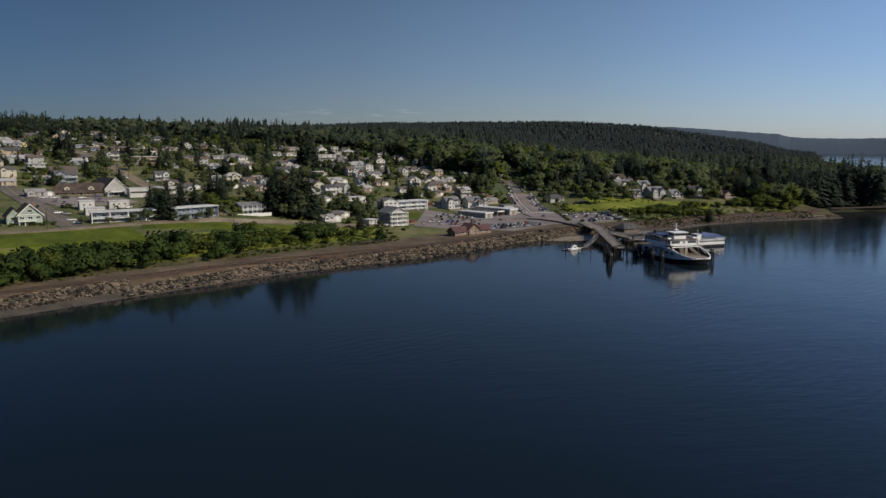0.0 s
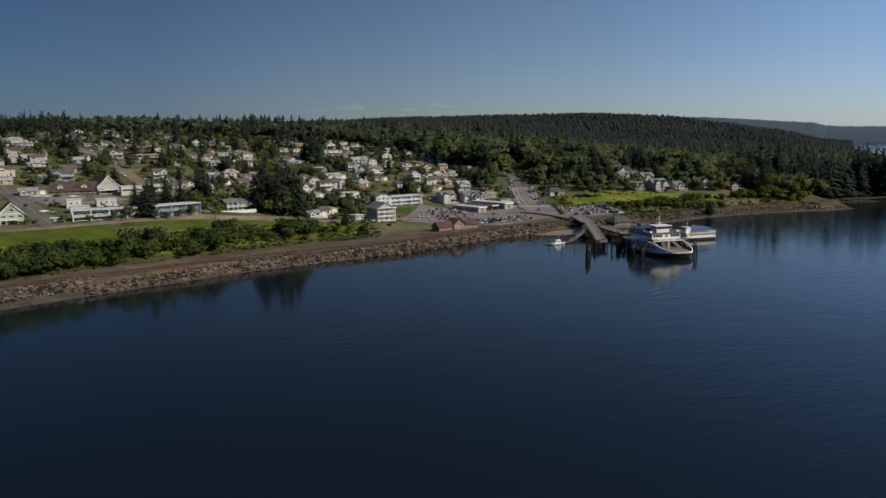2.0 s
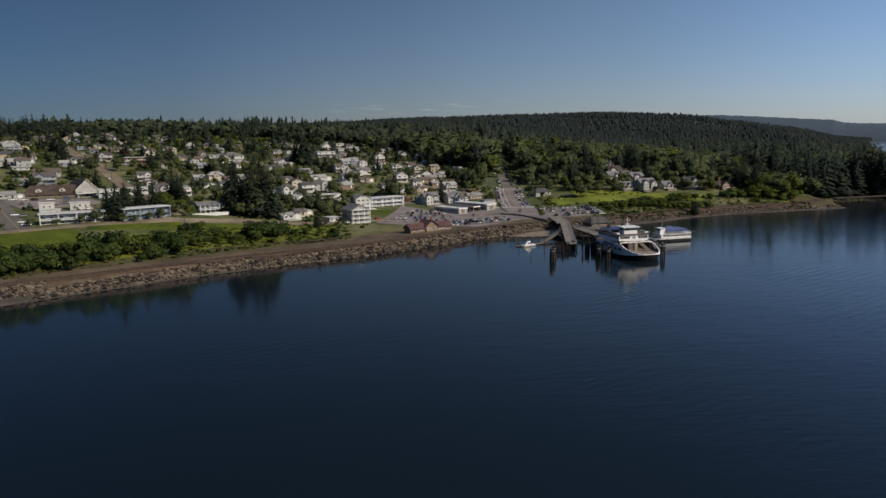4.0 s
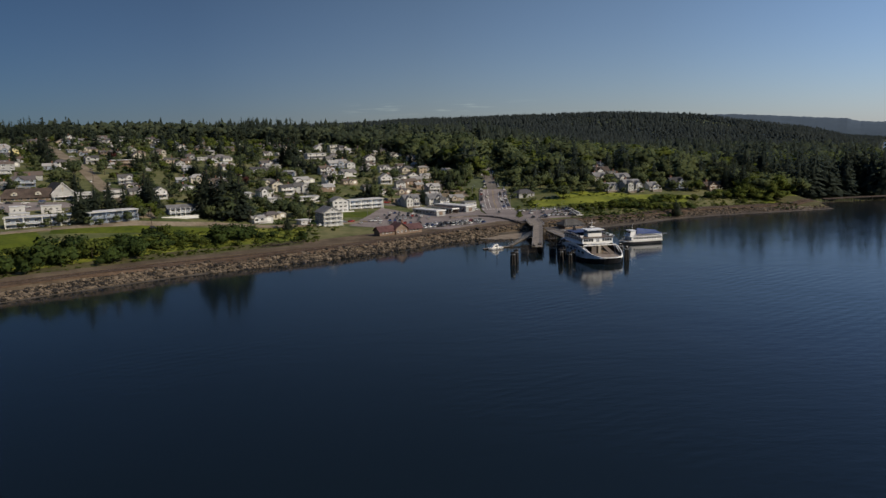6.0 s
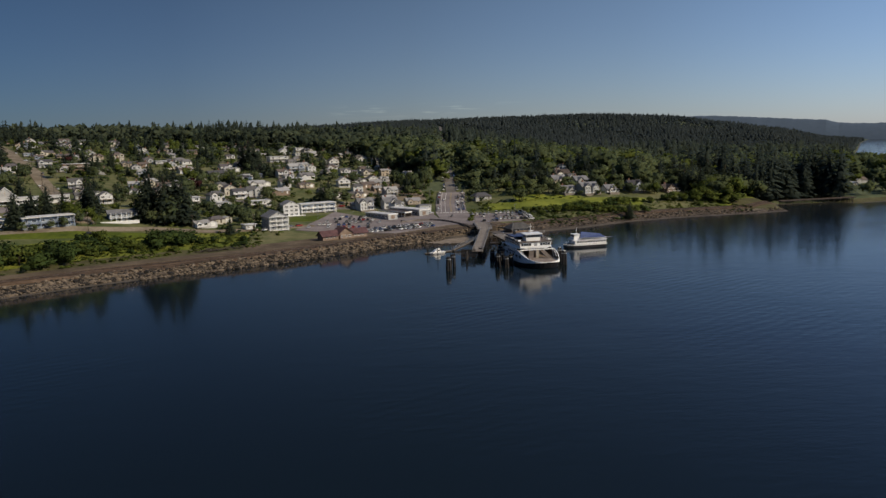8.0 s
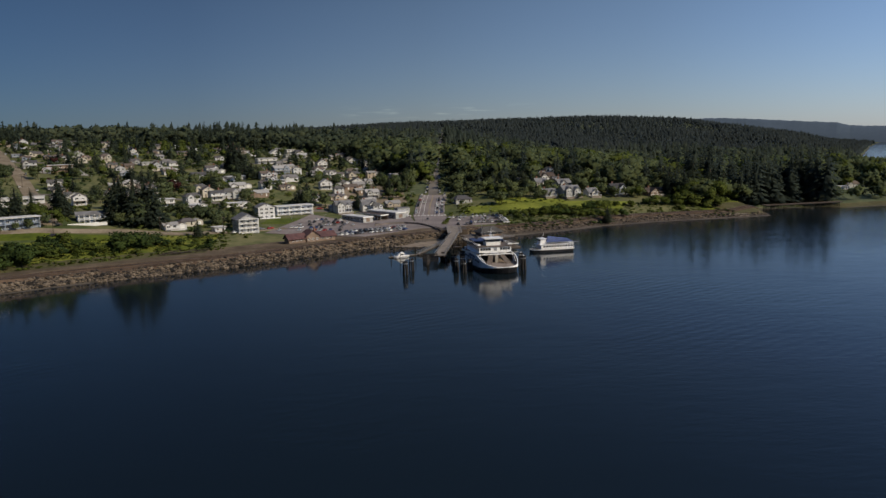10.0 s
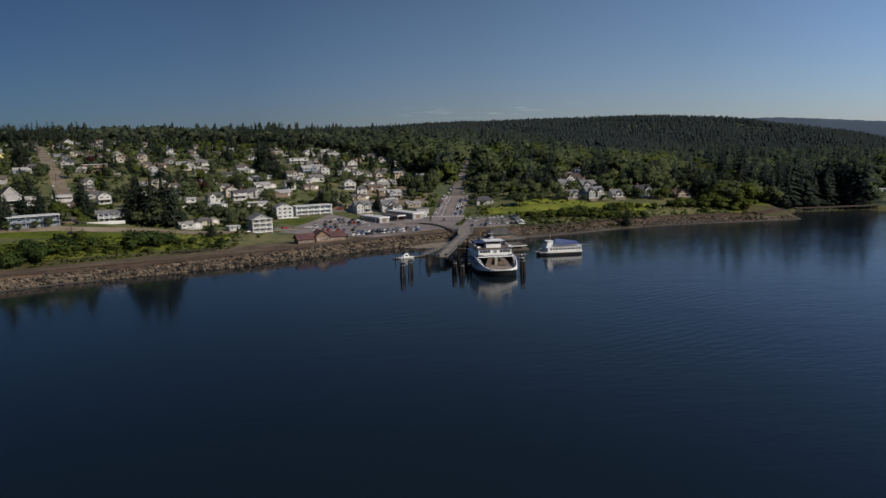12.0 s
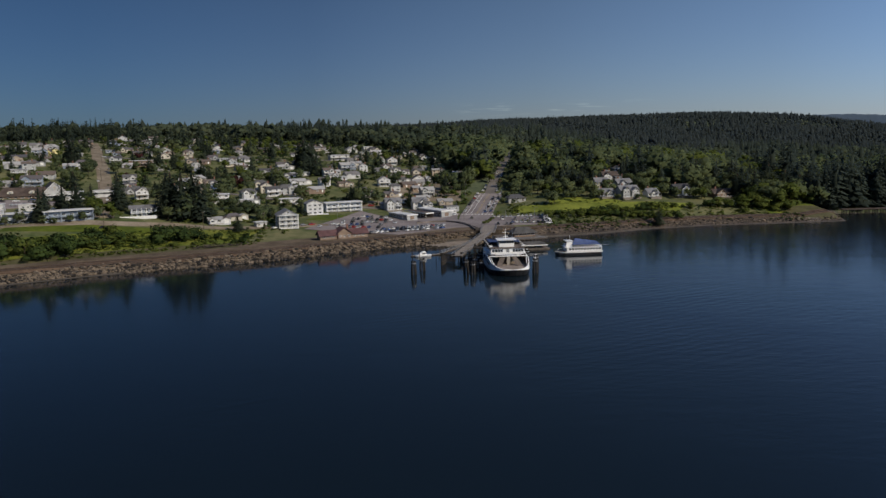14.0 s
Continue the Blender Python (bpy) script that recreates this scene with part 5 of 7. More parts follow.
def gabled_inn():
    root = site("inn", "grey three-storey inn with a front gable and white porches", "inn", -54.5, 477.5, 20, 9, 7.5)
    w, d, h, rise = 12.5, 15, 8.3, 3.4
    part("wall", body(w, d, h, gable=rise, axis="y"), WALL_TONES[2], root)
    part("roof", turned(gable_roof(d, w, h, rise, 0.7), 90), SLATE_ROOF, root)
    part("facade", blocks((-w / 2 + 0.1, w / 2 - 0.1, -d / 2 - 0.14, -d / 2 - 0.01, 0, h)), WALL_TONES[2], root)
    part("gable_trim", blocks((-w / 2 - 0.4, w / 2 + 0.4, -d / 2 - 0.2, -d / 2 - 0.05, h - 0.15, h + 0.1)), TRIM, root)
    for s in range(3):
        zf = 0.1 + 2.75 * s
        part("porch", blocks((-w / 2 + 0.2, w / 2 - 0.2, -d / 2 - 2.3, -d / 2 - 0.15, zf - 0.2, zf)), TRIM, root)
        part("railing", blocks(*rail_run(-w / 2 + 0.2, w / 2 - 0.2, -d / 2 - 2.2, zf, 0.9)), TRIM, root)
        for k in range(3):
            put_window(root, "tall", (k - 1) * 3.7, -d / 2 - 0.18, zf + 0.4)
        for k in range(3):
            put_window(root, "tall", -w / 2 - 0.03, (k - 1) * 4.4, zf + 0.6, 90)
    for k in range(4):
        px = -w / 2 + 0.4 + k * (w - 0.8) / 3
        part("porch_post", blocks((px - 0.14, px + 0.14, -d / 2 - 2.3, -d / 2 - 2.05, -1.5, 8.2)), TRIM, root)
    part("porch_roof", blocks((-w / 2, w / 2, -d / 2 - 2.6, -d / 2 - 0.15, 8.2, 8.4)), TRIM, root)
    put_window(root, "small", 0, -d / 2 - 0.05, 9.2)
    return root


gabled_inn()


def tall_white_house():
    root = site("house", "white three-storey house on a slope with a wide deck", "house", -48, 539, 24, 8, 9.2)
    part("wall", body(12, 9, 8.6, -4, gable=2.6, axis="y"), WALL_TONES[0], root)
    part("roof", turned(gable_roof(9, 12, 8.6, 2.6, 0.6), 90), SLATE_ROOF, root)
    part("deck", blocks((-6.5, 9, -8, -4.5, 0.4, 0.7)), TRIM, root)
    part("deck_skirt", blocks((-6.4, 8.9, -7.9, -7.8, -3.5, 0.4)), WALL_TONES[0], root)
    for s in range(3):
        for k in range(3):
            put_window(root, "wide", (k - 1) * 3.6, -4.53, 0.9 + 2.7 * s)
    put_window(root, "small", 0, -4.55, 9.2)
    return root


tall_white_house()


def chapel():
    root = site("church", "tall gabled church front in shade-greyed paint with a dark steep roof", "church", -237, 541, 34, 11, 24.4)
    w, d, h, rise = 14, 22, 5.6, 6.6
    # wall paint taken darker so that the front reads as half shaded
    part("wall", body(w, d, h, gable=rise, axis="y"), rough_mat("half_shade_grey_boards", (0.27, 0.275, 0.27), (0.40, 0.40, 0.39), 0.4, 0.75, 9), root, "pale vertical boards")
    part("roof", turned(gable_roof(d, w, h, rise, 0.7), 90), DARK_ROOF, root)
    part("door", blocks((-1.2, 1.2, -d / 2 - 0.06, -d / 2 + 0.02, 0, 2.6)), BROWN_ROOF, root)
    part("cross_bar", blocks((-0.14, 0.14, -d / 2 - 0.12, -d / 2 - 0.01, 6.0, 9.8), (-1.0, 1.0, -d / 2 - 0.11, -d / 2 - 0.02, 8.4, 8.65)), WALL_TONES[3], root)
    for sx in (-1, 1):
        for wx in (2.4, 4.6):
            put_window(root, "tall", sx * wx, -d / 2 - 0.03, 1.2)
        part("barge_board", solid([(sx * (w / 2 + 0.7), -d / 2 - 0.72, h - 0.75), (0, -d / 2 - 0.72, h + rise - 0.1), (0, -d / 2 - 0.72, h + rise + 0.3), (sx * (w / 2 + 0.7), -d / 2 - 0.72, h - 0.35),
                                  (sx * (w / 2 + 0.7), -d / 2 - 0.62, h - 0.75), (0, -d / 2 - 0.62, h + rise - 0.1), (0, -d / 2 - 0.62, h + rise + 0.3), (sx * (w / 2 + 0.7), -d / 2 - 0.62, h - 0.35)],
                                 [(0, 1, 2, 3), (7, 6, 5, 4), (0, 4, 5, 1), (1, 5, 6, 2), (2, 6, 7, 3), (3, 7, 4, 0)]), TRIM, root)
    part("porch", blocks((-6.5, 6.5, -d / 2 - 3.4, -d / 2 - 0.05, 3.0, 3.25), (-6.6, -6.3, -d / 2 - 3.4, -d / 2 - 3.1, -1.5, 3.0), (6.3, 6.6, -d / 2 - 3.4, -d / 2 - 3.1, -1.5, 3.0)), TRIM, root, "white flat porch roof on posts")
    part("terrace", blocks((-7.5, 7.5, -d / 2 - 4.5, -d / 2 - 0.04, -1.5, 0.05)), CONCRETE, root)
    part("railing", blocks(*rail_run(-7.5, 7.5, -d / 2 - 4.4, 0.05, 1.2)), TRIM, root)
    hall = site("parish_hall", "long low hall with brown roof and two arched dormers", "hall", -252, 531, 14, 18, 25.2)
    part("wall", body(34, 11, 3.2), WALL_TONES[5], hall)
    part("roof", gable_roof(34, 11, 3.2, 5.2, 0.8, hip=4.5), BROWN_ROOF, hall)
    for sx in (-8, 6):
        bm = bmesh.new()
        arc = [(sx + 1.9 * math.cos(a), 4.2 + 2.0 * math.sin(a)) for a in np.linspace(0, math.pi, 9)]
        lo, hi = [bm.verts.new((px, -5.6, pz)) for px, pz in arc], [bm.verts.new((px, -1.5, pz)) for px, pz in arc]
        bm.faces.new(lo)
        for i in range(8):
            bm.faces.new((lo[i], hi[i], hi[i + 1], lo[i + 1]))
        part("dormer", bm, WALL_TONES[1], hall, "pale arched dormer")
        put_window(hall, "small", sx, -5.63, 4.4)
    for k in range(7):
        put_window(hall, "wide", -13.5 + 4.5 * k, -5.53, 1.0)
    return root


chapel()


def plain_block(label, x, y, turn, w, d, h, wall, z=None, roof=None, windows=True):
    root = site("building", label, "building", x, y, turn, w / 2, z)
    part("wall", body(w, d, h), wall, root)
    part("roof", blocks((-w / 2 - 0.3, w / 2 + 0.3, -d / 2 - 0.3, d / 2 + 0.3, h, h + 0.3)), roof or FLATROOF, root)
    if windows:
        for k in range(int(w / 3)):
            put_window(root, "band" if w > 12 else "small", (k + 0.5) * 3 - int(w / 3) * 1.5, -d / 2 - 0.03, h * 0.4)
    return root


plain_block("white flat-roofed block beside the church", -216, 528, 20, 13, 9, 5.2, WALL_TONES[0])
plain_block("low white flat-roofed annexe", -201, 542, 20, 13, 8, 4.4, WALL_TONES[0])
plain_block("stepped white block with a terrace", -220, 478, 20, 11, 7, 3.8, WALL_TONES[0])
plain_block("small white flat-roofed block", -236, 470, 20, 8, 7, 4.6, WALL_TONES[0])
plain_block("low white shop by the side street", -228, 452, 20, 10, 7, 3.4, WALL_TONES[0])


def green_house():
    root = site("house", "sage green two-storey house with a steep front gable and white trim", "house", -252.5, 418.5, 24, 9, 17.8)
    sage = rough_mat("sage_green_siding", (0.24, 0.30, 0.25), (0.36, 0.43, 0.37), 0.35, 0.7, 8)
    w, d, h, rise = 11.0, 13.0, 6.4, 5.2
    part("wall", body(w, d, h, gable=rise, axis="y"), sage, root)
    part("roof", turned(gable_roof(d, w, h, rise, 0.8), 90), BROWN_ROOF, root)
    wing = part("wing", body(7, 11, 5.8, gable=4.0, axis="y"), sage, root)
    wing.location = (-6.5, 2.0, 0)
    part("wing_roof", turned(gable_roof(11, 7, 5.8, 4.0, 0.7), 90), BROWN_ROOF, root).location = (-6.5, 2.0, 0.02)
    front = -d / 2
    for sx in (-1, 1):
        edge = sx * (w / 2 + 0.75)
        part("barge_board", solid([(edge, front - 0.86, h - 1.05), (0, front - 0.86, h + rise - 0.25), (0, front - 0.86, h + rise + 0.25), (edge, front - 0.86, h - 0.55),
                                  (edge, front - 0.78, h - 1.05), (0, front - 0.78, h + rise - 0.25), (0, front - 0.78, h + rise + 0.25), (edge, front - 0.78, h - 0.55)],
                                 [(0, 1, 2, 3), (7, 6, 5, 4), (0, 4, 5, 1), (1, 5, 6, 2), (2, 6, 7, 3), (3, 7, 4, 0)]), TRIM, root)
    part("gable_band", blocks((-w / 2, w / 2, front - 0.12, front - 0.01, h - 0.3, h)), TRIM, root)
    put_window(root, "wide", 0, front - 0.03, h + 1.0)
    for s in range(2):
        for k in (-3.6, 0, 3.6):
            put_window(root, "wide", k, front - 0.03, 0.9 + 3.1 * s)
        for k in (-3, 0.5, 4):
            put_window(root, "small", w / 2 + 0.03, k, 1.0 + 3.1 * s, 90)
        put_window(root, "wide", -7.2, -3.53, 0.9 + 2.9 * s)
    part("porch", blocks((-w / 2, 2.6, front - 2.4, front - 0.05, 3.0, 3.2)), TRIM, root)
    part("railing", blocks(*rail_run(-w / 2, 2.6, front - 2.35, 3.2, 1.0)), TRIM, root)
    for px in (-5.3, -2.7, -0.1, 2.4):
        part("porch_post", blocks((px - 0.12, px + 0.12, front - 2.4, front - 2.15, -1.5, 3.0)), TRIM, root)
    part("door", blocks((1.2, 2.3, front - 0.08, front + 0.02, 0, 2.3)), BROWN_ROOF, root)
    part("chimney", blocks((2.6, 3.5, 2, 3, 8, 12.0)), BRICK, root)
    return root


green_house()


def columned_house():
    root = site("house", "slate-blue two-storey house with pale columns and a low roof", "house", -142, 471.5, 22, 10, 16.6)
    part("wall", body(19, 10, 6.0, gable=1.6), WALL_TONES[4], root)
    part("roof", gable_roof(19, 10, 6.0, 1.6, 0.9), SLATE_ROOF, root)
    for k in range(7):
        px = -8.6 + 17.2 * k / 6
        part("column", tube(bmesh.new(), (px, -6.3, -2.5), (px, -6.3, 5.9), 0.2), TRIM, root)
    part("balcony", blocks((-9.2, 9.2, -6.6, -5.0, 2.9, 3.1)), TRIM, root)
    part("railing", blocks(*rail_run(-9.2, 9.2, -6.5, 3.1)), TRIM, root)
    for s in range(2):
        for k in range(5):
            put_window(root, "wide", -7 + 3.5 * k, -5.03, 0.9 + 2.9 * s)
    fence = thing("garden_fence", "white board fence beside the shore road", "fence", at=pose(-141, 456, float(ground_z(-141, 456)) + 0.2, 0, 0, 20))
    for k in range(14):
        part("fence_panel", blocks((-10.4 + 1.5 * k, -9.0 + 1.5 * k, -0.05, 0.05, -0.6, 1.3)), TRIM, fence)
        part("post", blocks((-10.5 + 1.5 * k, -10.36 + 1.5 * k, -0.08, 0.08, -0.8, 1.45)), TRIM, fence)


columned_house()


def station():
    root = site("railway_station", "low red-brown roofed railway station beside the tracks", "station", -14, 438, 26, 14, 4.9)
    for x0, w, d, h, rise, axis in ((-9, 10, 7, 2.8, 2.4, "x"), (0.5, 8, 8.5, 3.8, 2.8, "y"), (9.5, 11, 7, 2.9, 2.3, "x")):
        part("wall", body(w, d, h, gable=rise, axis=axis), WALL_TONES[5], root).location.x = x0
        roof = gable_roof(w, d, h, rise, 0.8) if axis == "x" else turned(gable_roof(d, w, h, rise, 0.8), 90)
        part("roof", roof, RED_ROOF, root).location.x = x0
        for k in (-2.6, 0, 2.6):
            put_window(root, "small", x0 + k, -d / 2 - 0.03, 0.9)
    part("chimney", blocks((3.6, 4.5, 1, 2, 4, 7.6)), BRICK, root)


station()


def long_shed(label, x, y, w, length, h, roof, z=None, open_side=False):
    root = site("shed", label, "shed", x, y, 32, length / 2 * 0.7, z)
    if open_side:
        part("back_wall", blocks((w / 2 - 0.2, w / 2, -length / 2, length / 2, 0, h)), WALL_TONES[5], root)
        for k in range(9):
            py = -length / 2 + 0.3 + k * (length - 0.6) / 8
            part("post", blocks((-w / 2, -w / 2 + 0.2, py - 0.1, py + 0.1, 0, h)), TRIM, root)
    else:
        # grey instead of white, to carry the shade on the end wall
        part("wall", body(w, length, h, -1), WALL_TONES[2], root)
        for k in range(int(length / 4)):
            put_window(root, "wide", -w / 2 - 0.03, -length / 2 + 2.4 + k * 4, 1.0, -90)
        part("door", blocks((-1.6, 1.6, -length / 2 - 0.08, -length / 2 + 0.02, 0, 2.6)), WALL_TONES[5], root)
    part("roof", blocks((-w / 2 - 0.4, w / 2 + 0.4, -length / 2 - 0.4, length / 2 + 0.4, h, h + 0.3)), roof, root)
    part("fascia", blocks((-w / 2 - 0.5, w / 2 + 0.5, -length / 2 - 0.5, -length / 2 - 0.4, h - 0.5, h + 0.35), (-w / 2 - 0.5, -w / 2 - 0.4, -length / 2 - 0.4, length / 2 + 0.5, h - 0.4, h + 0.35)), TRIM, root)


long_shed("long low shed, walls greyed for shade, with a pale flat roof", 17, 533, 8, 27, 3.2, FLATROOF)
long_shed("open-sided long shelter with a dark roof and white edge", 28, 545, 6, 31, 3.4, BROWN_ROOF, open_side=True)
long_shed("long shed, walls greyed for shade, with a pale flat roof", 39, 553, 9, 36, 3.8, FLATROOF)
plain_block("row of small white shops", 49, 552, 26, 12, 6, 3.2, WALL_TONES[0])
plain_block("small grey shop by the avenue", 52, 566, 20, 10, 7, 3.6, WALL_TONES[2], roof=SLATE_ROOF)


# ---------------------------------------------------------------- trees and shrubs of the town
trng = np.random.default_rng(33)
plant_woods()


def tree_kind(name, label, category, height, template, leaves, trunk_r, trunk_to, limbs=0, group=""):
    """One tree with trunk and crown, at the origin; width goes with height."""
    root = thing(name, label, category, group)
    bm = bmesh.new()
    tube(bm, (0, 0, -1.2), (0, 0, height * trunk_to), trunk_r, trunk_r * 0.45, 6)
    for k in range(limbs):
        a = 6.28 * k / limbs + trng.uniform(-0.4, 0.4)
        r = height * trng.uniform(0.16, 0.26)
        tube(bm, (0, 0, height * trng.uniform(0.22, 0.38)), (r * math.cos(a), r * math.sin(a), height * trng.uniform(0.5, 0.72)), trunk_r * 0.5, trunk_r * 0.15, 5)
    part("trunk", bm, BARK, root)
    v, f, soft = template
    crown = new("crown", mesh_from("crown", v * height, f, [leaves], normals=soft))
    crown.parent = root
    return root


FIRS = [tree_kind("fir_tree", "tall dark green fir with drooping boughs", "tree", 10, fir_template(trng, 560, 0.040), CONIFER, 0.2, 0.9) for _ in range(3)]
BROAD = [tree_kind("broadleaf_tree", "rounded green broadleaf tree with an uneven crown", "tree", 10, leaf_template(trng, 420, 0.046, 14, OCTA), LEAF, 0.22, 0.45, 4) for _ in range(4)]
BRIGHTS = [tree_kind("broadleaf_tree", "bright yellow-green broadleaf tree", "tree", 10, leaf_template(trng, 420, 0.046, 14, OCTA), BRIGHT_LEAF, 0.2, 0.45, 4) for _ in range(2)]
REDS = [tree_kind("copper_tree", "dark red-leaved tree in a garden", "tree", 10, leaf_template(trng, 300, 0.05, 9), RED_LEAF, 0.2, 0.45, 4)]


def bush_template(rng, tufts, size, many=8, core=ICO):
    v, f, soft = leaf_template(rng, tufts, size, many, core)
    v = v.copy()
    v[:, :2] *= 1.25
    v[:, 2] = (v[:, 2] - 0.14) * 1.05
    return v, f, soft


BUSHES = [tree_kind("bank_shrub", "dense green shrub on the bank above the railway", "shrub", 6, bush_template(trng, 470, 0.042, 14, OCTA), SHRUB, 0.12, 0.4, 5) for _ in range(4)]
LIGHT_BUSHES = [tree_kind("bank_shrub", "sunlit yellow-green shrub on the grassy bank", "shrub", 6, bush_template(trng, 470, 0.042, 14, OCTA), BRIGHT_LEAF, 0.12, 0.4, 5) for _ in range(2)]
FIRST = set()


OPEN_VIEWS = ((254, 278, 556, 588), (166, 216, 556, 579))


def plant(kinds, x, y, height, wide=1.0, base=10.0):
    """A tree of one of the kinds at x, y; the first of a kind is the built one itself. Nothing tall stands before the houses above the lawn."""
    if height > 5 and any(a < x < b and c < y < d for a, b, c, d in OPEN_VIEWS):
        return None
    ob = kinds[int(trng.integers(len(kinds)))]
    at = pose(x, y, float(ground_z(x, y)), 0, 0, trng.uniform(0, 360))
    s = height / base
    if ob not in FIRST:
        FIRST.add(ob)
        ob.matrix_basis = at
        for c in ob.children:
            c.scale = (1, 1, 1)
        return ob
    return copy_thing(ob, at @ Matrix.Diagonal((s * wide, s * wide, s, 1)))


def bush(x, y, height, wide=1.0, light=False):
    return plant(LIGHT_BUSHES if light else BUSHES, x, y, height, wide, 6.0)


# the great firs and other trees that stand out
for x, y, h in ((-127, 468, 29), (-121, 474, 31), (-114, 472, 28), (-109, 479, 30), (-124, 482, 27), (-116, 486, 29), (-104, 474, 25), (-131, 476, 26)):
    plant(FIRS, max(x - 4, -129), y - 4, h + 4, 1.6)
for x, y, h, w in ((-190, 462, 19, 1.2), (-183, 466, 21, 1.2), (-176, 470, 18, 1.2), (-199, 458, 17, 1.2), (-168, 490, 24, 1.3), (-163, 482, 21, 1.3), (-160, 474, 19, 1.3),
                   (-19, 580, 21, 1.5), (-25, 577, 18, 1.5), (-93, 750, 31, 1.5), (-88, 757, 27, 1.4), (-99, 755, 25, 1.3), (-218, 700, 17, 1.2), (-208, 706, 20, 1.2),
                   (48, 636, 18, 0.9), (60, 650, 19, 0.9), (190.5, 499, 12.5, 1.5), (277, 588, 22, 1.3), (287, 580, 25, 1.3),
                   (250, 618, 24, 1.3), (258, 628, 26, 1.3), (244, 628, 22, 1.3), (160, 615, 20, 1.4), (154, 624, 22, 1.4), (-74, 506, 13, 1.4), (-66, 512, 11, 1.4), (-234, 566, 17, 1.3), (-298, 700, 24, 1.6), (-306, 708, 22, 1.6)):
    plant(FIRS, x, y, h, w * 1.2)
for x, y, h in ((-118, 463, 21), (-125, 462, 22), (-112, 468, 20)):
    plant(BROAD, x, y, h, 1.0)
for x, y, h, w in ((-187, 430, 21, 1.6),):
    plant(FIRS, x, y, h, w)
for x, y, h, w in ((228, 578, 9, 1.1), (237, 580, 8, 1.2), (169, 580, 8, 1.0), (180, 573, 5, 1.3), (196, 571, 5, 1.4), (201, 574, 7, 1.2), (214, 577, 8, 1.2), (163, 577, 8, 1.2), (148, 578, 8, 1.2), (226, 582, 8, 1.2), (258, 582, 7, 1.3), (160, 592, 11, 1.1), (153, 588, 10, 1.2), (163, 606, 13, 1.0), (202, 596, 14, 0.9), (206, 612, 15, 1.0), (219, 588, 10, 1.3), (222, 602, 14, 1.2), (243, 588, 9, 1.3), (249, 598, 13, 1.2), (252, 588, 8, 1.4), (215, 622, 18, 1.2), (238, 616, 17, 1.2), (284, 594, 15, 1.2), (290, 602, 18, 1.2), (300, 590, 17, 1.2), (308, 582, 15, 1.3), (276, 612, 19, 1.2)):
    plant(BROAD, x, y, h, w)
for x, y, h, w in ((266, 552, 9, 1.4), (273, 550, 10, 1.4), (281, 552, 13, 1.35), (288, 550, 15, 1.3), (295, 551, 16, 1.3), (301, 555, 16, 1.25), (292, 560, 17, 1.2), (283, 562, 15, 1.2), (274, 562, 11, 1.2), (307, 562, 15, 1.2), (213, 586, 7, 1.3)):
    plant(BRIGHTS if x % 4 else BROAD, x, y, h * 1.2, w)
for x, y, h, w in ((282, 606, 25, 2.0), (296, 612, 27, 2.0), (306, 600, 24, 2.1), (316, 592, 26, 2.1), (322, 580, 22, 2.2), (312, 614, 28, 2.0)):
    plant(FIRS, x, y, h, w)
for x, y, h, w in ((-183, 423, 6, 1.0), (-176, 425, 4.5, 1.2), (-170, 430, 5.5, 1.0), (-164, 434, 7, 0.9), (-226, 414, 5, 1.1), (-214, 417, 4, 1.2), (-203, 421, 5.5, 1.0), (-196, 424, 8, 0.9), (-158, 441, 9, 0.8), (53, 641, 18, 0.6), (56, 634, 15, 0.7), (64, 646, 19, 0.6), (44, 648, 16, 0.7), (66, 660, 20, 0.6), (38, 660, 14, 0.7), (70, 668, 18, 0.7), (-20, 575, 17, 0.6)):
    plant(BROAD, x, y, h, w)
for x, y, h in ((96, 602, 8), (104, 613, 9), (112, 601, 8), (93, 586, 6), (101, 579, 5), (-84, 500, 13), (-90, 494, 11), (-76, 497, 12), (128, 566, 12), (131, 571, 11), (-112, 634, 13), (-120, 626, 12), (-146, 512, 12),
                (262, 566, 12), (270, 560, 14), (146, 601, 13), (136, 604, 12), (-44, 640, 9), (-98, 560, 8), (-88, 556, 8), (-78, 552, 7), (-70, 548, 7), (-60, 552, 8), (236, 590, 9), (116, 612, 12), (124, 618, 14)):
    plant(BROAD, x, y, h, 1.15)
for x, y, h in ((80, 722, 12), (84, 742, 13), (88, 760, 12), (92, 778, 13), (97, 798, 12), (100, 818, 14), (104, 838, 12), (58, 668, 10), (66, 676, 11), (52, 672, 9), (70, 660, 8), (46, 682, 10), (-163, 449, 14), (-158, 453, 9), (-152, 447, 7), (76, 690, 13), (82, 702, 14), (88, 680, 10), (246, 578, 11), (282, 556, 10), (274, 552, 9), (-20, 620, 7), (-100, 640, 10), (-130, 660, 12)):
    plant(BRIGHTS, x, y, h, 1.1)
for x, y, h in ((-128, 618, 10), (-122, 610, 9), (-255, 745, 9)):
    plant(REDS, x, y, h, 1.1)


def clear(x, y, room):
    """Whether a place is clear of houses, roads and lots."""
    for hx, hy, w in HOUSE_SPOTS + SPECIAL:
        if abs(x - hx) < w * 0.5 + room and -8 - room < y - hy < 6 + room:
            return False
    for line, half in ((AVENUE, 13), (AVENUE_UP, 8), (HILL_STREET, 8), (SHORE_ROAD, 5), (SIDE_STREET, 8), (CROSS_STREET, 5), (LOWER_STREET, 4)):
        px, py, _, _ = along(line, 6)
        if np.hypot(px - x, py - y).min() < half + room * 0.6:
            return False
    if -288 < x < -204 and 474 < y < 548:
        return False
    if -50 < x < 60 and y < 566 + 0.2 * x or (60 < x < 240 and y < 566):
        return False
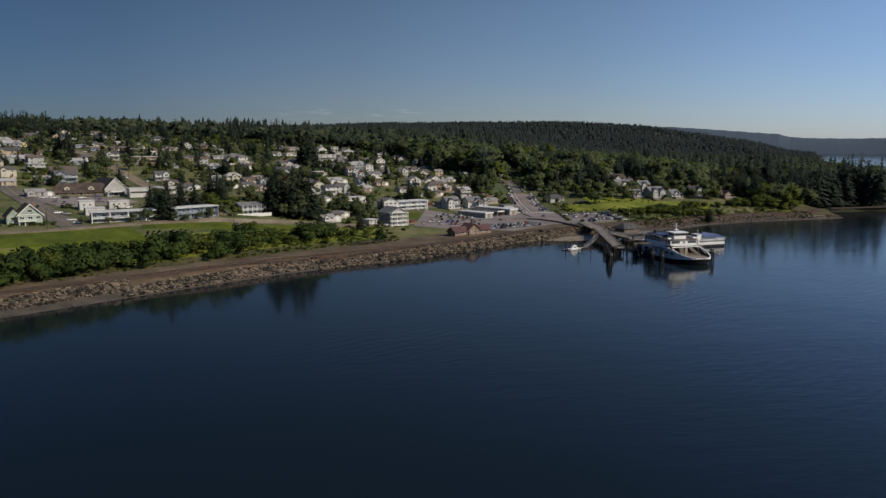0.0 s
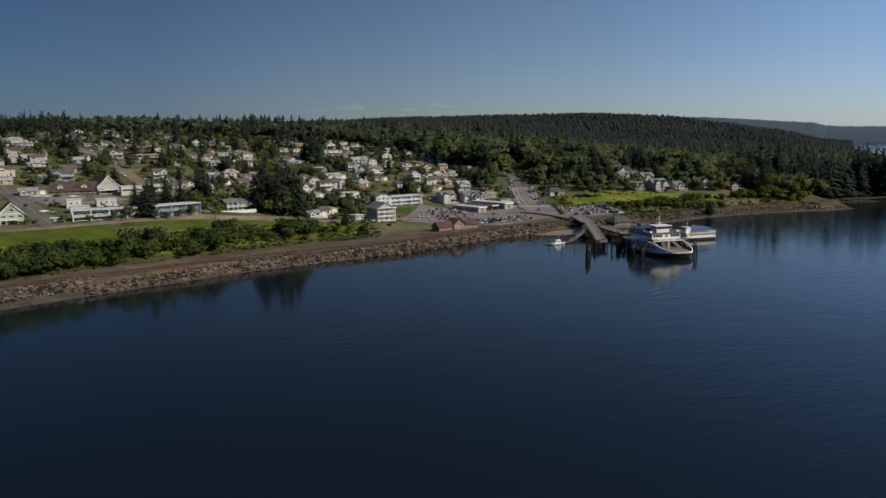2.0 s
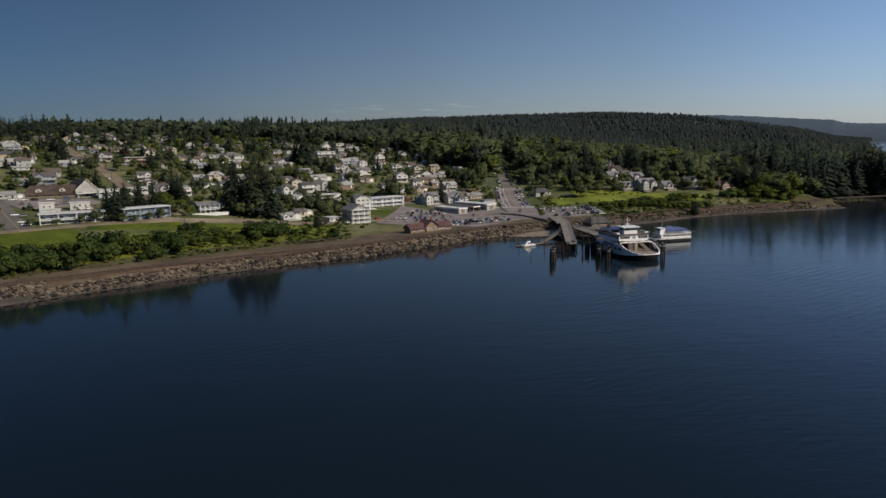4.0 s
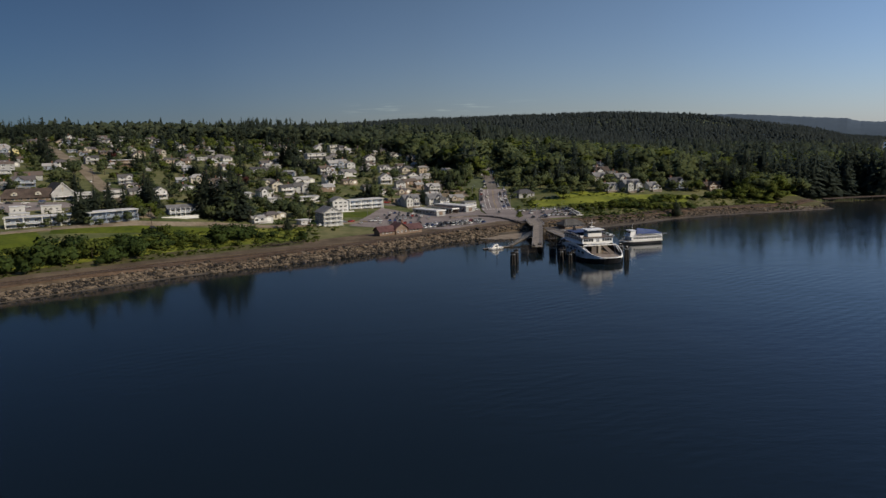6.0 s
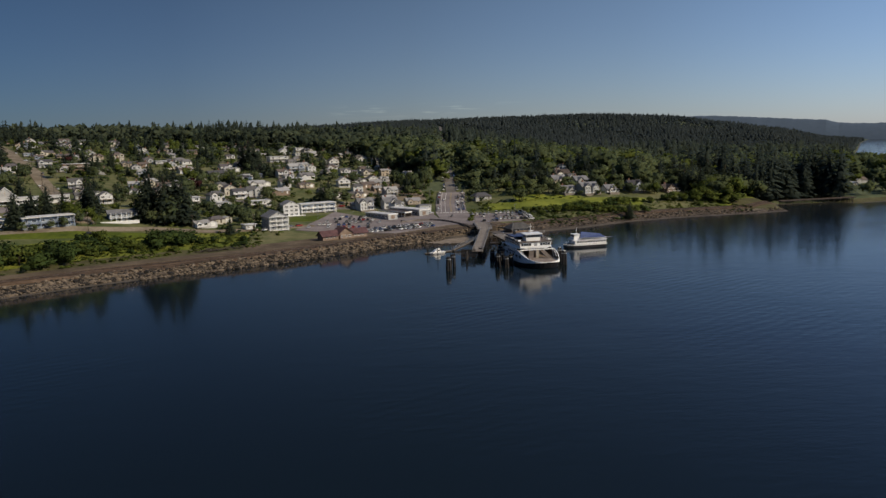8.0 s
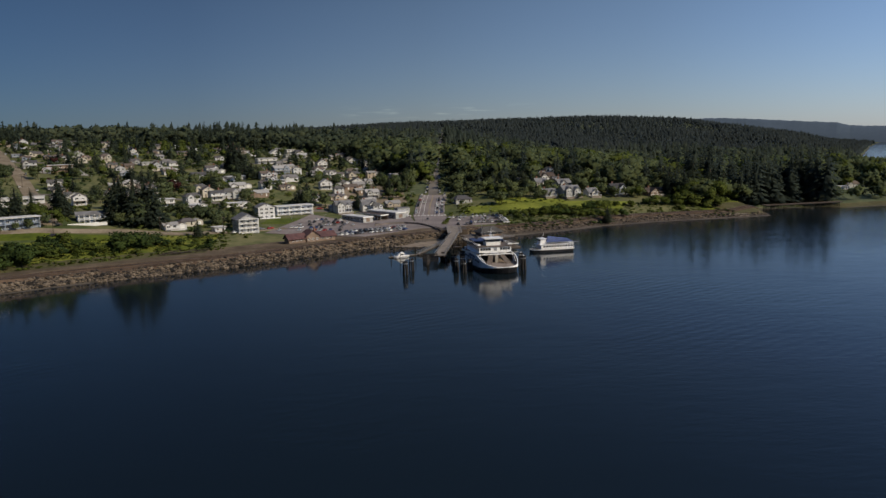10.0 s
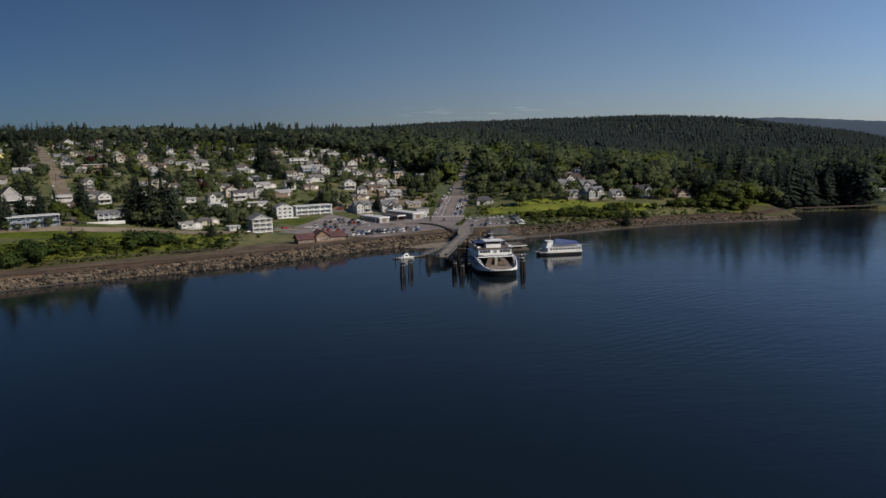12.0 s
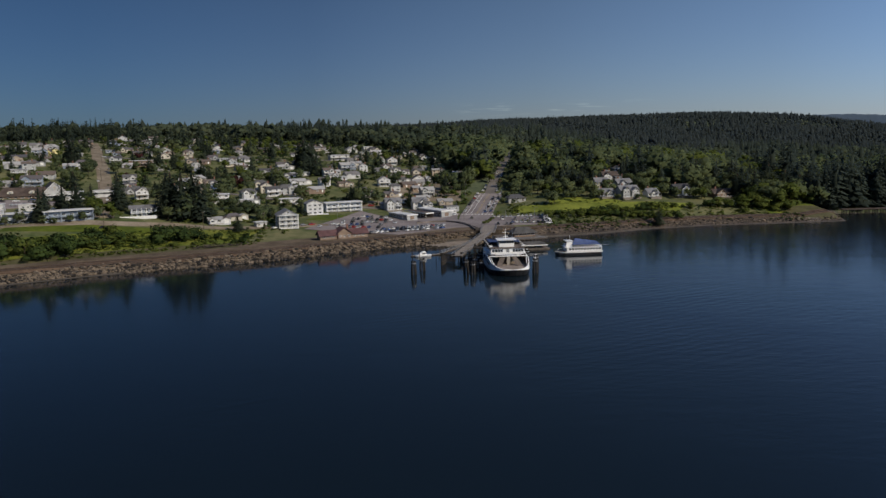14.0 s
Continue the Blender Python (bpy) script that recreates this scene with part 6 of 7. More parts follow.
    return True


def town_greenery():
    made = far_made = 0
    far_rows = [[], [], []]
    for _ in range(6500):
        x, y = trng.uniform(-440, 75), trng.uniform(430, 1060)
        if y < 452 - 0.12 * (x + 120) or x < -0.52 * y + 20 - 120 or not clear(x, y, 2.0):
            continue
        up = (y - 450) / 600
        if trng.random() > (0.62 + 0.3 * up) * (0.45 if x > -60 and y < 800 else 1.0) or y <= 690 and made > 205 or y > 690 and far_made > 480:
            continue
        made += y <= 690
        far_made += y > 690
        r = trng.random()
        if y > 690:
            if -240 < x < -135 and y > 880 and r > 0.2:
                r = 0.9
            far_rows[0 if r < 0.16 + 0.2 * up else 2 if r > 0.86 else 1].append((x, y, float(ground_z(x, y)), trng.uniform(5, 10.5) + (8 if r < 0.3 else 1) * up, trng.uniform(0.9, 1.3), trng.uniform(0, 6.28)))
            continue
        if r < 0.16 + 0.2 * up:
            plant(FIRS, x, y, trng.uniform(8, 14) + 6 * up, trng.uniform(1.5, 2.1))
        elif r < 0.82:
            plant(BROAD, x, y, trng.uniform(5.5, 12.5) + 3 * up, trng.uniform(0.75, 1.25))
        elif r < 0.96:
            plant(BRIGHTS, x, y, trng.uniform(4, 9), trng.uniform(0.65, 1.2))
        else:
            plant(REDS, x, y, trng.uniform(4, 7), 1.0)
    far_rows[0] = [(a, b, c, h * 1.35, w * 1.5, t) for a, b, c, h, w, t in far_rows[0]]
    for rows, tmpl, mat, text in ((far_rows[0], [fir_template(trng, 90, 0.075) for _ in range(4)], CONIFER, "dark firs among the upper houses"),
                                  (far_rows[1], [leaf_template(trng, 80, 0.08, 6, OCTA) for _ in range(6)], LEAF, "broadleaf trees among the upper houses"),
                                  (far_rows[2], [leaf_template(trng, 80, 0.08, 6, OCTA) for _ in range(4)], BRIGHT_LEAF, "bright green trees among the upper houses")):
        scatter("hillside_trees", tmpl, np.array(rows), text, mat)
    for _ in range(60):
        x, y = trng.uniform(112, 330), trng.uniform(572, 640)
        if all(abs(x - hx) > w * 0.5 + 3 or not -16 < y - hy < 8 for hx, hy, w in HOUSE_SPOTS) and (x > 240 or y > 586):
            plant(BROAD if trng.random() < 0.8 else BRIGHTS, x, y, trng.uniform(7, 13), 1.15)
    # the bank above the railway
    for _ in range(105):
        x = trng.uniform(-310, -142)
        if trng.random() < 0.2 * (1 + math.sin(x / 11.0)):
            continue
        s = float(shore(x))
        k = trng.random()
        start = float(np.interp(x, (-310, -210, -188, -158, -146, -135), (43, 43, 37, 36, 44, 48)))
        bush(x, s + start + (23 if x < -185 else 34) * k, trng.uniform(8, 15.5) * (1.0 if k < 0.6 else 0.75), trng.uniform(0.8, 1.1), trng.random() < (0.12 if x < -165 else 0.3))
    for k in range(16):
        x = -296 + 6.2 * k
        bush(x, float(shore(x)) + 47 + 4 * math.sin(k * 2.3), 13.5 + 2.5 * math.sin(k * 1.3), 0.85, k % 7 == 5)
    for _ in range(15):
        x = trng.uniform(-132, -60)
        bush(x, float(shore(x)) + trng.uniform(43, 72), trng.uniform(1.8, 4.0), trng.uniform(1.0, 1.6), trng.random() < 0.6)
    for x, dy, h in ((-110, 58, 12.5), (-104, 61, 12), (-115, 61, 11.5), (-99, 63, 9), (-148, 60, 10), (-141, 62, 9), (-155, 57, 10), (-134, 66, 8), (-92, 60, 5), (-86, 62, 4.5)):
        bush(x, float(shore(x)) + dy, h, 1.2)
    for x, dy, h in ((-152, 54, 6), (-146, 60, 8), (-140, 55, 6), (-136, 62, 7), (-131, 57, 5), (-127, 64, 6), (-122, 58, 4.5), (-157, 62, 8)):
        bush(x, float(shore(x)) + dy, h, 1.3, True)
    for x, y, h in ((-262, 405, 2.6), (-257, 406, 2.2), (-247, 409, 2.8), (-243, 411, 3.2), (-240, 414, 2.4)):
        bush(x, y, h, 1.3, False)
    # hedge and shrubs under the sloping lawn
    for k in range(18):
        x = 119 + 5.2 * k
        bush(x, 513 + 1.5 * math.sin(k * 1.7), trng.uniform(5.4, 7.2), trng.uniform(0.95, 1.2), k % 4 != 1)
    for x, dy, h, w in ((128, 47, 3.0, 1.6), (140, 46, 4.2, 1.5), (149, 44, 6.5, 1.5), (158, 45, 7.0, 1.4), (166, 46, 6.8, 1.5), (173, 44, 5.5, 1.5), (187, 45, 6.2, 1.4), (195, 46, 6.8, 1.5), (203, 45, 5.0, 1.5), (214, 48, 3.6, 1.6), (226, 47, 4.8, 1.5), (240, 48, 6.0, 1.5), (247, 52, 7.5, 1.4), (256, 50, 6.5, 1.5), (264, 46, 8.0, 1.4), (277, 44, 8.5, 1.4), (288, 42, 9.0, 1.4), (299, 42, 8.5, 1.4), (262, 36, 4.0, 1.5), (285, 34, 4.5, 1.5)):
        bush(x, float(shore(x)) + dy - 6 + trng.uniform(-3, 3), h * 1.15, w, trng.random() < 0.75)
    for k in range(12):
        bush(74 + 1.25 * k, 492 + 5.2 * k, trng.uniform(1.4, 2.6), 1.5, True)
    for _ in range(12):
        x = trng.uniform(105, 260)
        bush(x, float(shore(x)) + trng.uniform(30, 56), trng.uniform(1.2, 3.4), trng.uniform(1.0, 1.7), trng.random() < 0.45)


town_greenery()


def garden_clumps():
    rng = np.random.default_rng(77)
    rows = []
    while len(rows) < 2400:
        x, y = rng.uniform(-440, 70), rng.uniform(440, 1050)
        if y > 455 - 0.12 * (x + 120) and x > -0.52 * y - 100 and clear(x, y, 0.2):
            rows.append((x, y, float(ground_z(x, y)) - 0.2, rng.uniform(1.3, 4.6), rng.uniform(1.0, 1.7), rng.uniform(0, 6.28)))
    rows = np.array(rows)
    t = [bush_template(rng, 14, 0.12, 4, OCTA) for _ in range(6)]
    scatter("garden_shrubs", t, rows[:1700], "low green shrubs and hedges between the houses", SHRUB)["category"] = "shrubs"
    scatter("garden_shrubs", t, rows[1700:], "low sunlit yellow-green shrubs in the gardens", BRIGHT_LEAF)["category"] = "shrubs"
    rows = []
    for k in range(70):
        u = k / 70
        for (ax, ay), (bx, by), wide in (((97, 541), (101, 572), 5), ((97, 541), (214, 532), 4), ((101, 572), (186, 566), 4)):
            x, y = ax + (bx - ax) * u + rng.normal(0, wide * 0.5), ay + (by - ay) * u + rng.normal(0, wide)
            rows.append((x, y, float(ground_z(x, y)) - 0.1, rng.uniform(0.5, 1.8), rng.uniform(1.2, 2.4), rng.uniform(0, 6.28)))
    for k in range(1700):
        x = rng.uniform(-310, 296) if k < 1300 else rng.uniform(-150, -60)
        y = float(shore(x)) + rng.uniform(36 if x < 0 else 22, (66 if x < -180 else 84) if x < -60 else 50)
        if (-60 < x < 100):
            continue
        rows.append((x, y, float(ground_z(x, y)) - 0.1, rng.uniform(0.5, 1.8), rng.uniform(1.3, 2.6), rng.uniform(0, 6.28)))
    scatter("bank_grass_clumps", [bush_template(rng, 14, 0.17, 2, OCTA) for _ in range(6)], np.array(rows), "rough grass and bramble clumps on the bank", BRIGHT_LEAF)["category"] = "grass"
    x = rng.uniform(98, 300, 800)
    thick = np.sin(x / 9.0) + np.sin(x / 23.0 + 1) + rng.normal(0, 0.6, 800) - 0.35
    x = x[thick > 0.0]
    m = len(x)
    y = shore(x) + np.where(rng.random(m) < 0.6, rng.uniform(6, 22, m), rng.uniform(22, 46, m))
    rows = np.stack([x, y, ground_z(x, y) - 0.15, rng.gamma(3, 0.4, m).clip(0.4, 2.2), rng.uniform(1.1, 2.2, m), rng.uniform(0, 6.28, m)], 1)
    scatter("shore_brush", [bush_template(rng, 14, 0.13, 3, OCTA) for _ in range(6)], rows, "dark low brush between the rocks and the railway", SHRUB)["category"] = "brush"


garden_clumps()


# ---------------------------------------------------------------- ferry
HULL_WHITE = rough_mat("white_ship_paint", (0.76, 0.77, 0.77), (0.88, 0.88, 0.87), 0.25, 0.35, 10)
HULL_BLACK = rough_mat("black_hull_paint", (0.008, 0.009, 0.011), (0.03, 0.03, 0.033), 0.3, 0.4, 8)
DECK = rough_mat("worn_deck_steel", (0.17, 0.135, 0.11), (0.31, 0.255, 0.21), 0.3, 0.8, 10, 0.01)
NAVY = rough_mat("navy_canvas", (0.02, 0.035, 0.085), (0.05, 0.085, 0.19), 0.4, 0.7, 8)
BLUE_TARP = rough_mat("blue_canopy_canvas", (0.028, 0.048, 0.125), (0.06, 0.095, 0.215), 0.4, 0.7, 8)
INNER = rough_mat("dull_car_deck_paint", (0.22, 0.20, 0.17), (0.36, 0.33, 0.29), 0.3, 0.75, 8)
LINING = rough_mat("brown_deck_lining", (0.075, 0.058, 0.045), (0.15, 0.12, 0.10), 0.3, 0.8, 8)
STEEL = rough_mat("galvanised_steel", (0.22, 0.23, 0.24), (0.42, 0.43, 0.44), 0.6, 0.5, 6, metal=0.7)


def loft(sections):
    """A closed skin through rings of equal length, capped at both ends."""
    bm = bmesh.new()
    rings = [[bm.verts.new(p) for p in ring] for ring in sections]
    n = len(rings[0])
    for a, b in zip(rings, rings[1:]):
        for i in range(n):
            j = (i + 1) % n
            bm.faces.new((a[i], a[j], b[j], b[i]))
    bm.faces.new(rings[0][::-1])
    bm.faces.new(rings[-1])
    bmesh.ops.recalc_face_normals(bm, faces=bm.faces)
    return bm


def plan(half, k=1.0, inset=0.0):
    """The outline of a double-ended hull: x along the ship."""
    right = [(half, 1.7), (half - 0.5, 3.7), (half - 1.7, 5.5), (half - 4.2, 7.3), (half - 9, 8.8), (half - 14, 9.4), (0, 9.5)]
    pts = [(x, y) for x, y in right] + [(-x, y) for x, y in right[-2::-1]]
    pts = pts + [(x, -y) for x, y in pts[::-1]]
    return [((abs(x) - inset) * (1 if x > 0 else -1 if x < 0 else 0) * k, (abs(y) - inset) * (1 if y > 0 else -1)) for x, y in pts]


def ferry():
    half, deck = 25.0, 3.2
    root = thing("ferry", "white double-ended car ferry with black hull and open bow", "ferry", at=pose(76.15, 354.2, 0, 0, 0, -86.3))
    part("hull", loft([[(x, y, -1.5) for x, y in plan(half - 2.5, 1, 0.8)], [(x, y, 0.4) for x, y in plan(half - 1.2, 1, 0.25)], [(x, y, 1.3 + 1.75 * (x / half) ** 2) for x, y in plan(half)]]), HULL_BLACK, root)
    part("hull_band", loft([[(x, y, 1.3 + 1.75 * (x / half) ** 2) for x, y in plan(half, 1, -0.04)], [(x, y, deck) for x, y in plan(half, 1, -0.04)]]), HULL_WHITE, root)
    part("car_deck", loft([[(x, y, deck) for x, y in plan(half, 1, 0.3)], [(x, y, deck + 0.06) for x, y in plan(half, 1, 0.3)]]), DECK, root)
    # bulwarks rise from the ends to the passenger deck
    outer, inner = plan(half, 1, -0.02), plan(half, 1, 0.32)
    top = [(25, deck + 0.25), (24.5, deck + 0.3), (23.3, deck + 0.45), (20.8, deck + 0.95), (16, deck + 2.1), (11, deck + 3.5), (0, deck + 4.4)]
    tops = [z for _, z in top]
    tops = tops + tops[-2::-1]
    for side in (0, 1):
        seq = range(13) if side == 0 else range(13, 26)
        bm = bmesh.new()
        rows = []
        for m, i in enumerate(seq):
            z = tops[m]
            rows.append([bm.verts.new(p) for p in ((*outer[i], deck), (*outer[i], z), (*inner[i], z), (*inner[i], deck))])
        for a, b in zip(rows, rows[1:]):
            for q in range(4):
                bm.faces.new((a[q], a[(q + 1) % 4], b[(q + 1) % 4], b[q]))
        bm.faces.new(rows[0])
        bm.faces.new(rows[-1][::-1])
        bmesh.ops.recalc_face_normals(bm, faces=bm.faces)
        part("bulwark", bm, HULL_WHITE, root)
        bm = bmesh.new()
        lined, rows = plan(half, 1, 0.42), []
        for m, i in enumerate(seq):
            rows.append([bm.verts.new(p) for p in ((*lined[i], deck + 0.06), (*lined[i], tops[m] - 0.12), (*inner[i], tops[m] - 0.12), (*inner[i], deck + 0.06))])
        for a, b in zip(rows, rows[1:]):
            for q in range(4):
                bm.faces.new((a[q], a[(q + 1) % 4], b[(q + 1) % 4], b[q]))
        bmesh.ops.recalc_face_normals(bm, faces=bm.faces)
        part("deck_lining", bm, LINING, root)
    for sx in (-1, 1):
        part("end_gate", blocks((sx * half - 0.1, sx * half + 0.1, -1.5, 1.5, deck, deck + 0.2)), HULL_WHITE, root)
    part("centre_casing", blocks((-13, 13.0, -1.1, 1.1, deck, 7.45)), LINING, root)
    for sx in (-1, 1):
        part("casing_post", blocks((sx * 14.2 - 0.5, sx * 14.2 + 0.5, -0.75, 0.75, deck, 7.45), (sx * 13.4 - 0.3, sx * 13.4 + 0.3, -0.75, 0.75, deck, 7.45)), INNER, root)
        part("deck_beam", blocks((sx * 14.55 - 0.2, sx * 14.55 + 0.2, -8.7, 8.7, 7.1, 7.5)), HULL_WHITE, root)
        for sy in (-1, 1):
            part("brace", tube(bmesh.new(), (sx * 14.5, sy * 8.4, 6.8), (sx * 20.5, sy * 7.5, deck + 1.3), 0.16), HULL_WHITE, root)
            part("brace", tube(bmesh.new(), (sx * 14.5, sy * 8.4, deck + 0.2), (sx * 12.0, sy * 8.6, 6.9), 0.14), HULL_WHITE, root)
    # dark blue band with pale bars where the ship's name stands on the side
    for sy in (-1, 1):
        part("name_band", blocks(*[(-6 + 1.5 * k, -5.1 + 1.5 * k, sy * 9.52 - 0.03, sy * 9.52 + 0.03, 5.2, 6.3) for k in range(8)]), NAVY, root)
        for k in range(6):
            x = -12 + k * 4.8
            part("side_port", blocks((x - 1.3, x + 1.3, sy * 9.5 - 0.06, sy * 9.5 + 0.06, 3.9, 4.9)), HULL_BLACK, root)
    part("passenger_deck", loft([[(x * 0.535, y, 7.5) for x, y in plan(half, 1, 0.0)], [(x * 0.535, y, 7.95) for x, y in plan(half, 1, 0.0)]]), HULL_WHITE, root)
    for sx in (-1, 1):
        part("deck_rail", blocks((sx * 14.3 - 0.05, sx * 14.3 + 0.05, -6, 6, 8.0, 9.0)), HULL_WHITE, root)
    cabin = part("cabin", blocks((-12.2, 12.2, -7.9, 7.9, 7.95, 10.5)), HULL_WHITE, root)
    for sx in (-1, 1):
        for k in range(8):
            y = (-6.8, -5.5, -4.2, -2.9, 2.9, 4.2, 5.5, 6.8)[k]
            part("cabin_window", blocks((sx * 12.22 - 0.03, sx * 12.22 + 0.03, y - 0.55, y + 0.55, 8.9, 10.1)), GLASS, cabin)
        part("cabin_door", blocks((sx * 12.24 - 0.03, sx * 12.24 + 0.03, -0.8, 0.8, 8.0, 10.2)), STEEL, cabin)
    for sy in (-1, 1):
        for k in range(9):
            x = -10.4 + 2.6 * k
            part("cabin_window", blocks((x - 0.85, x + 0.85, sy * 7.92 - 0.03, sy * 7.92 + 0.03, 8.9, 10.1)), GLASS, cabin)
    part("sun_deck", blocks((-12.6, 12.6, -8.3, 8.3, 10.5, 10.75)), LINING, root, "dark non-slip sun deck")
    rails = []
    for sy in (-1, 1):
        rails += [(-12.9, 12.9, sy * 8.2 - 0.04, sy * 8.2 + 0.04, 11.85, 11.95)] + [(x - 0.04, x + 0.04, sy * 8.2 - 0.04, sy * 8.2 + 0.04, 10.95, 11.85) for x in np.arange(-12.8, 13, 1.6)]
    part("sun_deck_rail", blocks(*rails), HULL_WHITE, root)
    part("awning", blocks((-10.5, 1.5, -7.4, 7.4, 12.0, 12.2)), NAVY, root, "dark blue awning over the sun deck")
    for sy in (-1, 1):
        part("awning_wall", blocks((-10.4, 1.4, sy * 7.3 - 0.05, sy * 7.3 + 0.05, 10.95, 12.0)), NAVY, root)
    house_ = part("wheelhouse", blocks((3.2, 8.8, -3.6, 3.6, 10.75, 14.0)), HULL_WHITE, root)
    for k in range(6):
        y = -2.9 + 1.16 * k
        part("wheelhouse_window", blocks((8.78, 8.86, y - 0.52, y + 0.52, 12.5, 13.6)), GLASS, house_)
    for sy in (-1, 1):
        for k in range(3):
            x = 4.3 + 1.7 * k
            part("wheelhouse_window", blocks((x - 0.6, x + 0.6, sy * 3.62 - 0.04, sy * 3.62 + 0.04, 12.5, 13.6)), GLASS, house_)
    part("wheelhouse_roof", blocks((2.4, 9.8, -4.6, 4.6, 14.0, 14.3)), HULL_WHITE, root)
    for sy in (-1, 1):
        part("funnel", blocks((-9, -7.2, sy * 4 - 0.6, sy * 4 + 0.6, 12.2, 13.6), (-8.7, -7.5, sy * 4 - 0.4, sy * 4 + 0.4, 13.6, 13.9)), HULL_BLACK, root)
    mast = tube(bmesh.new(), (5, 0, 14.3), (5, 0, 19.0), 0.14, 0.07)
    tube(mast, (5, -1.6, 17.2), (5, 1.6, 17.2), 0.06)
    part("mast", mast, HULL_WHITE, root)
    part("radar", blocks((5.1, 5.5, -1.2, 1.2, 15.2, 15.45), (5.15, 5.4, -0.15, 0.15, 14.3, 15.2)), HULL_WHITE, root)
    for sy in (-1, 1):
        part("life_raft", tube(bmesh.new(), (10.3, sy * 7.6 - 0.7, 11.4), (10.3, sy * 7.6 + 0.7, 11.4), 0.42, sides=9), HULL_WHITE, root)
    for sy in (-1, 1):
        part("car_ramp", solid([(13.4, sy * 1.3, 7.2), (13.4, sy * 3.6, 7.2), (19.0, sy * 6.2, deck + 0.12), (19.0, sy * 3.6, deck + 0.12), (13.4, sy * 1.3, 7.0), (13.4, sy * 3.6, 7.0), (19.0, sy * 6.2, deck + 0.02), (19.0, sy * 3.6, deck + 0.02)],
                               [(0, 1, 2, 3), (7, 6, 5, 4), (0, 4, 5, 1), (1, 5, 6, 2), (2, 6, 7, 3), (3, 7, 4, 0)]), LINING, root, "sloping side ramp on the car deck")
    for k in range(4):
        part("stair", blocks((11.0 - 0.5 * k, 11.4 - 0.5 * k, 2.0, 3.2, 4.4 + k * 0.9, 4.5 + k * 0.9)), STEEL, root)
    # everything above the car deck stands a little abaft the middle
    for ob in root.children:
        if ob.name.split(".")[0] not in ("hull", "hull_band", "car_deck", "bulwark", "deck_lining", "end_gate", "name_band", "side_port"):
            ob.location.x = -4.0
    return root


ferry()


def passenger_boat():
    """The smaller passenger boat, its bow towards the dock."""
    root = thing("passenger_boat", "white passenger boat with window row and blue upper-deck canopy", "boat", at=pose(117.5, 391.5, 0, 0, 0, 186))
    root.scale = (0.86, 1, 1)
    outline = [(14.5, 0.0), (12.5, 2.0), (9, 3.4), (3, 4.0), (-14, 4.0), (-14.5, 3.4), (-14.5, -3.4), (-14, -4.0), (3, -4.0), (9, -3.4), (12.5, -2.0)]
    part("hull", loft([[(x * 0.95, y * 0.85, -1) for x, y in outline], [(x * 0.985, y * 0.97, 1.25) for x, y in outline]]), HULL_BLACK, root)
    part("hull_side", loft([[(x * 0.985, y * 0.97, 1.25) for x, y in outline], [(x * 1.02, y, 1.9) for x, y in outline]]), HULL_WHITE, root)
    part("main_deck", loft([[(x * 0.98, y * 0.96, 1.9) for x, y in outline], [(x * 0.98, y * 0.96, 1.98) for x, y in outline]]), DECK, root)
    cabin = part("cabin", blocks((-13.8, 8, -3.7, 3.7, 1.98, 4.2)), HULL_WHITE, root)
    for sy in (-1, 1):
        for k in range(11):
            x = -12.6 + 1.85 * k
            part("cabin_window", blocks((x - 0.65, x + 0.65, sy * 3.72 - 0.03, sy * 3.72 + 0.03, 2.75, 3.75)), GLASS, cabin)
    for k in range(3):
        part("cabin_window", blocks((-13.84, -13.78, -2.6 + 2 * k, -1.4 + 2 * k, 2.7, 3.8)), GLASS, cabin)
    part("upper_deck", blocks((-14.2, 9.2, -4, 4, 4.2, 4.38)), HULL_WHITE, root)
    part("canopy", solid([(-13.5, -3.9, 5.3), (4.6, -3.9, 5.6), (4.6, 3.9, 5.6), (-13.5, 3.9, 5.3), (-11.0, 0, 6.9), (1.6, 0, 8.5)], [(0, 1, 5, 4), (2, 3, 4, 5), (1, 2, 5), (3, 0, 4), (3, 2, 1, 0)]), BLUE_TARP, root, "blue canvas canopy")
    for sy in (-1, 1):
        for k in range(8):
            x = -13.2 + 2.35 * k
            part("canopy_post", blocks((x - 0.05, x + 0.05, sy * 3.7 - 0.05, sy * 3.7 + 0.05, 4.38, 5.45)), HULL_WHITE, root)
        part("railing", blocks((-13.9, 8.8, sy * 3.9 - 0.03, sy * 3.9 + 0.03, 5.25, 5.33), (-13.9, 8.8, sy * 3.9 - 0.02, sy * 3.9 + 0.02, 4.8, 4.85)), HULL_WHITE, root)
    wheel = part("wheelhouse", loft([[(4.2, -2.6, 4.38), (8.2, -2.4, 4.38), (8.2, 2.4, 4.38), (4.2, 2.6, 4.38)], [(4.2, -2.4, 7.3), (7.5, -2.2, 7.3), (7.5, 2.2, 7.3), (4.2, 2.4, 7.3)]]), HULL_WHITE, root)
    for k in range(4):
        part("wheelhouse_window", blocks((7.72, 7.9, -1.9 + 1.0 * k, -1.1 + 1.0 * k, 6.0, 6.9)), GLASS, wheel)
    part("wheelhouse_roof", blocks((3.8, 8.1, -2.8, 2.8, 7.3, 7.48)), HULL_WHITE, root)
    mast = tube(bmesh.new(), (5.2, 0, 7.48), (5.0, 0, 11), 0.09, 0.04)
    tube(mast, (5.1, -1, 9.4), (5.1, 1, 9.4), 0.04)
    part("mast", mast, HULL_WHITE, root)
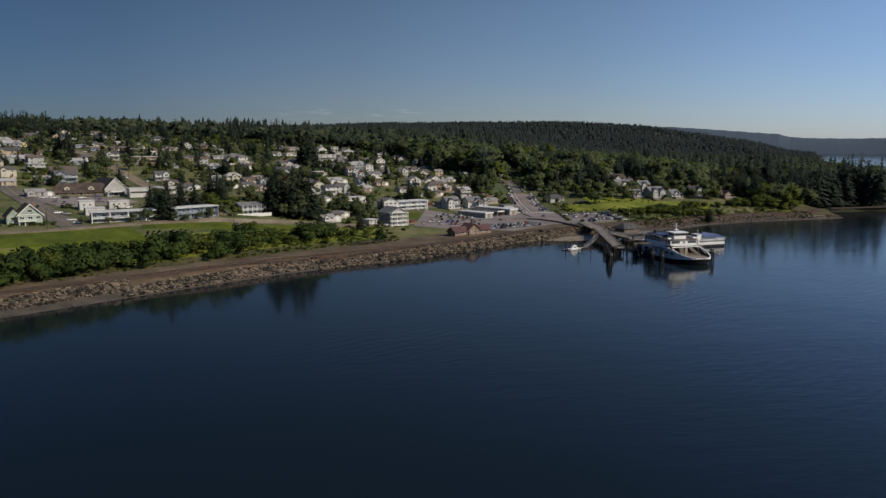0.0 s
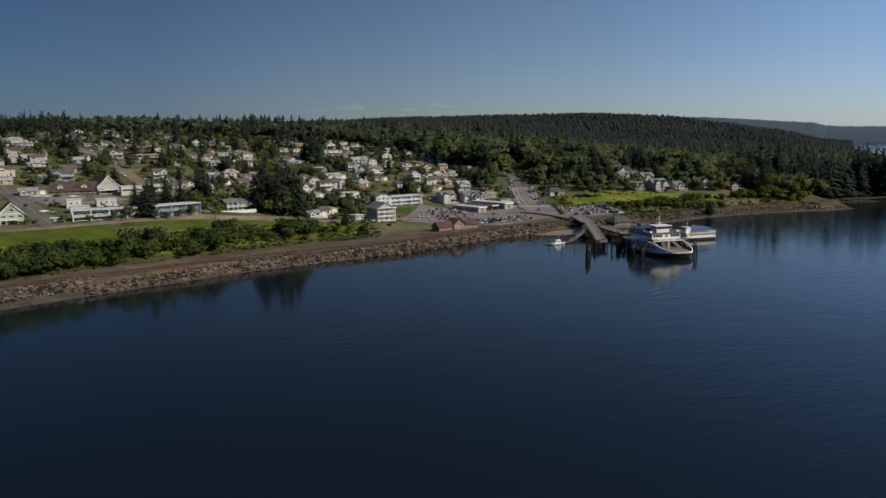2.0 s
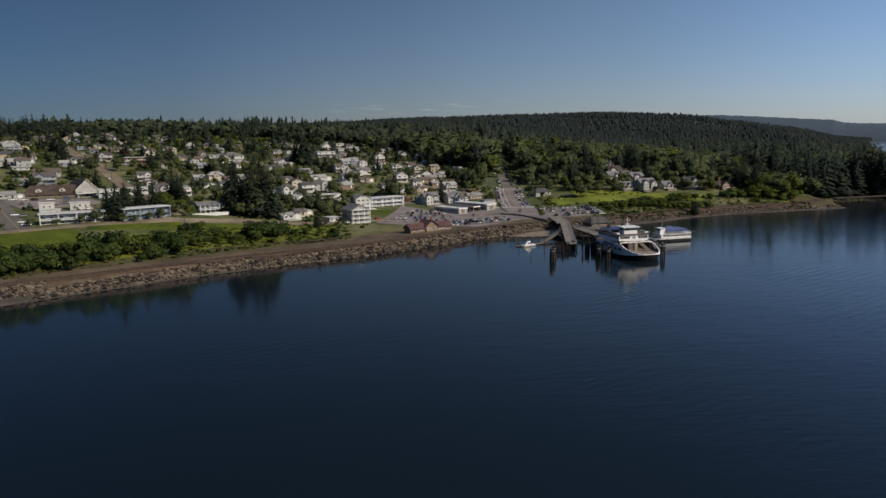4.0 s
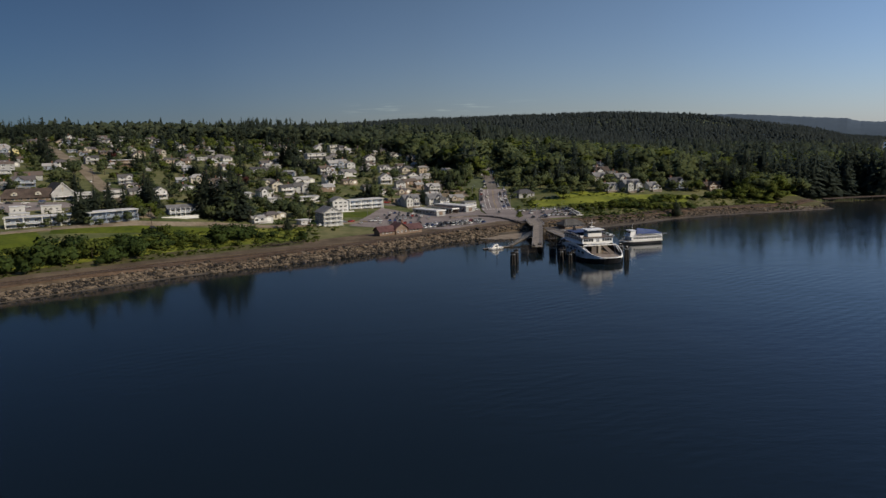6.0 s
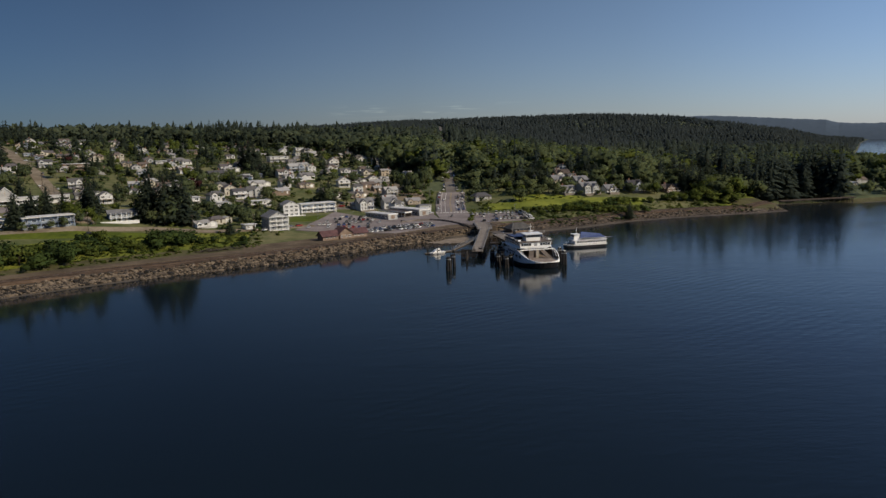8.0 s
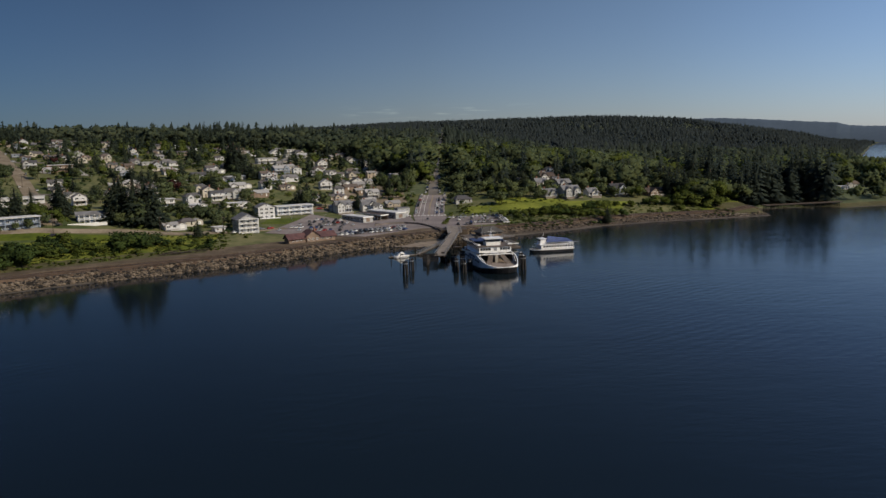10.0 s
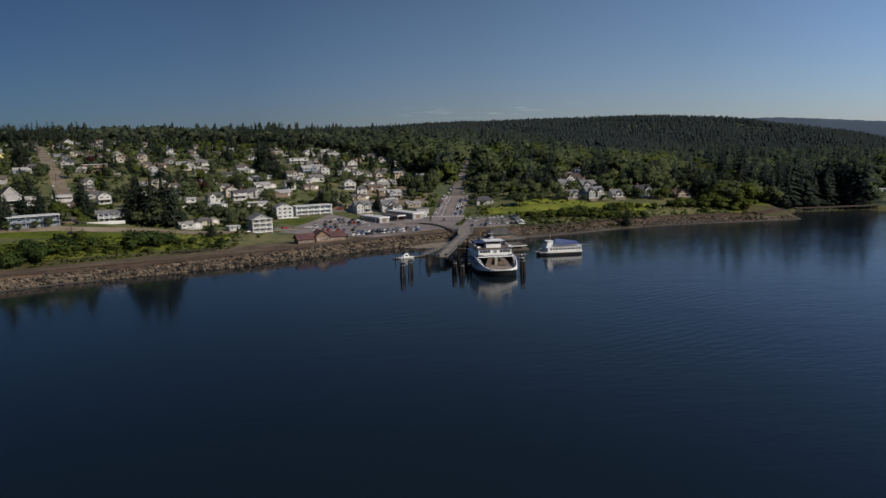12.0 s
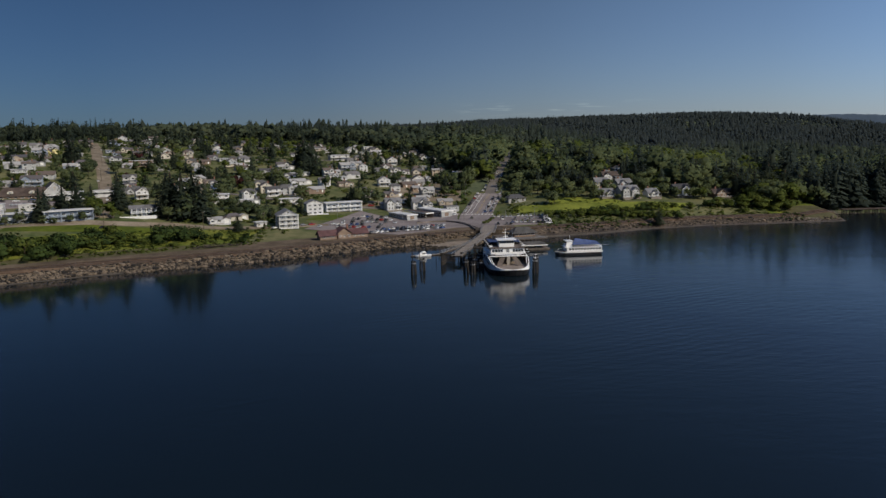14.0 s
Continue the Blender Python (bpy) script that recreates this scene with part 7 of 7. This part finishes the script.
    part("bow_rail", blocks((9.3, 12.4, -0.03, 0.03, 3.2, 3.27), (12.3, 12.4, -0.05, 0.05, 2.38, 3.2)), HULL_WHITE, root)
    gang = tube(bmesh.new(), (-14.4, 0.4, 4.6), (-19.5, 0.4, 4.7), 0.12)
    part("stern_boom", gang, STEEL, root)
    return root


passenger_boat()


def motor_boat():
    root = thing("motor_boat", "small white cabin cruiser moored at the float", "boat", at=pose(35.5, 392.6, 0, 0, 0, 200) @ Matrix.Diagonal((0.98, 0.98, 0.98, 1)))
    outline = [(4.8, 0.0), (3.4, 1.1), (0, 1.5), (-4.4, 1.45), (-4.4, -1.45), (0, -1.5), (3.4, -1.1)]
    part("hull", loft([[(x * 0.86, y * 0.7, -0.5) for x, y in outline], [(x, y, 1.1) for x, y in outline]]), HULL_WHITE, root)
    part("boot_stripe", loft([[(x * 0.945, y * 0.88, 0.2) for x, y in outline], [(x * 0.96, y * 0.915, 0.4) for x, y in outline]]), NAVY, root)
    cab = part("cabin", loft([[(-1.6, -1.2, 1.1), (2.6, -1.0, 1.1), (2.6, 1.0, 1.1), (-1.6, 1.2, 1.1)], [(-1.4, -1.0, 2.4), (1.5, -0.85, 2.4), (1.5, 0.85, 2.4), (-1.4, 1.0, 2.4)]]), HULL_WHITE, root)
    for sy in (-1, 1):
        part("cabin_window", blocks((-1.0, 0.9, sy * 1.08 - 0.05, sy * 1.08 + 0.05, 1.6, 2.15)), GLASS, cab)
    part("flybridge", blocks((-1.2, 0.6, -0.9, 0.9, 2.4, 2.9)), HULL_WHITE, root)
    part("mast", tube(bmesh.new(), (-0.6, 0, 2.9), (-0.6, 0, 4.6), 0.05, 0.03), STEEL, root)


motor_boat()


# ---------------------------------------------------------------- dock
PLANK = rough_mat("grey_dock_planks", (0.145, 0.122, 0.102), (0.27, 0.235, 0.2), 0.4, 0.85, 9, 0.01)
PILE = rough_mat("creosote_pile", (0.007, 0.006, 0.0055), (0.024, 0.020, 0.018), 0.8, 0.8, 5, 0.03)


def deck_span(a, b, width, za, zb, label, name="loading_ramp", rails=True, plank=1.5):
    """A straight bridge deck from a to b with planks, girders and rails, each plank a part."""
    a, b = Vector((*a, za)), Vector((*b, zb))
    way = b - a
    length = way.length
    turn = math.degrees(math.atan2(way.y, way.x))
    tilt = -math.degrees(math.asin(way.z / length))
    root = thing(name, label, "dock", at=pose(*a, 0, 0, turn) @ pose(0, 0, 0, 0, tilt, 0))
    n = max(2, int(length / plank))
    me = bpy.data.meshes.new("plank")
    bm = blocks((0.02, length / n - 0.03, -width / 2, width / 2, -0.12, 0.0))
    bm.to_mesh(me)
    bm.free()
    me.materials.append(PLANK)
    for k in range(n):
        p = new("plank", me)
        p.parent, p.location = root, (k * length / n, 0, trng.uniform(-0.02, 0.02))
    for sy in (-1, 0, 1):
        part("girder", blocks((0, length, sy * (width / 2 - 0.5) - 0.15, sy * (width / 2 - 0.5) + 0.15, -1.0, -0.14)), TIMBER, root)
    if rails:
        for sy in (-1, 1):
            y = sy * (width / 2 - 0.1)
            part("railing", blocks((0, length, y - 0.06, y + 0.06, 1.0, 1.12), (0, length, y - 0.04, y + 0.04, 0.5, 0.6), *[(x, x + 0.12, y - 0.06, y + 0.06, 0, 1.0) for x in np.arange(0.1, length, 2.4)]), STEEL, root)
    return root


def pile(x, y, top, r=0.28, cap=True, group="timber piles of the landing"):
    root = thing("pile", "dark creosoted timber pile" + (" with a white cap" if cap else ""), "pile", group, pose(x, y, 0))
    part("shaft", tube(bmesh.new(), (0, 0, -6), (trng.uniform(-0.15, 0.15), trng.uniform(-0.15, 0.15), top), r, r * 0.88, 8), PILE, root)
    if cap:
        part("cap", tube(bmesh.new(), (0, 0, top - 0.1), (0, 0, top + 0.55), r * 1.2, 0.05, 8), TRIM, root)


def dolphin(x, y, top, many, spread, cap=True):
    """A cluster of piles lashed together."""
    root = thing("dolphin", "cluster of dark mooring piles" + (" with white caps" if cap else ""), "dolphin", "mooring dolphins", pose(x, y, 0))
    for k in range(many):
        a = 6.283 * k / many
        c, s = math.cos(a) * spread, math.sin(a) * spread
        part("timber_post", tube(bmesh.new(), (c * 1.7, s * 1.7, -6), (c, s, top + trng.uniform(-0.3, 0.3)), 0.38, 0.34, 7), PILE, root)
    part("lashing", tube(bmesh.new(), (0, 0, top - 1.3), (0, 0, top - 0.9), spread + 0.42, sides=12), STEEL, root)
    if cap:
        part("cap", tube(bmesh.new(), (0, 0, top - 0.1), (0, 0, top + 0.35), spread * 0.75, spread * 0.2, 10), TRIM, root)


deck_span((53, 371), (72.5, 440), 5.6, 3.6, 6.3, "long planked vehicle ramp with steel rails over the water")
deck_span((72.3, 439.6), (76, 470), 9, 6.3, 7.0, "concrete and timber bridge over the railway to the ramp", "rail_overpass")
deck_span((77, 428), (78.5, 398), 6, 4.6, 4.0, "planked approach to the ferry berth", "pier_approach")
deck_span((45, 398), (67, 424), 2.0, 0.9, 4.6, "narrow gangway up from the float", "gangway", plank=2.6)
deck_span((29, 392.9), (46, 399), 2.2, 0.55, 0.55, "low grey mooring float", "mooring_float", rails=False)
for x, y, t in ((34, 381.5, 7), (42.5, 385, 6.6), (30, 391.0, 4.5), (44, 400.5, 3.4)):
    pile(x, y, t, 0.16 if t > 5 else 0.24, cap=False)
for x, y, t, n in ((32.7, 340.5, 6.4, 4), (36.5, 350, 6.0, 3), (57, 343, 6.2, 4), (63.2, 360, 5.6, 4), (61.5, 352, 5.8, 3), (65, 371, 5.4, 5), (60, 338.5, 5.6, 4), (64.3, 346, 5.2, 4), (59.5, 365, 4.8, 5), (56, 377, 4.4, 5), (88.6, 338.6, 6.8, 4), (90.5, 351, 6.4, 3), (88.5, 372, 6.0, 4)):
    dolphin(x, y, t, n + 2, 0.8, x > 85)
# wing walls and bents under the ramp
for cx, cy, turn, w in ((46.5, 366, 74, 8), (59.8, 367.5, 74, 4.5), (49, 373, -16, 8)):
    wall = thing("wing_wall", "brown timber wing wall of close-set piles", "wing wall", at=pose(cx, cy, 0, 0, 0, turn))
    n = int(w / 0.55)
    for k in range(n):
        part("timber_post", tube(bmesh.new(), (-w / 2 + k * 0.55, 0, -5), (-w / 2 + k * 0.55, 0, (4.7 if w > 5 else 3.2) + trng.uniform(-0.4, 0.3)), 0.26, 0.24, 6), PILE, wall)
    part("waling", blocks((-w / 2, w / 2, -0.5, -0.25, 1.8, 2.2), (-w / 2, w / 2, -0.5, -0.25, 0.7, 1.1)), TIMBER, wall)
for k in range(6):
    u = 0.06 + k * 0.16
    bx, by, bz = 53 + 19.5 * u, 371 + 69 * u, 3.6 + 2.7 * u
    bent = thing("pile_bent", "timber bent carrying the vehicle ramp", "pile bent", "bents under the ramp", pose(bx, by, 0, 0, 0, -15.8))
    for q in (-3, 0, 3):
        part("timber_post", tube(bmesh.new(), (q * 1.1, 0, -5), (q, 0, bz - 1.3), 0.26, 0.24, 7), PILE, bent)
    part("cross_beam", blocks((-3.9, 3.9, -0.25, 0.25, bz - 1.4, bz - 1.02)), TIMBER, bent)
# tower frame by the ramp's end
tower = thing("lift_tower", "dark steel tower frame beside the ramp", "tower", at=pose(64, 380, 0, 0, 0, -15))
for sx in (-1, 1):
    for sy in (-1, 1):
        part("leg", tube(bmesh.new(), (sx * 1.8, sy * 1.6, -5), (sx * 1.5, sy * 1.3, 8.2), 0.26, 0.22, 7), PILE, tower)
part("head_beam", blocks((-2.2, 2.2, -1.8, 1.8, 6.0, 6.5)), TIMBER, tower)
part("brace", tube(tube(bmesh.new(), (-1.7, -1.5, 1.5), (1.6, -1.5, 6), 0.1), (1.7, -1.5, 1.5), (-1.6, -1.5, 6), 0.1), TIMBER, tower)


DOCK_BOARDS = rough_mat("dark_dock_boards", (0.070, 0.058, 0.048), (0.150, 0.126, 0.105), 0.4, 0.85, 9, 0.01)
DOCK_ROOF = rough_mat("dark_grey_dock_roofing", (0.045, 0.043, 0.040), (0.10, 0.095, 0.088), 0.3, 0.85, 8, 0.02)


def pier_house():
    platform = thing("pier", "timber pier platform on piles beside the ferry berth", "pier", at=pose(92, 433, 0, 0, 0, 14))
    part("deck", blocks((-13, 13, -8, 16, 3.6, 4.0)), DOCK_BOARDS, platform)
    for px in np.arange(-12, 13, 4.8):
        for py in (-7.5, -1.5, 4.5, 10.5):
            part("timber_post", tube(bmesh.new(), (px, py, -5), (px, py, 3.6), 0.24, 0.22, 6), PILE, platform)
    part("railing", blocks(*rail_run(-13, 13, -7.9, 4.0, 1.6)), STEEL, platform)
    root = thing("waiting_hall", "low ticket hall with a dark hipped roof on the pier", "hall", at=pose(93, 440, 4.0, 0, 0, 14))
    part("wall", body(13, 9, 2.9, 0), WALL_TONES[5], root)
    part("roof", gable_roof(13, 9, 2.9, 2.4, 1.3, hip=4.2), DOCK_ROOF, root)
    for k in range(5):
        put_window(root, "wide", -5 + 2.5 * k, -4.53, 0.9)
    dock = thing("floating_dock", "grey floating dock with a low boarded shelter roof", "dock", at=pose(92.5, 413, 0, 0, 0, 8))
    part("pontoon", blocks((-12.5, 12.5, -4.5, 4.5, -0.6, 0.7)), DOCK_BOARDS, dock)
    part("shelter_roof", gable_roof(22, 7, 2.9, 1.3, 0.5, hip=3.4), DOCK_ROOF, dock)
    for px in (-10.5, -5, 0, 5, 10.5):
        for py in (-3.2, 3.2):
            part("post", blocks((px - 0.1, px + 0.1, py - 0.1, py + 0.1, 0.7, 2.8)), WOOD, dock)
    part("fascia", blocks((-11.4, 11.4, -4.1, -4.0, 2.2, 2.7)), TRIM, dock)
    lamp = thing("light_mast", "tall slender light mast on the pier", "mast", at=pose(85.6, 423.6, 0.5))
    part("pole", tube(bmesh.new(), (0, 0, -5), (0, 0, 16.5), 0.16, 0.08), STEEL, lamp)
    part("lamp_head", blocks((-0.5, 0.5, -0.2, 0.2, 16.5, 16.8)), STEEL, lamp)


pier_house()
# curved retaining wall beside the ramp up to the bridge
WALL_LINE = ((28, 503), (38, 508), (48, 507), (55, 501), (60, 491), (64, 478), (66, 466))
single("retaining_wall", strip(WALL_LINE, 0.3, -0.3, 1.2, 2.3, step=1.5, across=2), rough_mat("stained_dark_concrete", (0.12, 0.10, 0.085), (0.24, 0.21, 0.18), 0.3, 0.9, 6, 0.02), "curved concrete retaining wall of the bridge approach", "wall", kind="structure")
single("road", strip(((30, 507), (39, 512.5), (49, 511.5), (58.5, 504), (64, 493), (68, 479), (72, 466)), 3.4, -3.4, 1.2, 1.6), ASPHALT, "curving asphalt approach to the bridge", "road", kind="structure")
single("abutment", blocks((66, 83, 455, 470, -1, 6.2)), SHINGLE_SHORE, "stained concrete abutment of the railway bridge", "abutment", kind="structure")


# ---------------------------------------------------------------- cars
TYRE = rough_mat("tyre_rubber", (0.012, 0.012, 0.012), (0.03, 0.03, 0.03), 2, 0.85)
CAR_TONES = [("white", (0.66, 0.66, 0.65), (0.78, 0.78, 0.77)), ("silver", (0.36, 0.37, 0.38), (0.5, 0.51, 0.52)), ("black", (0.012, 0.012, 0.014), (0.035, 0.035, 0.038)),
             ("red", (0.26, 0.025, 0.02), (0.38, 0.045, 0.035)), ("blue", (0.03, 0.06, 0.16), (0.06, 0.1, 0.24)), ("grey", (0.12, 0.12, 0.125), (0.2, 0.2, 0.205))]


def wheel_mesh():
    me = bpy.data.meshes.new("wheel")
    bm = tube(bmesh.new(), (0, -0.11, 0.33), (0, 0.11, 0.33), 0.33, sides=10)
    bm.to_mesh(me)
    bm.free()
    me.materials.append(TYRE)
    return me


WHEEL = wheel_mesh()


def car(tone, dark, light, van=False):
    """A parked car about 4.6 m long, its nose along x."""
    paint = rough_mat(tone + "_car_paint", dark, light, 0.6, 0.25, 5)
    root = thing("van" if van else "car", f"{tone} {'van with a tall body' if van else 'car'} parked on grey asphalt", "van" if van else "car", "parked cars")
    rise = 1.25 if van else 0.92
    part("body", loft([[(x, -0.88, 0.28), (x, 0.88, 0.28), (x, 0.9, 0.62), (x, 0.8, z), (x, -0.8, z), (x, -0.9, 0.62)] for x, z in ((2.3, 0.66), (2.1, 0.78), (0.9, 0.95), (-1.9, 1.0), (-2.3, 0.9))]), paint, root)
    top = 2.1 if van else 1.45
    part("glasshouse", loft([[(1.0, -0.78, rise), (1.0, 0.78, rise), (-2.0, 0.78, rise), (-2.0, -0.78, rise)], [(0.3, -0.62, top), (0.3, 0.62, top), (-1.6, 0.62, top), (-1.6, -0.62, top)]]), GLASS, root)
    part("roof_panel", blocks((-1.62, 0.32, -0.64, 0.64, top, top + 0.05)), paint, root)
    for wx in (-1.4, 1.4):
        for wy in (-0.82, 0.82):
            w = new("wheel", WHEEL)
            w.parent, w.location = root, (wx, wy, 0)
    return root


CARS = [car(*t) for t in CAR_TONES] + [car("white", CAR_TONES[0][1], CAR_TONES[0][2], True)]
USED = set()


def park(x, y, turn, weights=(5, 4, 4, 1.2, 1.6, 4, 0.8), lift=0.34):
    p = np.array(weights) / sum(weights)
    ob = CARS[int(trng.choice(len(CARS), p=p))]
    at = pose(x, y, float(ground_z(x, y)) + lift, 0, 0, turn)
    if ob not in USED:
        USED.add(ob)
        ob.matrix_basis = at
    else:
        copy_thing(ob, at)


# ferry lanes beside the railway
for row in range(3):
    for k in range(15):
        if trng.random() < 0.82:
            park(2 + k * 3.1 + trng.uniform(-0.3, 0.3), 456 + row * 6.4 + k * 1.25, 62, (5, 4, 5, 1.0, 1.2, 5, 0.3), 0.32)
# the big car park, half empty
for row, (x0, y0, n) in enumerate(((-34, 479, 13), (-27, 491, 12), (-22, 504, 12), (-16, 517, 10), (-11, 530, 6))):
    for k in range(n):
        if trng.random() < 0.58:
            park(x0 + k * 3.2 + trng.uniform(-0.3, 0.3), y0 + trng.uniform(-0.5, 0.5), 80 + trng.uniform(-4, 4), (3, 3, 5, 1, 2, 5, 0.4), 0.32)
# right-hand car park below the lawn
for x0, y0, n, full in ((82, 524, 14, 0.85), (84, 510, 12, 0.6), (92, 493, 9, 0.9), (82, 486, 4, 0.6)):
    for k in range(n):
        if trng.random() < full:
            park(x0 + k * 2.8, y0 - k * 0.4, 85 + trng.uniform(-4, 4), (7, 4, 3, 0.6, 1, 3, 0.4), 0.32)
for k in range(11):
    if trng.random() < 0.85:
        park(115.5 + 0.1 * k, 488 + 3.0 * k, 5 + trng.uniform(-4, 4), (9, 4, 2, 0.3, 0.5, 2, 0.3), 0.32)
# kerbside on the avenue, and two on their way
for side in (-1, 1):
    for k in range(13):
        y = 556 + k * 6.2
        if trng.random() < 0.72:
            x = np.interp(y, (545, 590, 630), (70, 77, 85)) + side * 9.8
            park(x, y, 80, (6, 4, 3, 0.6, 1, 3, 0.8))
for k in range(12):
    y = 638 + 8.0 * k
    for side in (-1, 1):
        if trng.random() < 0.5:
            park(float(np.interp(y, (629, 715, 803), (85, 97, 110.5))) + side * 5.6, y, 82, (6, 4, 3, 0.6, 1, 3, 0.8))
for k in range(9):
    y = 553 + 7.4 * k
    if k not in (2, 6):
        park(float(np.interp(y, (545, 590, 630), (70, 77, 85))) + 6.0, y, 80)
for x, y in ((74, 600), (80, 640), (94, 700), (98, 722), (66, 520)):
    park(x, y, 80)
# by the old quarter, the motels and up the streets
for x, y, turn in ((-268, 507, 14), (-262, 508, 14), (-256, 509, 14), (-247, 511, 14), (-238, 513, 14), (-258, 494, 104), (-252, 489, 104), (-240, 495, 20), (-234, 499, 20), (-246, 450, 26), (-241, 447, 26), (-229, 418, 10), (-234, 427, 10), (-214, 474, 20), (-204, 478, 20), (-212, 481, 100), (-262, 470, 110), (-240, 520, 20), (-150, 428, 20), (-60, 468, 60), (-45, 482, 40), (-40, 486, 40),
                   (-188, 519, 115), (-206, 545, 115), (-222, 606, 115), (-238, 615, 115), (-254, 672, 115), (-282, 705, 115), (-297, 760, 20), (-262, 768, 20), (-330, 826, 115), (-352, 851, 115), (-230, 775, 20), (-180, 793, 20),
                   (-100, 578, -8), (-80, 574, -8), (-30, 574, 5), (-10, 576, 5), (48, 541, 30), (51, 543, 30), (54, 544, 30), (44, 539, 30)):
    park(x, y, turn)

# ---------------------------------------------------------------- small things
def street_lamp(x, y, h=8.0):
    root = thing("street_lamp", "grey steel street lamp with a short arm", "lamp", "street lamps", pose(x, y, float(ground_z(x, y))))
    part("pole", tube(bmesh.new(), (0, 0, -0.5), (0, 0, h), 0.11, 0.07), STEEL, root)
    part("arm", tube(bmesh.new(), (0, 0, h - 0.1), (1.6, 0, h + 0.25), 0.05), STEEL, root)
    part("lamp_head", blocks((1.3, 2.0, -0.15, 0.15, h + 0.15, h + 0.32)), STEEL, root)


def utility_pole(x, y, turn):
    root = thing("utility_pole", "brown timber utility pole with one crossarm", "pole", "utility poles", pose(x, y, float(ground_z(x, y)), 0, 0, turn))
    part("post", tube(bmesh.new(), (0, 0, -0.8), (0, 0, 11), 0.17, 0.12), BARK, root)
    part("crossarm", blocks((-1.2, 1.2, -0.06, 0.06, 10.1, 10.25)), BARK, root)
    for k in (-1.0, 0.4, 1.0):
        part("insulator", tube(bmesh.new(), (k, 0, 10.25), (k, 0, 10.5), 0.05), TRIM, root)


for x, y in ((56, 560), (64, 612), (84, 560), (93, 610), (-6, 500), (18, 510), (-28, 520), (60, 500), (88, 500), (108, 505)):
    street_lamp(x, y)
for k in range(6):
    utility_pole(-172 - 36 * k * 0.9, 470 + 78 * k * 0.95, 26)
for x, y in ((-238, 396), (-198, 414), (-152, 433), (-100, 452), (-66, 464)):
    utility_pole(x, y, 26)
# heap of old timbers beside the track
pile_of = thing("timber_heap", "heap of dark old railway timbers beside the track", "timber heap", at=pose(-79, 409, float(ground_z(-79, 409)), 0, 0, 26))
for k in range(38):
    cx, cy, cz = trng.normal(0, 5.5), trng.normal(0, 1.0), trng.uniform(0.15, 1.2)
    a = trng.normal(0, 0.5)
    part("timber", tube(bmesh.new(), (cx - 1.6 * math.cos(a), cy - 1.6 * math.sin(a), cz), (cx + 1.6 * math.cos(a), cy + 1.6 * math.sin(a), cz + trng.uniform(-0.15, 0.3)), 0.17, sides=5), TIMBER, pile_of)
# low timber trestle that carries the railway along the point
trestle = thing("railway_trestle", "long dark timber railway trestle along the water's edge", "trestle", at=pose(337, 546, 0, 0, 0, 5))
part("deck", blocks((0, 72, -3.0, 3.0, 4.3, 4.9)), TIMBER, trestle)
for sy in (-1.6, -0.15, 1.3):
    part("rail", blocks((0, 72, sy - 0.05, sy + 0.05, 4.9, 5.05)), RAIL_STEEL, trestle)
for k in range(12):
    px = 3.0 + 6.0 * k
    part("bent", blocks((px - 0.25, px + 0.25, -3.2, 3.2, 3.9, 4.3), *[(px - 0.2, px + 0.2, q - 0.2, q + 0.2, -4, 3.9) for q in (-2.7, -0.9, 0.9, 2.7)]), PILE, trestle)
for k in range(9):
    a, q = trng.uniform(0, 3.14), trng.uniform(0, 1)
    x, y = 290 + 76 * q, float(shore(290 + 76 * q)) + trng.uniform(4, 15)
    log = thing("drift_log", "bleached driftwood log on the shore", "log", "driftwood on the point", pose(x, y, float(ground_z(x, y)) + 0.25, 0, 0, trng.uniform(-25, 25)))
    part("stem", tube(bmesh.new(), (-trng.uniform(2, 5), 0, 0), (trng.uniform(2, 5), 0.3, 0.05), 0.34, 0.22, 7), WOOD, log)
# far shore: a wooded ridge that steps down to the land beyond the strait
# the haze over the strait is mixed into this blue-grey
HAZY = rough_mat("hazed_wooded_shore", (0.054, 0.084, 0.119), (0.066, 0.099, 0.138), 0.004, 0.95, 8)


def far_ridge(reach, a0, a1, top, material, label, rough):
    """A strip of distant hills on an arc, its crest uneven with trees."""
    n = int((a1 - a0) / 0.0006)
    rng = np.random.default_rng(3)
    a = np.linspace(a0, a1, n + 1)
    z = np.array([top(math.degrees(q)) for q in a])
    crest = z + rough * (np.sin(a * 310) + 0.7 * np.sin(a * 811 + 1) + rng.uniform(-1, 1, n + 1))
    rows = [np.stack([(reach + back) * np.sin(a) - 40, (reach + back) * np.cos(a), h], -1) for back, h in ((0, 0 * z - 2), (60, 0.5 * z - 1), (150, 0.94 * z), (165, crest), (300, 0.6 * z - 3))]
    i, j = np.meshgrid(np.arange(4), np.arange(n), indexing="ij")
    k = (i * (n + 1) + j).ravel()
    me = mesh_from("backdrop", np.concatenate(rows), np.stack([k, k + 1, k + n + 2, k + n + 1], -1), [material], smooth=True)
    return tagged(new("backdrop", me), label, "distant shore", kind="structure")


far_ridge(4300, 0.40, 0.92, lambda a: float(np.interp(a, (23, 27, 29, 31, 33, 35, 36.0, 36.4, 37.2, 38.5, 41, 44, 53), (128, 146, 146, 136, 124, 112, 107, 104, 88, 82, 80, 84, 76))), HAZY, "wooded ridge and shore across the strait, blue-grey with painted-in haze", 0.9)
